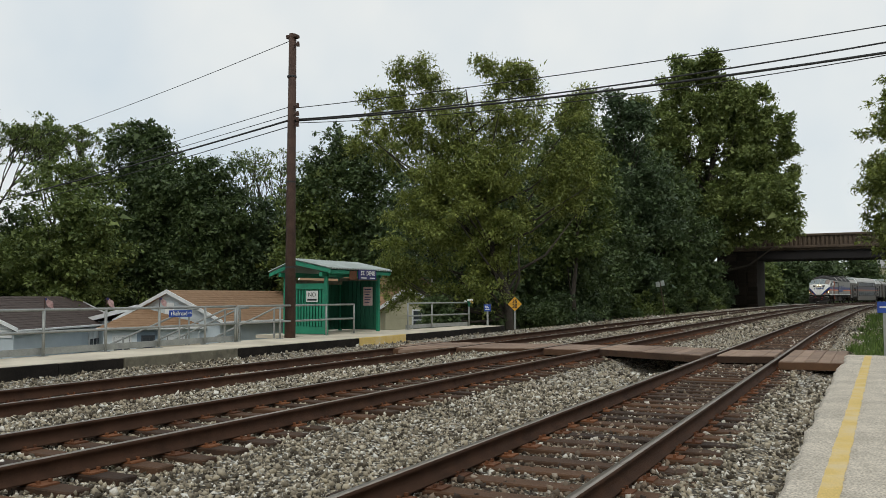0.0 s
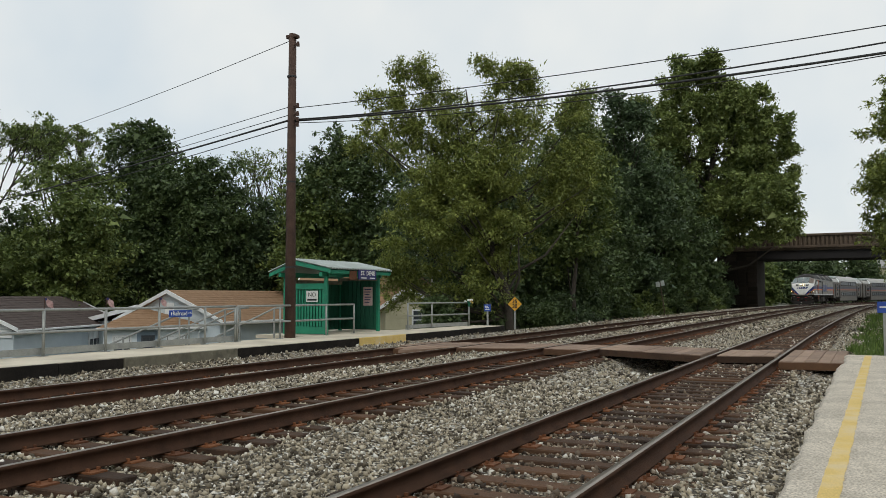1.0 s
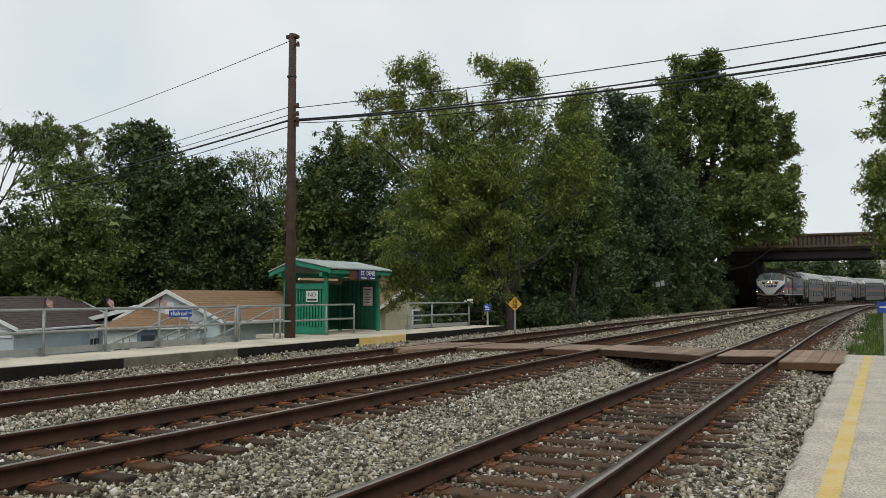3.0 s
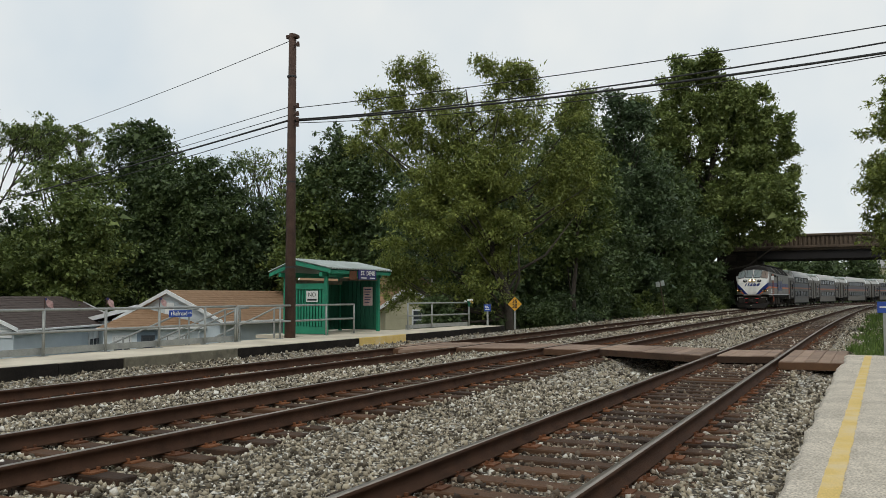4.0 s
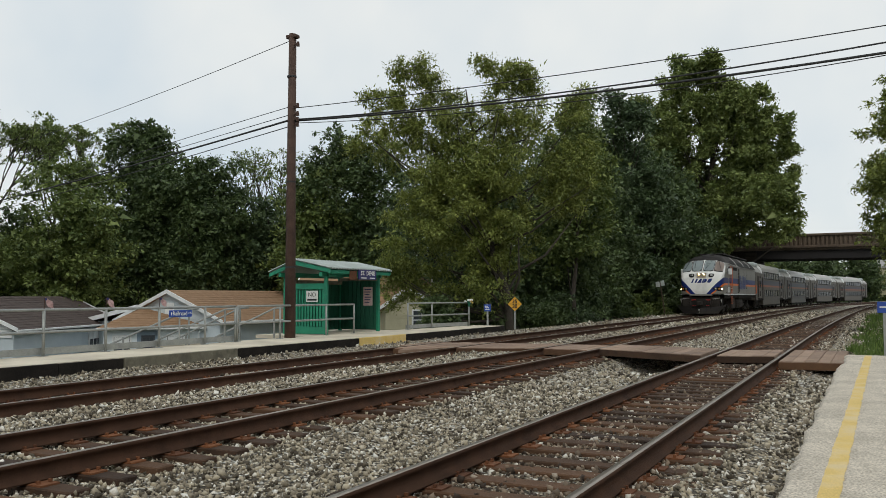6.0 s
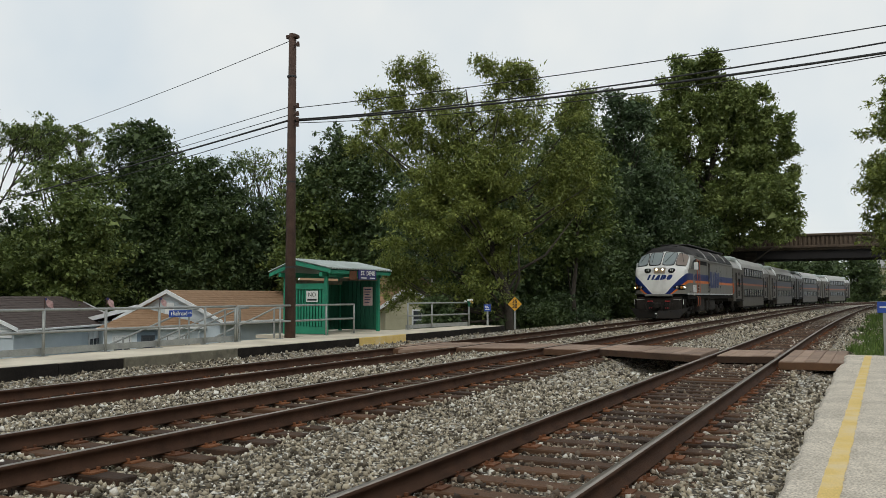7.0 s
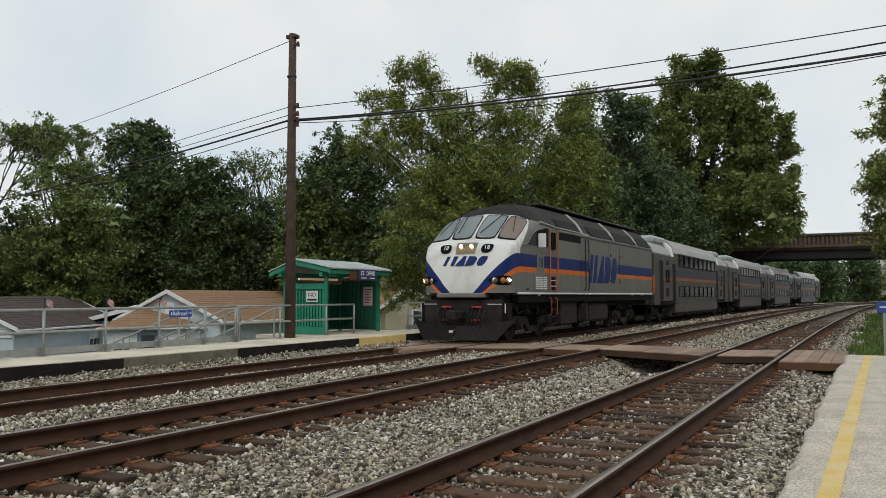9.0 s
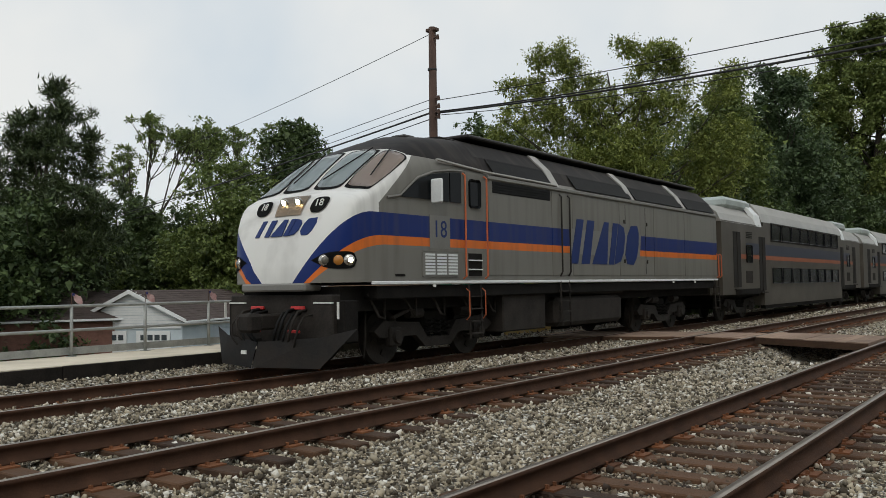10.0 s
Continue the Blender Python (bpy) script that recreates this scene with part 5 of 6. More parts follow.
def livery(name):
    """Painted steel: white front, silver-grey sides, blue and orange bands that sweep down to the nose, black roof."""
    m = bpy.data.materials.new(name)
    m.use_nodes = True
    n, l = m.node_tree.nodes, m.node_tree.links
    bsdf = n["Principled BSDF"]
    coord, sep = n.new("ShaderNodeTexCoord"), n.new("ShaderNodeSeparateXYZ")
    l.new(coord.outputs["Object"], sep.inputs[0])

    def calc(op, a, b=None, c=None):
        k = n.new("ShaderNodeMath")
        k.operation = op
        for i, v in enumerate((a, b, c)):
            if v is not None:
                if isinstance(v, (int, float)):
                    k.inputs[i].default_value = v
                else:
                    l.new(v, k.inputs[i])
        return k.outputs[0]

    x, y, z = sep.outputs[0], sep.outputs[1], sep.outputs[2]
    u = calc("MULTIPLY_ADD", y, 1.2, calc("ABSOLUTE", x))

    def edge(level, start):
        t = calc("SUBTRACT", 1.0, calc("MINIMUM", calc("MAXIMUM", calc("DIVIDE", calc("SUBTRACT", u, start), 2.1), 0.0), 1.0))
        return calc("SUBTRACT", level, calc("MULTIPLY", calc("POWER", t, 1.9), level - 1.5))

    above_blue = calc("GREATER_THAN", z, edge(2.71, 0.38))
    above_orange = calc("GREATER_THAN", z, edge(2.31, 0.66))
    above_grey = calc("GREATER_THAN", z, edge(2.15, 0.80))
    front = calc("LESS_THAN", y, calc("MAXIMUM", calc("MULTIPLY_ADD", z, 1.15, -2.35), 0.95))
    roof = calc("MULTIPLY", calc("GREATER_THAN", z, calc("MULTIPLY_ADD", calc("MINIMUM", y, 4.2), -0.045, 3.93)), calc("GREATER_THAN", y, 1.97))
    noise_n = n.new("ShaderNodeTexNoise")
    noise_n.inputs["Scale"].default_value, noise_n.inputs["Detail"].default_value = 1.4, 6
    streak = n.new("ShaderNodeMapping")
    streak.inputs["Scale"].default_value = (1, 3.2, 0.28)
    l.new(coord.outputs["Object"], streak.inputs["Vector"]), l.new(streak.outputs["Vector"], noise_n.inputs["Vector"])

    def mix(f, a, b):
        k = n.new("ShaderNodeMixRGB")
        for s, v in ((k.inputs["Fac"], f), (k.inputs["Color1"], a), (k.inputs["Color2"], b)):
            if isinstance(v, tuple):
                s.default_value = (*v, 1)
            elif isinstance(v, float):
                s.default_value = v
            else:
                l.new(v, s)
        return k.outputs["Color"]

    grey, white, blue, orange, black = (0.190, 0.183, 0.162), (0.72, 0.71, 0.68), (0.010, 0.026, 0.135), (0.68, 0.165, 0.03), (0.012, 0.010, 0.0095)
    top = mix(front, grey, white)
    c = mix(above_grey, grey, orange)
    c = mix(above_orange, c, blue)
    c = mix(above_blue, c, top)
    c = mix(roof, c, black)
    dirt = n.new("ShaderNodeValToRGB")
    dirt.color_ramp.elements[0].position, dirt.color_ramp.elements[1].position = 0.46, 0.78
    dirt.color_ramp.elements[0].color, dirt.color_ramp.elements[1].color = (0, 0, 0, 1), (0.40, 0.40, 0.40, 1)
    l.new(noise_n.outputs["Fac"], dirt.inputs["Fac"])
    c = mix(dirt.outputs["Color"], c, (0.085, 0.070, 0.058))
    l.new(c, bsdf.inputs["Base Color"])
    r_mix = n.new("ShaderNodeMapRange")
    l.new(roof, r_mix.inputs["Value"])
    r_mix.inputs["To Min"].default_value, r_mix.inputs["To Max"].default_value = 0.38, 0.55
    l.new(r_mix.outputs[0], bsdf.inputs["Roughness"])
    s_mix = n.new("ShaderNodeMapRange")
    l.new(roof, s_mix.inputs["Value"])
    s_mix.inputs["To Min"].default_value, s_mix.inputs["To Max"].default_value = 0.16, 0.10
    l.new(s_mix.outputs[0], bsdf.inputs["Specular IOR Level"])
    return m


LIVERY = livery("locomotive_livery")
LOCO_GREY = material("silver_grey_paint", (0.15, 0.146, 0.131), (0.21, 0.204, 0.185), 0.4, 1.2, fine=30, bump=0.03, stain=(0.16, 0.14, 0.12), stain_scale=1.5, stain_amount=0.35)
LOCO_ROOF = material("sooty_roof", (0.015, 0.013, 0.012), (0.036, 0.031, 0.029), 0.5, 1.5, fine=20, bump=0.05, spec=0.2)
LOCO_BLUE = material("livery_blue", (0.004, 0.020, 0.110), (0.006, 0.027, 0.145), 0.4, 2, bump=0, stain=(0.012, 0.026, 0.09), stain_scale=2, spec=0.25)
LOCO_ORANGE = material("livery_orange", (0.66, 0.17, 0.03), (0.76, 0.21, 0.04), 0.45, 2, bump=0)
UNDER = material("grimy_underframe", (0.006, 0.0055, 0.005), (0.018, 0.016, 0.014), 0.9, 3, 0.0, 0.3, 30, spec=0.15)
UNDER_LIGHT = material("dusty_underframe", (0.012, 0.0105, 0.009), (0.040, 0.033, 0.028), 0.8, 3, 0.0, 0.3, 30, spec=0.25)
# Side shade is put into this steel colour; the roof steel stays bright.
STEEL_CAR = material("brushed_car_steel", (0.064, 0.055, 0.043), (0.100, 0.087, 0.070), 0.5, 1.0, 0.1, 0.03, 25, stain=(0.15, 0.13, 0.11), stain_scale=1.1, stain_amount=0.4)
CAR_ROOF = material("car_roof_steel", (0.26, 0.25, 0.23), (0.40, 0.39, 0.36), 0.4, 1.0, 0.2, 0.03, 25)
CAR_BLUE = material("car_slate_band", (0.020, 0.024, 0.046), (0.032, 0.037, 0.064), 0.45, 1.5, bump=0)
CAR_ORANGE = material("car_rust_band", (0.28, 0.075, 0.03), (0.36, 0.105, 0.042), 0.5, 1.5, bump=0)
# Near-black colour carries the shade of the door recesses; the doors lie flat.
CAR_DARK = material("shaded_recess_dark", (0.010, 0.009, 0.008), (0.030, 0.026, 0.023), 0.7, 2, bump=0, spec=0.2)
HAND_RED = material("orange_red_grab_rail", (0.45, 0.10, 0.04), (0.60, 0.16, 0.06), 0.5, bump=0)
# Pale base colour paints the reflected sky into the windshield.
CAB_GLASS = dark_glass("sky_toned_windshield", (0.40, 0.46, 0.46), 0.05, 0.8)
TAN_GLASS = dark_glass("shaded_windshield_glass", (0.40, 0.315, 0.265), 0.10)
SIDE_GLASS = dark_glass("dark_train_glass", (0.007, 0.008, 0.009), 0.2, 0.10)
RUBBER = material("black_rubber", (0.008, 0.008, 0.008), (0.018, 0.018, 0.018), 0.7, bump=0, spec=0.15)
HEADLIGHT = glow("headlight_glow", (1.0, 0.74, 0.36), 32.0)
DITCH = glow("ditch_light_glow", (1.0, 0.62, 0.22), 30.0)
AMBER = dark_glass("amber_lens", (0.42, 0.17, 0.03), 0.2)
CHROME = material("worn_chrome_bezel", (0.38, 0.36, 0.33), (0.55, 0.53, 0.5), 0.25, 8, 0.9, 0.02)
PLOW = material("dusty_plow_steel", (0.013, 0.012, 0.011), (0.038, 0.034, 0.031), 0.7, 2.5, 0.0, 0.15, 30, stain=(0.045, 0.028, 0.018), stain_scale=2.5)
LENS_BOX = material("headlight_reflector", (0.28, 0.22, 0.16), (0.42, 0.34, 0.26), 0.3, 6, 0.4, 0.05)
LAMP_DARK = dark_glass("unlit_lamp_lens", (0.12, 0.11, 0.09), 0.15)

# ---------------------------------------------------------------- locomotive
NOSE_AT = (0.0, 0.10, 0.28, 0.50, 0.72, 1.3, 1.95, 2.9, 4.2)
NOSE = [[(0.80, 1.5), (0.80, 1.56), (0.79, 1.62), (0.76, 1.67), (0.66, 1.71), (0.38, 1.74), (0, 1.75)],
        [(1.10, 1.5), (1.10, 1.75), (1.09, 1.98), (1.06, 2.11), (0.96, 2.18), (0.52, 2.22), (0, 2.24)],
        [(1.36, 1.5), (1.36, 1.9), (1.36, 2.3), (1.33, 2.53), (1.22, 2.64), (0.66, 2.69), (0, 2.71)],
        [(1.47, 1.5), (1.47, 2.0), (1.47, 2.5), (1.44, 2.82), (1.33, 2.95), (0.72, 3.01), (0, 3.03)],
        [(1.52, 1.5), (1.52, 2.1), (1.52, 2.6), (1.50, 2.94), (1.39, 3.05), (0.76, 3.11), (0, 3.13)],
        [(1.55, 1.5), (1.55, 2.1), (1.55, 2.6), (1.53, 3.16), (1.41, 3.42), (0.80, 3.56), (0, 3.60)],
        [(1.55, 1.5), (1.55, 2.1), (1.55, 2.6), (1.54, 3.44), (1.38, 3.80), (0.84, 3.99), (0, 4.05)],
        [(1.55, 1.5), (1.55, 2.1), (1.55, 2.6), (1.55, 3.60), (1.34, 4.00), (0.90, 4.32), (0, 4.44)],
        [(1.55, 1.5), (1.55, 2.1), (1.55, 2.6), (1.55, 3.66), (1.30, 4.06), (0.92, 4.42), (0, 4.60)]]


def hermite(ts, vs, t):
    """A smooth curve through the values."""
    i = int(np.clip(np.searchsorted(ts, t) - 1, 0, len(ts) - 2))
    h = ts[i + 1] - ts[i]
    f = (t - ts[i]) / h

    def slope(k):
        if k in (0, len(ts) - 1):
            j = min(k, len(ts) - 2)
            return (vs[j + 1] - vs[j]) / (ts[j + 1] - ts[j])
        a, b = (vs[k] - vs[k - 1]) / (ts[k] - ts[k - 1]), (vs[k + 1] - vs[k]) / (ts[k + 1] - ts[k])
        return 0.0 if a * b <= 0 else 2 * a * b / (a + b)
    m0, m1 = slope(i) * h, slope(i + 1) * h
    return vs[i] * (2 * f ** 3 - 3 * f * f + 1) + m0 * (f ** 3 - 2 * f * f + f) + vs[i + 1] * (-2 * f ** 3 + 3 * f * f) + m1 * (f ** 3 - f * f)


def nose_point(y, p, side=1):
    """A point of the cab's skin: y back from the front, p along the half section (0 sill, 6 roof)."""
    xs = [hermite(NOSE_AT, [s[k][0] for s in NOSE], y) for k in range(7)]
    zs = [hermite(NOSE_AT, [s[k][1] for s in NOSE], y) for k in range(7)]
    ks = list(range(7))
    return Vector((side * hermite(ks, xs, p), y, hermite(ks, zs, p)))


def skin_patch(y0, y1, p0, p1, side, lift, n=7, round_off=0.0):
    """A slightly raised patch that follows the cab's skin."""
    bm = bmesh.new()
    grid = []
    for i in range(n + 1):
        row = []
        for j in range(n + 1):
            a, b = i / n * 2 - 1, j / n * 2 - 1
            if round_off:
                a, b = a * (1 - round_off * b * b * b * b), b * (1 - round_off * a * a * a * a)
            y, p = y0 + (y1 - y0) * (a + 1) / 2, p0 + (p1 - p0) * (b + 1) / 2
            v = nose_point(y, p, side)
            du, dv = nose_point(min(y + 0.01, 4.19), p, side) - v, nose_point(y, min(p + 0.02, 5.99), side) - v
            if dv.length < 1e-6:
                dv = v - nose_point(y, p - 0.02, side)
            nn = du.cross(dv).normalized()
            if nn.z < 0 and abs(nn.z) > 0.2 or nn.x * side < 0 and abs(nn.z) <= 0.2:
                nn = -nn
            row.append(bm.verts.new(v + nn * lift))
        grid.append(row)
    for u, v in zip(grid, grid[1:]):
        for j in range(n):
            bm.faces.new((u[j], u[j + 1], v[j + 1], v[j]))
    bmesh.ops.solidify(bm, geom=bm.faces[:], thickness=lift * 0.9)
    return bm


def skin_level(y, z):
    """How far up the half section the skin reaches the height z."""
    lo, hi = 0.0, 5.0
    for _ in range(24):
        mid = (lo + hi) / 2
        lo, hi = (mid, hi) if nose_point(y, mid).z < z else (lo, mid)
    return lo


def lamp_pod(side, y0, y1, z0, z1, lift, n=10):
    """A level rounded pod on the cab's corner."""
    bm = bmesh.new()
    rows = []
    for i in range(n + 1):
        a = i / n * 2 - 1
        w = math.sqrt(max(1 - abs(a) ** 3.5, 0.0)) * 0.97 + 0.03
        y = y0 + (y1 - y0) * (a + 1) / 2
        row = []
        for b in (-1, -0.5, 0, 0.5, 1):
            z = (z0 + z1) / 2 + (z1 - z0) / 2 * b * w
            v = nose_point(y, skin_level(y, z), side)
            row.append(bm.verts.new(v + Vector((side * 0.7, -0.7, 0)) * lift))
        rows.append(row)
    for u, v in zip(rows, rows[1:]):
        for k in range(4):
            bm.faces.new((u[k], u[k + 1], v[k + 1], v[k]))
    bmesh.ops.solidify(bm, geom=bm.faces[:], thickness=lift * 0.9)
    return bm


def slats(bm, x, y0, y1, z0, z1, n, deep=0.03, side=1):
    for k in range(n):
        z = z0 + (z1 - z0) * (k + 0.5) / n
        h = (z1 - z0) / n * 0.32
        box(bm, side * x, side * (x + deep), y0, y1, z - h, z + h)
    return bm


def wheelset(parent, y, r=0.50):
    w = new("wheelset")
    w.parent, w.matrix_basis = parent, pose(0, y, r)
    for s in (-1, 1):
        bm = bmesh.new()
        tube(bm, [(s * 0.68, 0, 0), (s * 0.80, 0, 0)], (r + 0.025, r), 24)
        tube(bm, [(s * 0.79, 0, 0), (s * 0.83, 0, 0)], (r * 0.35, r * 0.30), 12)
        for k in range(5):
            a = k * 2 * math.pi / 5
            box(bm, s * 0.80, s * 0.815, math.cos(a) * r * 0.6 - 0.05, math.cos(a) * r * 0.6 + 0.05, math.sin(a) * r * 0.6 - 0.05, math.sin(a) * r * 0.6 + 0.05)
        part("wheel", bm, UNDER_LIGHT, w, "grimy steel wheel")
    part("axle", tube(bmesh.new(), [(-0.7, 0, 0), (0.7, 0, 0)], 0.09, 10), UNDER, w)
    return w


def truck(parent, y, gap=1.35, heavy=True):
    """Side frames, springs and axle boxes of one truck. Returns the wheelsets."""
    for s in (-1, 1):
        bm = bmesh.new()
        x = s * 1.02
        prism(bm, [(y - gap - 0.55, 0.62), (y - gap - 0.3, 0.80), (y - 0.6, 0.74), (y - 0.35, 0.45), (y + 0.35, 0.45), (y + 0.6, 0.74), (y + gap + 0.3, 0.80), (y + gap + 0.55, 0.62), (y + gap + 0.4, 0.5), (y + 0.7, 0.5), (y + 0.4, 0.26), (y - 0.4, 0.26), (y - 0.7, 0.5), (y - gap - 0.4, 0.5)], "x", x - 0.07, x + 0.07)
        for a in (-gap, gap):
            box(bm, x - 0.02 * s, x + 0.14 * s, y + a - 0.17, y + a + 0.17, 0.33, 0.68, 0.03)
            tube(bm, [(x + 0.1 * s, y + a, 0.5), (x + 0.2 * s, y + a, 0.5)], (0.13, 0.11), 12)
        part("truck_frame", bm, UNDER_LIGHT, parent, "grimy cast truck frame")
        for a in (-0.28, 0.0, 0.28):
            bm = bmesh.new()
            pts = [(x + 0.04 * s + 0.075 * math.cos(t * 0.8), y + a + 0.075 * math.sin(t * 0.8), 0.46 + 0.011 * t) for t in range(30)]
            tube(bm, pts, 0.018, 4)
            part("spring", bm, UNDER, parent)
        if heavy:
            for a in (-0.8, 0.8):
                part("brake_cylinder", tube(bmesh.new(), [(x + 0.1 * s, y + a - 0.2, 0.92), (x + 0.1 * s, y + a + 0.2, 0.92)], 0.10, 10), UNDER_LIGHT, parent)
            part("damper", tube(bmesh.new(), [(x + 0.12 * s, y - gap - 0.1, 0.85), (x + 0.12 * s, y - 0.5, 1.12)], 0.04, 6), UNDER_LIGHT, parent)
            part("sand_pipe", tube(bmesh.new(), [(x, y - gap - 0.7, 1.2), (x, y - gap - 0.72, 0.5), (x - 0.15 * s, y - gap - 0.6, 0.15)], 0.025, 5), UNDER_LIGHT, parent)
    part("bolster", box(bmesh.new(), -1.0, 1.0, y - 0.35, y + 0.35, 0.5, 0.95, 0.03), UNDER, parent)
    return [wheelset(parent, y - gap), wheelset(parent, y + gap)]


def ladder(parent, side, y, z0, z1, width=0.42, mat=None):
    bm = bmesh.new()
    x = side * 1.56
    for a in (-width / 2, width / 2):
        tube(bm, [(x, y + a, z1), (x + 0.03 * side, y + a, z0)], 0.02, 5)
    n = max(2, round((z1 - z0) / 0.3))
    for k in range(n):
        z = z0 + 0.08 + (z1 - z0 - 0.1) * k / n
        box(bm, x - 0.06, x + 0.06, y - width / 2, y + width / 2, z, z + 0.025)
    part("ladder", bm, mat or UNDER_LIGHT, parent, "steel step ladder")


def grab_rail(parent, side, y, z0, z1):
    x = side * 1.55
    part("grab_rail", tube(bmesh.new(), [(x, y, z0), (x + 0.07 * side, y, z0 + 0.05), (x + 0.07 * side, y, z1 - 0.05), (x, y, z1)], 0.02, 6), HAND_RED, parent, "orange-red grab rail")


LOCO_LEN = 18.3


def build_loco():
    L = LOCO_LEN
    loco = thing("locomotive", "silver diesel locomotive with blue and orange bands and a black roof", "locomotive")
    # cab: skin lofted back from the front
    bm = bmesh.new()
    ys = [0, 0.02, 0.05, 0.085, 0.12, 0.17, 0.23, 0.3, 0.38, 0.46, 0.55, 0.66, 0.78, 0.9, 1.1, 1.3, 1.5, 1.75, 2.0, 2.3, 2.6, 2.9, 3.2, 3.5, 3.85, 4.2]
    ps = [0, 0.5, 1, 1.5, 2, 2.5, 2.8, 3, 3.25, 3.5, 3.75, 4, 4.25, 4.5, 4.75, 5, 5.5, 6]
    rows = []
    for y in ys:
        right = [nose_point(y, p) for p in ps]
        rows.append([bm.verts.new(v) for v in right] + [bm.verts.new((-v.x, v.y, v.z)) for v in right[-2::-1]])
    for u, v in zip(rows, rows[1:]):
        for k in range(len(u) - 1):
            bm.faces.new((u[k], u[k + 1], v[k + 1], v[k]))
    bm.faces.new(rows[0])
    part("cab", bm, LIVERY, loco, "white-fronted cab with a sloping windshield", smooth=True)
    # hood behind the cab, in riveted panels
    section = [(1.55, 1.5), (1.55, 3.66), (1.30, 4.06), (0.92, 4.42), (0.45, 4.58), (0, 4.6)]
    outline = section + [(-x, z) for x, z in section[-2::-1]]
    part("hood", prism(bmesh.new(), outline, "y", 4.2, L), LIVERY, loco, "silver-grey hood with blue and orange bands")
    # side panels stand a little proud, with gaps between
    for s in (-1, 1):
        for a, b in ((4.35, 6.95), (7.0, 7.95), (8.0, 10.6), (10.63, 12.9), (12.93, 15.3), (15.33, L - 0.1)):
            part("side_panel", box(bmesh.new(), s * 1.545, s * 1.562, a, b, 1.62, 3.55, 0.004), LIVERY, loco)
        part("panel_rail", box(bmesh.new(), s * 1.55, s * 1.60, 4.3, L - 0.05, 3.58, 3.66, 0.012), LOCO_GREY, loco)
        part("sill", box(bmesh.new(), s * 1.5, s * 1.572, 0.75, L, 1.455, 1.515, 0.012), WHITE, loco, "white-edged sill")
        part("underframe", box(bmesh.new(), s * 1.2, s * 1.5, 0.9, L, 1.2, 1.44, 0.02), UNDER, loco)
        # roof hatches: dark screens between silver ribs
        for a, b in ((4.6, 7.0), (8.2, 11.4), (11.7, 15.2), (15.6, L - 0.2)):
            bm = prism(bmesh.new(), [(s * 1.54, 3.70), (s * 1.32, 4.05), (s * 1.30, 4.07), (s * 1.58, 3.70)], "y", a, b)
            part("intake_screen", bm, RUBBER, loco, "black intake screen")
        for a in (7.3, 11.55, 15.4):
            bm = prism(bmesh.new(), [(s * 1.57, 3.68), (s * 1.33, 4.08), (s * 0.94, 4.45), (s * 0.90, 4.42), (s * 1.5, 3.66)], "y", a - 0.28, a + 0.05)
            part("roof_rib", bm, CAR_ROOF, loco, "bright silver roof rib")
        part("roof_edge", tube(bmesh.new(), [(s * 1.56, 2.6, 3.80), (s * 1.57, 4.2, 3.72), (s * 1.57, 7.2, 3.70)], 0.03, 6), CAR_ROOF, loco)
        # upper screens on the side, under the roof
        part("side_screen", slats(box(bmesh.new(), s * 1.555, s * 1.566, 4.5, 6.9, 3.32, 3.56), 1.566, 4.5, 6.9, 3.33, 3.55, 4, 0.012, s), RUBBER, loco, "black louvred screen")
        # cab side window, door, mirror
        bm = prism(bmesh.new(), [(1.50, 3.02), (2.95, 3.02), (2.95, 3.58), (2.5, 3.52), (2.0, 3.36)], "x", s * 1.545, s * 1.58)
        part("cab_window", bm, SIDE_GLASS, loco, "dark cab side window")
        part("cab_window", prism(bmesh.new(), [(3.0, 3.02), (3.36, 3.02), (3.36, 3.62), (3.0, 3.59)], "x", s * 1.548, s * 1.58), SIDE_GLASS, loco)
        d = part("cab_door", box(bmesh.new(), s * 1.55, s * 1.57, 3.50, 4.12, 1.58, 3.66, 0.008), LIVERY, loco, "cab door with a tall window")
        part("door_window", box(bmesh.new(), s * 1.57, s * 1.578, 3.62, 4.0, 2.95, 3.52, 0.05), SIDE_GLASS, d, "dark door window")
        part("door_step_recess", box(bmesh.new(), s * 1.568, s * 1.576, 3.58, 4.05, 1.60, 2.05), UNDER, d)
        for z in (1.72, 1.9):
            part("step", box(bmesh.new(), s * 1.57, s * 1.60, 3.58, 4.05, z, z + 0.025), WHITE, d)
        part("mirror", box(bmesh.new(), s * 1.60, s * 1.86, 2.34, 2.40, 2.95, 3.40, 0.02), WHITE, loco, "white mirror housing")
        # side grille
        g = part("side_grille", box(bmesh.new(), s * 1.55, s * 1.565, 2.12, 3.26, 1.58, 2.06, 0.02), LOCO_GREY, loco, "louvred grille panel")
        for a in (2.2, 2.56, 2.92):
            part("slat", slats(bmesh.new(), 1.565, a, a + 0.28, 1.62, 2.03, 7, 0.02, s), WHITE, g)
        for y in (3.44, 4.2):
            grab_rail(loco, s, y, 1.55, 3.62)
        ladder(loco, s, 3.8, 0.38, 1.45)
        for a in (3.52, 4.08):
            part("grab_rail", tube(bmesh.new(), [(s * 1.55, a, 0.75), (s * 1.63, a, 0.82), (s * 1.63, a, 1.30), (s * 1.55, a, 1.36)], 0.011, 6), HAND_RED, loco, "orange-red grab rail")
        part("edge_trim", tube(bmesh.new(), [(s * 1.562, 1.15, 2.98), (s * 1.562, 1.5, 3.04), (s * 1.562, 2.0, 3.40), (s * 1.562, 2.5, 3.56), (s * 1.562, 3.0, 3.63), (s * 1.562, 3.42, 3.66)], 0.022, 6), LOCO_GREY, loco)
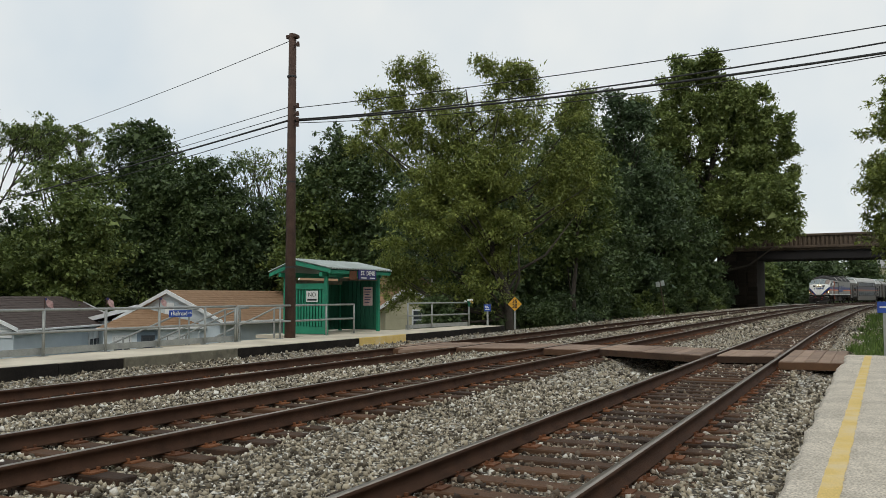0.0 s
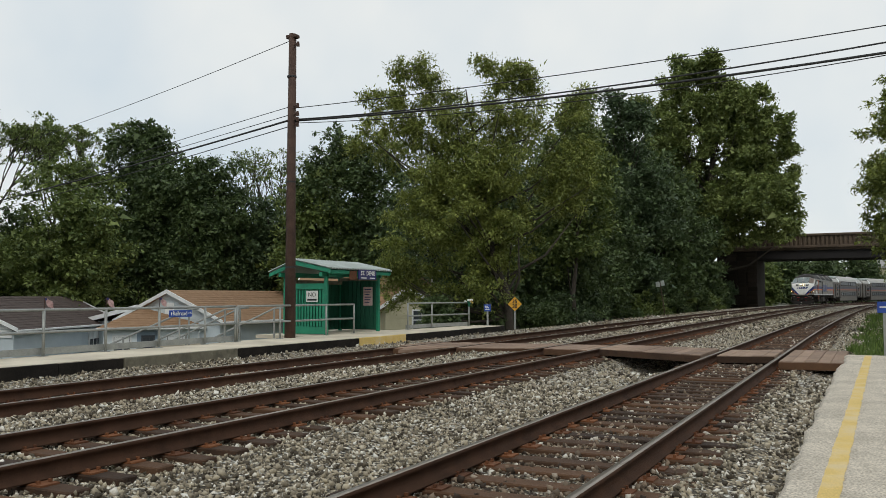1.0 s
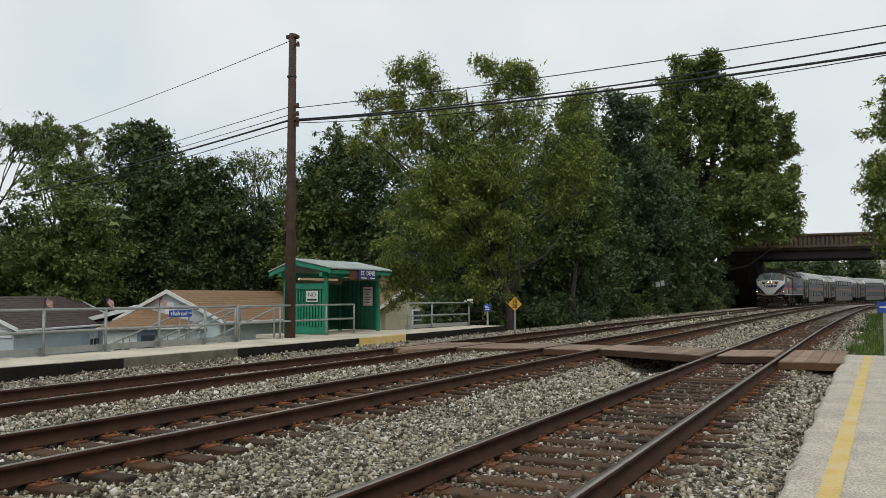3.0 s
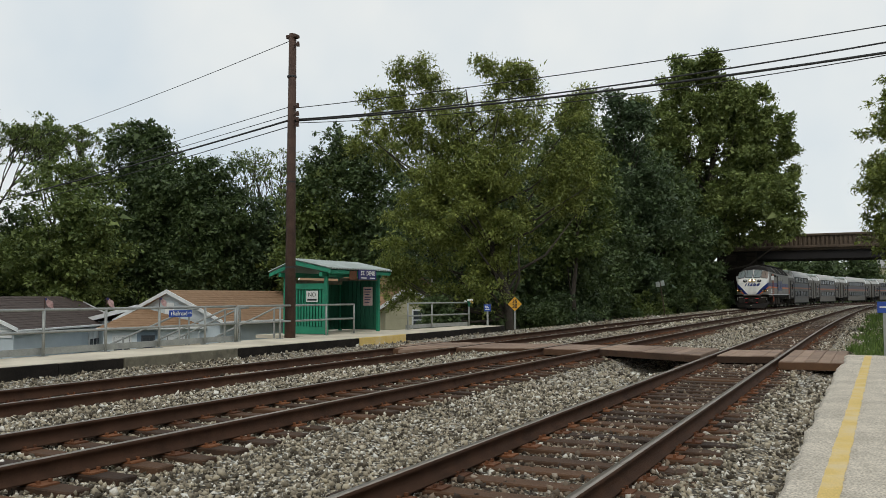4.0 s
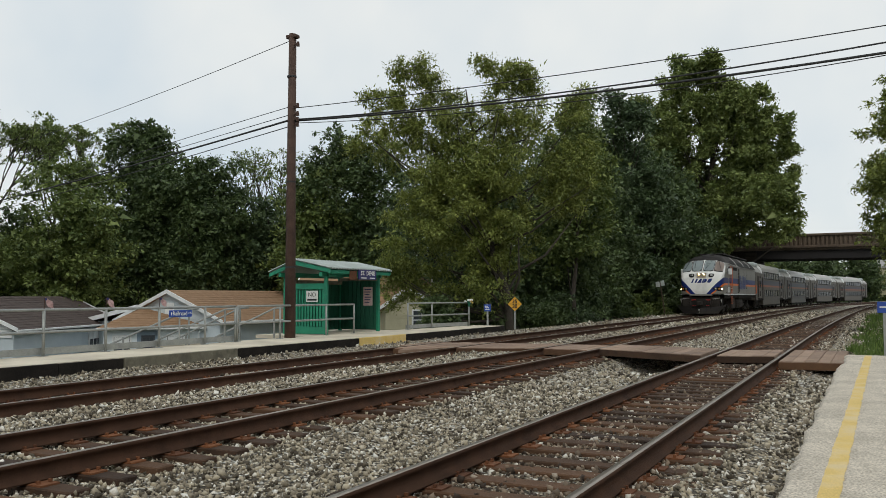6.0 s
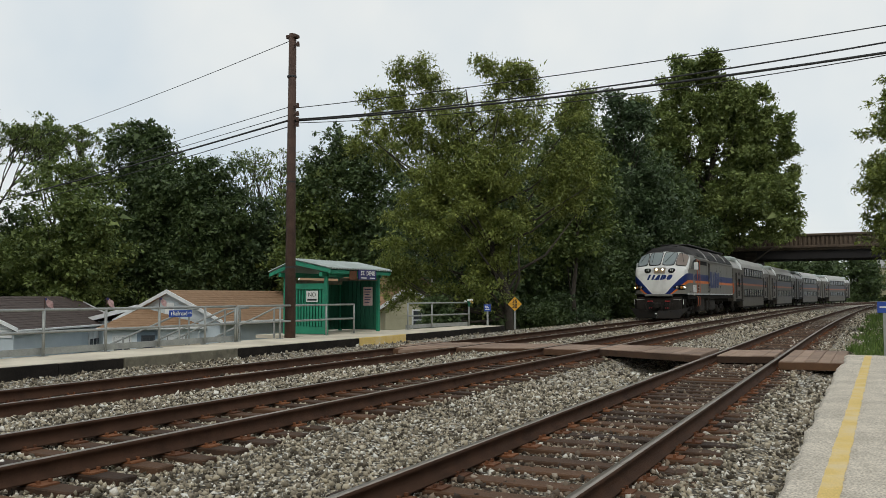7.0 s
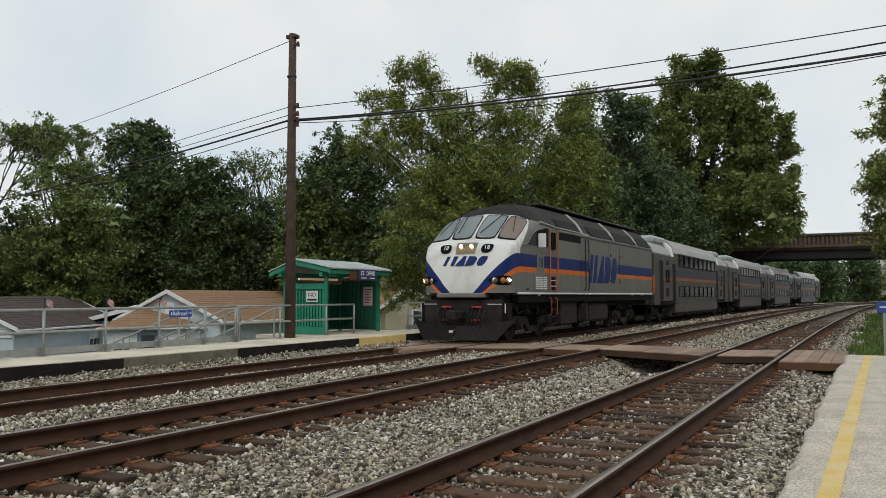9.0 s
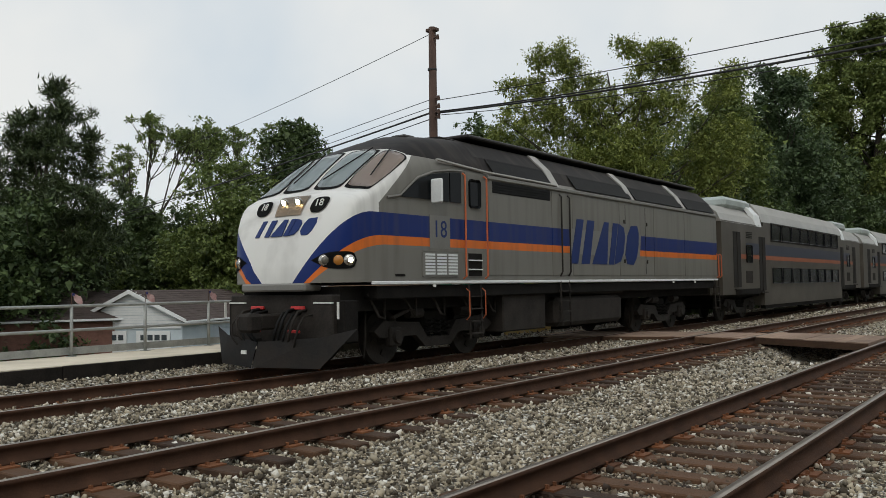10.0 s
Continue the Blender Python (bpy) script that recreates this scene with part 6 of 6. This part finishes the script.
        for a, z0, z1 in ((10.9, 1.75, 3.3), (12.4, 1.75, 3.3)):
            for b in (z0 + 0.25, z1 - 0.25):
                part("hinge", box(bmesh.new(), s * 1.562, s * 1.58, a - 0.04, a + 0.04, b - 0.05, b + 0.05, 0.01), UNDER_LIGHT, loco)
        part("door_seam", box(bmesh.new(), s * 1.5615, s * 1.5655, 10.98, 11.0, 3.0, 3.5), UNDER, loco)
        part("door_seam", box(bmesh.new(), s * 1.5615, s * 1.5655, 12.3, 12.32, 1.65, 3.5), UNDER, loco)
        part("builder_plate", box(bmesh.new(), s * 1.552, s * 1.558, 1.35, 1.62, 1.60, 1.64), UNDER, loco)
        ladder(loco, s, 7.55, 0.45, 1.5)
        for a in (7.35, 7.75):
            part("grab_rail", tube(bmesh.new(), [(s * 1.56, a, 1.6), (s * 1.62, a, 1.7), (s * 1.62, a, 3.45), (s * 1.56, a, 3.5)], 0.02, 6), UNDER_LIGHT, loco)
        ladder(loco, s, L - 0.15, 0.45, 1.5)
        for a in (L - 0.05, L + 0.22):
            grab_rail(loco, s, a, 1.55, 2.35)
        # company mark on the side: plain slanted shapes
        lean, lo, hi = 0.30, 1.90, 2.98
        for shape in (((7.84, 0), (8.22, 0), (8.26, 1), (7.90, 1)), ((8.40, 0), (8.84, 0), (8.84, 1), (8.46, 1)),
                      ((8.98, 0), (9.82, 0), (9.66, 1), (9.40, 1)), ((9.92, 0), (10.22, 0), (10.22, 1), (9.92, 1)), ((10.26, 0.0), (10.62, 0.08), (10.74, 0.3), (10.74, 0.7), (10.60, 0.92), (10.26, 1)),
                      ((11.05, 0.02), (11.45, 0.0), (11.62, 0.2), (11.66, 0.5), (11.60, 0.8), (11.45, 1.0), (11.05, 0.98), (10.88, 0.75), (10.86, 0.25))):
            bm = prism(bmesh.new(), [(a + lean * b, lo + (hi - lo) * b) for a, b in shape], "x", s * 1.564, s * 1.571)
            part("company_mark", bm, LOCO_BLUE, loco)
        bm = prism(bmesh.new(), [(7.9, 2.13), (11.9, 2.13), (12.0, 2.73), (7.9, 2.73)], "x", s * 1.5625, s * 1.5635)
        part("mark_ground", bm, LOCO_GREY, loco)
        part("number_panel", box(bmesh.new(), s * 1.552, s * 1.557, 2.36, 3.0, 2.12, 2.74), LOCO_GREY, loco)
        writing("running_number", "18", 0.46, LOCO_BLUE, loco, pose(s * 1.558, 2.68, 2.47, 90, 0, 90 * s), 0.003)
        # under the body
        part("fuel_tank", box(bmesh.new(), s * 0.2, s * 1.42, 7.4, 11.0, 0.42, 1.12, 0.10), UNDER_LIGHT, loco, "grimy fuel tank")
        part("equipment_box", box(bmesh.new(), s * 0.5, s * 1.40, 5.1, 6.9, 0.42, 1.25, 0.03), UNDER_LIGHT, loco, "grey equipment locker")
        part("air_tank", tube(bmesh.new(), [(s * 1.25, 8.0, 1.27), (s * 1.25, 11.2, 1.27)], 0.13, 12), UNDER_LIGHT, loco, smooth=True)
        for k in range(5):
            y = 0.9 + k * 0.9
            part("hose", tube(bmesh.new(), [(s * 1.3, y, 1.3), (s * 1.38, y + 0.2, 0.9 + 0.1 * (k % 2)), (s * 1.25, y + 0.5, 0.85), (s * 1.2, y + 0.55, 1.25)], 0.025, 5), UNDER_LIGHT, loco)
        for y in (2.4, 14.2, 16.0):
            part("marker_lamp", box(bmesh.new(), s * 1.58, s * 1.61, y, y + 0.06, 1.40, 1.46), SIGN_WHITE, loco)
    # roof equipment
    part("roof_top", box(bmesh.new(), -0.9, 0.9, 4.6, L - 0.1, 4.55, 4.64, 0.03), LOCO_ROOF, loco, "sooty black roof")
    for y in (12.6, 14.2):
        part("roof_fan", tube(bmesh.new(), [(0, y, 4.6), (0, y, 4.72)], 0.6, 18), LOCO_ROOF, loco)
    part("horn", box(bmesh.new(), 0.15, 0.55, 2.9, 3.3, 4.3, 4.45, 0.04), LOCO_ROOF, loco)
    for s in (-1, 1):
        bm = tube(bmesh.new(), [(s * 0.35, 2.45, 4.05), (s * 0.3, 2.5, 4.16), (s * 0.1, 2.5, 4.16), (s * 0.05, 2.45, 4.08)], 0.015, 5)
        part("roof_handle", bm, LOCO_ROOF, loco)
    # windshield: four panes in dark rubber frames
    for s in (-1, 1):
        for p0, p1, g in ((3.86, 4.95, TAN_GLASS if s > 0 else CAB_GLASS), (5.06, 5.93, CAB_GLASS)):
            fr = part("windshield_frame", skin_patch(0.79, 1.93, p0 - 0.05, p1 + 0.03, s, 0.008, 8, 0.10), RUBBER, loco, "black rubber windshield frame", smooth=True)
            part("windshield_pane", skin_patch(0.85, 1.88, p0, p1 - 0.01, s, 0.016, 8, 0.12), g, fr, "windshield pane with the sky reflection put into its colour" if g is CAB_GLASS else "windshield pane with a tan sunshade behind", smooth=True)
        a, b = nose_point(1.9, 5.3, s), nose_point(1.0, 5.75 if s > 0 else 5.3, s)
        part("wiper", tube(bmesh.new(), [a + Vector((0, -0.03, 0.05)), b + Vector((0, -0.04, 0.05))], 0.012, 5), RUBBER, loco)
        a, b = nose_point(1.9, 4.7, s), nose_point(1.1, 4.35, s)
        part("wiper", tube(bmesh.new(), [a + Vector((0, -0.03, 0.05)), b + Vector((0, -0.04, 0.05))], 0.012, 5), RUBBER, loco)
    # head lamps between the number boxes
    hb = part("headlight_housing", skin_patch(0.27, 0.52, 5.52, 6.0, 1, 0.02, 5, 0.0), LENS_BOX, loco, "grey headlight housing")
    part("headlight_housing", skin_patch(0.27, 0.52, 5.52, 6.0, -1, 0.02, 5, 0.0), LENS_BOX, loco)
    for s in (-1, 1):
        c = nose_point(0.39, 5.75, s) + Vector((0, -0.03, 0.03))
        bm = bmesh.new()
        bmesh.ops.create_uvsphere(bm, u_segments=16, v_segments=8, radius=0.115, matrix=Matrix.Translation(c + Vector((0, 0.015, -0.01))) @ pose(0, 0, 0, 30, 0, 0) @ Matrix.Diagonal((1, 0.25, 1, 1)))
        part("reflector", bm, CHROME, loco, "chrome headlight reflector", smooth=True)
        bm = bmesh.new()
        bmesh.ops.create_uvsphere(bm, u_segments=16, v_segments=8, radius=0.060, matrix=Matrix.Translation(c + Vector((0, -0.012, 0.008))) @ pose(0, 0, 0, 30, 0, 0) @ Matrix.Diagonal((1, 0.4, 1, 1)))
        part("headlight", bm, HEADLIGHT, loco, "lit round headlight", smooth=True)
        nb = part("number_box", skin_patch(0.29, 0.47, 4.72, 5.28, s, 0.02, 7, 0.22), RUBBER, loco, "black number box")
        c = nose_point(0.38, 5.0, s)
        writing("running_number", "18", 0.2, SIGN_WHITE, loco, Matrix.Translation(c + Vector((0, -0.025, 0.022))) @ pose(0, 0, 0, 62, 0, 7 * s), 0.004)
        # lamp pods low at the corners
        pod = part("lamp_pod", lamp_pod(s, 0.035, 0.46, 1.73, 2.02, 0.014), RUBBER, loco, "black lamp pod")
        for y, p, mat, r, lab in ((0.33, 1.875, CHROME, 0.105, "chrome lamp bezel"), (0.345, 1.875, DITCH, 0.062, "lit ditch light"), (0.205, 1.875, AMBER, 0.09, "amber lamp lens"), (0.085, 1.875, CHROME, 0.10, "chrome lamp bezel"), (0.09, 1.875, LAMP_DARK, 0.068, "unlit lamp lens")):
            v = nose_point(y, skin_level(y, p), s)
            out = 0.02 if r < 0.07 else 0.0
            bm = bmesh.new()
            bmesh.ops.create_uvsphere(bm, u_segments=16, v_segments=8, radius=r, matrix=Matrix.Translation(v + Vector((s * out, -out, 0))) @ pose(0, 0, 0, 0, 0, 45 * s) @ Matrix.Diagonal((1, 0.5, 1, 1)))
            part("ditch_light", bm, mat, loco, lab, smooth=True)
    # company mark on the front: plain slanted shapes that lie on the sloping nose
    v0, v1 = nose_point(0.125, 6), nose_point(0.235, 6)
    for shape in (((-0.66, 0), (-0.55, 0), (-0.55, 1), (-0.66, 1)), ((-0.40, 0), (-0.28, 0), (-0.28, 1), (-0.42, 1)), ((-0.24, 0), (0.06, 0), (0.0, 1), (-0.10, 1)),
                  ((0.09, 0), (0.20, 0), (0.20, 1), (0.09, 1)), ((0.215, 0), (0.34, 0.08), (0.39, 0.3), (0.39, 0.7), (0.33, 0.92), (0.215, 1)), ((0.52, 0), (0.66, 0), (0.72, 0.24), (0.73, 0.7), (0.68, 1), (0.50, 0.97), (0.45, 0.7), (0.45, 0.25))):
        bm = bmesh.new()
        q = []
        for x, f in shape:
            w = x + 0.12 * f - 0.04
            q.append(Vector((w, v0.y + (v1.y - v0.y) * f - 0.014 + 0.055 * w * w, v0.z + (v1.z - v0.z) * f)))
        lo, hi = [bm.verts.new(c) for c in q], [bm.verts.new(c + Vector((0, -0.012, 0.006))) for c in q]
        bm.faces.new(lo), bm.faces.new(hi)
        for i in range(len(q)):
            bm.faces.new((lo[i], lo[(i + 1) % len(q)], hi[(i + 1) % len(q)], hi[i]))
        part("company_mark", bm, LOCO_BLUE, loco)
    # front end: anticlimber, pilot, coupler, hoses
    part("anticlimber", box(bmesh.new(), -0.80, 0.80, -0.12, 0.3, 1.36, 1.50, 0.03), LOCO_GREY, loco, "grey anticlimber beam")
    part("end_plate", box(bmesh.new(), -1.28, 1.28, 0.05, 0.25, 0.45, 1.30, 0.02), UNDER_LIGHT, loco)
    for s in (-1, 1):
        bm = bmesh.new()
        v = [bm.verts.new(c) for c in ((s * 0.012, -0.58, 0.10), (s * 1.22, -0.20, 0.10), (s * 1.74, 0.14, 0.74), (s * 1.15, -0.12, 0.60), (s * 0.012, -0.44, 0.52))]
        bm.faces.new((v[0], v[1], v[3], v[4])), bm.faces.new((v[1], v[2], v[3]))
        bmesh.ops.solidify(bm, geom=bm.faces[:], thickness=0.04)
        part("snow_plow", bm, PLOW, loco, "dusty black snow plow blade")
        part("end_step", box(bmesh.new(), s * 1.12, s * 1.45, 0.15, 0.5, 0.5, 1.2, 0.02), UNDER, loco)
        part("white_stripe", box(bmesh.new(), s * 0.85, s * 1.30, 0.03, 0.05, 1.155, 1.175), SIGN_WHITE, loco)
        part("white_stripe", box(bmesh.new(), s * 1.40, s * 1.42, 0.02, 0.06, 0.9, 1.18), SIGN_WHITE, loco)
        for x, zz, r in ((0.30, 1.02, 0.024), (0.42, 1.06, 0.028), (0.52, 0.98, 0.022), (0.66, 1.04, 0.026), (0.80, 0.96, 0.02)):
            pts = [(s * x, 0.05, zz), (s * (x + 0.02), -0.16, zz - 0.02), (s * (x + 0.04), -0.30, zz - 0.18), (s * (x - 0.02), -0.33, zz - 0.40), (s * (x - 0.12), -0.26, zz - 0.55), (s * (x - 0.2), -0.16, zz - 0.52)]
            part("hose", tube(bmesh.new(), pts, r, 6), RUBBER if x < 0.6 else UNDER_LIGHT, loco, smooth=True)
            part("hose_end", tube(bmesh.new(), [pts[-2], pts[-1]], r * 1.6, 6), CHROME if x == 0.52 else UNDER_LIGHT, loco)
        part("red_handle", box(bmesh.new(), s * 0.35, s * 0.66, -0.02, 0.04, 1.05, 1.11, 0.01), RED, loco, "red cut lever")
        part("red_handle", box(bmesh.new(), s * 0.36, s * 0.62, -0.10, -0.04, 0.66, 0.71, 0.01), RED, loco)
    cp = box(bmesh.new(), -0.12, 0.12, -0.45, 0.1, 0.72, 0.98, 0.03)
    box(cp, -0.2, 0.12, -0.72, -0.42, 0.68, 1.0, 0.05)
    part("coupler", cp, UNDER_LIGHT, loco, "steel coupler")
    part("tag", box(bmesh.new(), -0.06, 0.06, -0.75, -0.73, 0.34, 0.40), SIGN_WHITE, loco)
    part("rear_wall", box(bmesh.new(), -1.4, 1.4, L, L + 0.1, 1.2, 3.6, 0.02), LOCO_GREY, loco)
    part("frame", box(bmesh.new(), -1.2, 1.2, 0.3, L, 1.0, 1.44), UNDER, loco)
    wheels = truck(loco, 3.2) + truck(loco, 14.6)
    return loco, wheels


# ---------------------------------------------------------------- double-deck cars
CAR_LEN, CAR_GAP = 24.3, 0.55


def build_car():
    L = CAR_LEN
    car = thing("passenger_car", "double-deck silver passenger car with slate and orange bands", "passenger car", group="passenger cars")

    def shell(z_top, w, low=1.05):
        half = [(w, low), (w, z_top - 0.95), (w - 0.10, z_top - 0.62), (w - 0.42, z_top - 0.22), (w - 0.9, z_top - 0.03), (0, z_top)]
        return half + [(-x, z) for x, z in half[-2::-1]]

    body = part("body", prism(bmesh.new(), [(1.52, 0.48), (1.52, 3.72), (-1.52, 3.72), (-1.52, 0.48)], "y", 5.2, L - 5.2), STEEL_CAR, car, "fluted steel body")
    for a, b in ((0.25, 5.2), (L - 5.2, L - 0.25)):
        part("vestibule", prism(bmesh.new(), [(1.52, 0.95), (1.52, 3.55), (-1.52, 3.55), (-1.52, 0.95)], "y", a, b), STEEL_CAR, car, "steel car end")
    roof = [(1.525, 3.70), (1.42, 4.05), (1.1, 4.42), (0.6, 4.60), (0, 4.65), (-0.6, 4.60), (-1.1, 4.42), (-1.42, 4.05), (-1.525, 3.70)]
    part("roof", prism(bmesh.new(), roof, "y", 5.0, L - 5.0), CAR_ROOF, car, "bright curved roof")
    low = [(1.525, 3.50), (1.40, 3.80), (1.05, 4.12), (0, 4.25), (-1.05, 4.12), (-1.40, 3.80), (-1.525, 3.50)]
    for a, b in ((0.2, 5.0), (L - 5.0, L - 0.2)):
        part("end_roof", prism(bmesh.new(), low, "y", a, b), CAR_ROOF, car, "lower bright end roof")
    for a, b in ((1.9, 4.9), (L - 4.9, L - 1.9)):
        part("roof_unit", box(bmesh.new(), -1.15, 1.15, a, b, 4.1, 4.52, 0.12), TIN, car, "roof equipment box")
    for a, f in ((5.0, -1), (L - 5.0, 1)):
        for s in (-1, 1):
            bm = prism(bmesh.new(), [(s * 1.53, 3.5), (s * 1.43, 3.95), (s * 1.12, 4.3), (s * 1.05, 4.25)], "y", a + f * 0.75, a)
            part("roof_step", bm, WHITE, car, "white sloping roof fairing")
    for s in (-1, 1):
        part("slate_band", box(bmesh.new(), s * 1.515, s * 1.527, 3.0, L - 3.0, 2.42, 2.84), CAR_BLUE, car, "slate blue band")
        part("orange_band", box(bmesh.new(), s * 1.515, s * 1.529, 2.2, L - 2.2, 2.24, 2.40), CAR_ORANGE, car, "faded orange band")
        for z in (1.0, 1.12, 1.24, 2.05, 2.14, 2.92):
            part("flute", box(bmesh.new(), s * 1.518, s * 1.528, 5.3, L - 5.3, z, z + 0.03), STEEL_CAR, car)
        n = 8
        y0, y1 = 6.3, L - 5.9
        for row, (z0, z1) in enumerate(((3.04, 3.68), (1.31, 1.94))):
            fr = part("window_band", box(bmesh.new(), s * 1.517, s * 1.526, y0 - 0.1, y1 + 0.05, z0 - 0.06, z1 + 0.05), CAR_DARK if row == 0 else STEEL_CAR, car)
            pane = mesh_of("window_pane", box(bmesh.new(), s * 1.525, s * 1.535, 0, (y1 - y0) / n - 0.16, z0, z1, 0.04), SIDE_GLASS)
            for k in range(n):
                part("window_pane", pane, None, fr, m=pose(0, y0 + (y1 - y0) * k / n, 0))
            for k in range(n):
                y = y0 + (y1 - y0) * (k + 1) / n - 0.08
                part("mullion", box(bmesh.new(), s * 1.524, s * 1.540, y - 0.045, y + 0.045, z0 - 0.02, z1 + 0.02), STEEL_CAR, fr)
        for y, z0, z1 in ((1.9, 1.2, 3.2), (5.0, 1.05, 3.12), (L - 5.0, 1.05, 3.12), (L - 1.9, 1.2, 3.2)):
            d = part("door", box(bmesh.new(), s * 1.50, s * 1.532, y - 0.42, y + 0.42, z0, z1, 0.01), CAR_DARK, car, "flat door coloured dark for the shade of a recess")
            part("door_frame", box(bmesh.new(), s * 1.53, s * 1.55, y - 0.03, y + 0.03, z0, z1), UNDER_LIGHT, d)
            part("step", box(bmesh.new(), s * 1.45, s * 1.60, y - 0.4, y + 0.4, z0 - 0.09, z0 - 0.05), UNDER_LIGHT, d)
        for y in (3.4, L - 3.4):
            part("end_window", box(bmesh.new(), s * 1.517, s * 1.53, y - 0.45, y + 0.25, 2.1, 2.75, 0.05), SIDE_GLASS, car)
            part("vent", slats(bmesh.new(), 1.52, y - 0.4, y + 0.3, 3.0, 3.25, 4, 0.015, s), UNDER_LIGHT, car)
            part("hatch", box(bmesh.new(), s * 1.517, s * 1.526, y - 0.5, y + 0.3, 1.35, 1.8, 0.01), UNDER_LIGHT, car)
            part("wheel_recess", box(bmesh.new(), s * 1.40, s * 1.524, y - 1.75, y + 1.75, 0.94, 1.14), UNDER, car)
        part("skirt", box(bmesh.new(), s * 1.3, s * 1.48, 5.4, L - 5.4, 0.34, 0.48), UNDER, car)
    for y in (0.0, L):
        f = 1 if y else -1
        part("end_wall", box(bmesh.new(), -1.2, 1.2, y - f * 0.25, y - f * 0.02, 0.95, 3.7, 0.05), STEEL_CAR, car)
        part("diaphragm", box(bmesh.new(), -0.55, 0.55, y - f * 0.05, y + f * 0.26, 1.1, 3.3, 0.03), RUBBER, car, "black rubber diaphragm")
        part("coupler", box(bmesh.new(), -0.12, 0.12, y - f * 0.3, y + f * 0.27, 0.75, 0.98, 0.02), UNDER, car)
        for s in (-1, 1):
            for z in (1.5, 1.8, 2.1):
                part("jumper_cable", tube(bmesh.new(), [(s * 0.9, y - f * 0.05, z), (s * 0.95, y + f * 0.12, z - 0.15), (s * 0.9, y + f * 0.2, z + 0.05)], 0.025, 5), HAND_RED if z < 2 else UNDER_LIGHT, car)
    part("floor_frame", box(bmesh.new(), -1.3, 1.3, 0.3, L - 0.3, 0.85, 1.05), UNDER, car)
    for y in (3.4, L - 3.4):
        truck(car, y, 1.28, False)
    return car


# ---------------------------------------------------------------- motion of the train
def train_at(t):
    """How far along the line the front of the locomotive stands."""
    return 0.0883 * t * t - 14.753 * t + 148.85


def vehicle_pose(s, length, inset):
    """A vehicle whose front is s along the line, borne by its two trucks."""
    a, b = on_line(s + inset), on_line(s + length - inset)
    d = (b - a).normalized()
    p = a - d * inset
    return Matrix.Translation(p) @ pose(0, 0, 0, 0, 0, math.degrees(math.atan2(-d.x, d.y)))


def motions():
    times = [k * 0.25 for k in range(41)]
    walk(LOCO, [(t, vehicle_pose(train_at(t), LOCO_LEN, 3.2)) for t in times])
    for k, c in enumerate(CARS):
        off = LOCO_LEN + 0.35 + k * (CAR_LEN + CAR_GAP)
        walk(c, [(t, vehicle_pose(train_at(t) + off, CAR_LEN, 3.4)) for t in times])
    # wheels turn as far as the train runs
    fine = [k / 20 for k in range(201)]
    for ob in WHEELS:
        y, r = ob.matrix_basis.translation.y, 0.5
        walk(ob, [(t, pose(0, y, r, math.degrees((train_at(0) - train_at(t)) / r) % 360)) for t in fine])
# ---------------------------------------------------------------- build
build_ground()
build_bed()
build_near_platform()
build_far_platform()
build_bridge()
build_houses()
LOCO, WHEELS = build_loco()
LOCO.matrix_basis = vehicle_pose(train_at(0), LOCO_LEN, 3.2)
first = build_car()
CARS = [first] + [copy_thing(first, Matrix.Identity(4)) for _ in range(3)]
for k, c in enumerate(CARS):
    c.matrix_basis = vehicle_pose(train_at(0) + LOCO_LEN + 0.35 + k * (CAR_LEN + CAR_GAP), CAR_LEN, 3.4)
    WHEELS += [o for o in c.children if o.name.startswith("wheelset")]
build_shelter()
build_pole()
build_furniture()
build_trees()
build_weeds()
build_debris()
for key, label, ties in (("near", "near railway track with rusty tie plates and dark ties", (-2, 150, 48)), ("middle", "middle railway track with brown rails half sunk in ballast", (-6, 120, 40)), ("far", "far railway track beside the platform", (-2, 60, 30))):
    build_track(key, label, ties)
build_crossing()
scatter_stones("gravel", 58000, 2.5, 15.0, -1.6, 10.8, 0.026, 0.045, 1, "loose grey and white ballast stones", skip=(7.3, 9.5))
scatter_stones("gravel", 15000, 2.5, 19.0, 7.25, 9.55, 0.028, 0.050, 3, "rust-stained stones between the ties of the near track", STONE_RUST)
scatter_stones("gravel", 31000, 13.0, 42.0, -1.7, 11.0, 0.032, 0.056, 2, "loose grey ballast stones farther along the tracks", skip=(7.3, 9.5))
scatter_stones("gravel", 9000, 19.0, 60.0, 7.6, 9.9, 0.040, 0.070, 5, "rust-stained stones between the ties farther along the near track", STONE_RUST)
scatter_stones("gravel", 15000, 40.0, 95.0, -1.8, 12.4, 0.060, 0.100, 4, "pale ballast stones far along the tracks", skip=(7.8, 9.8))
motions()
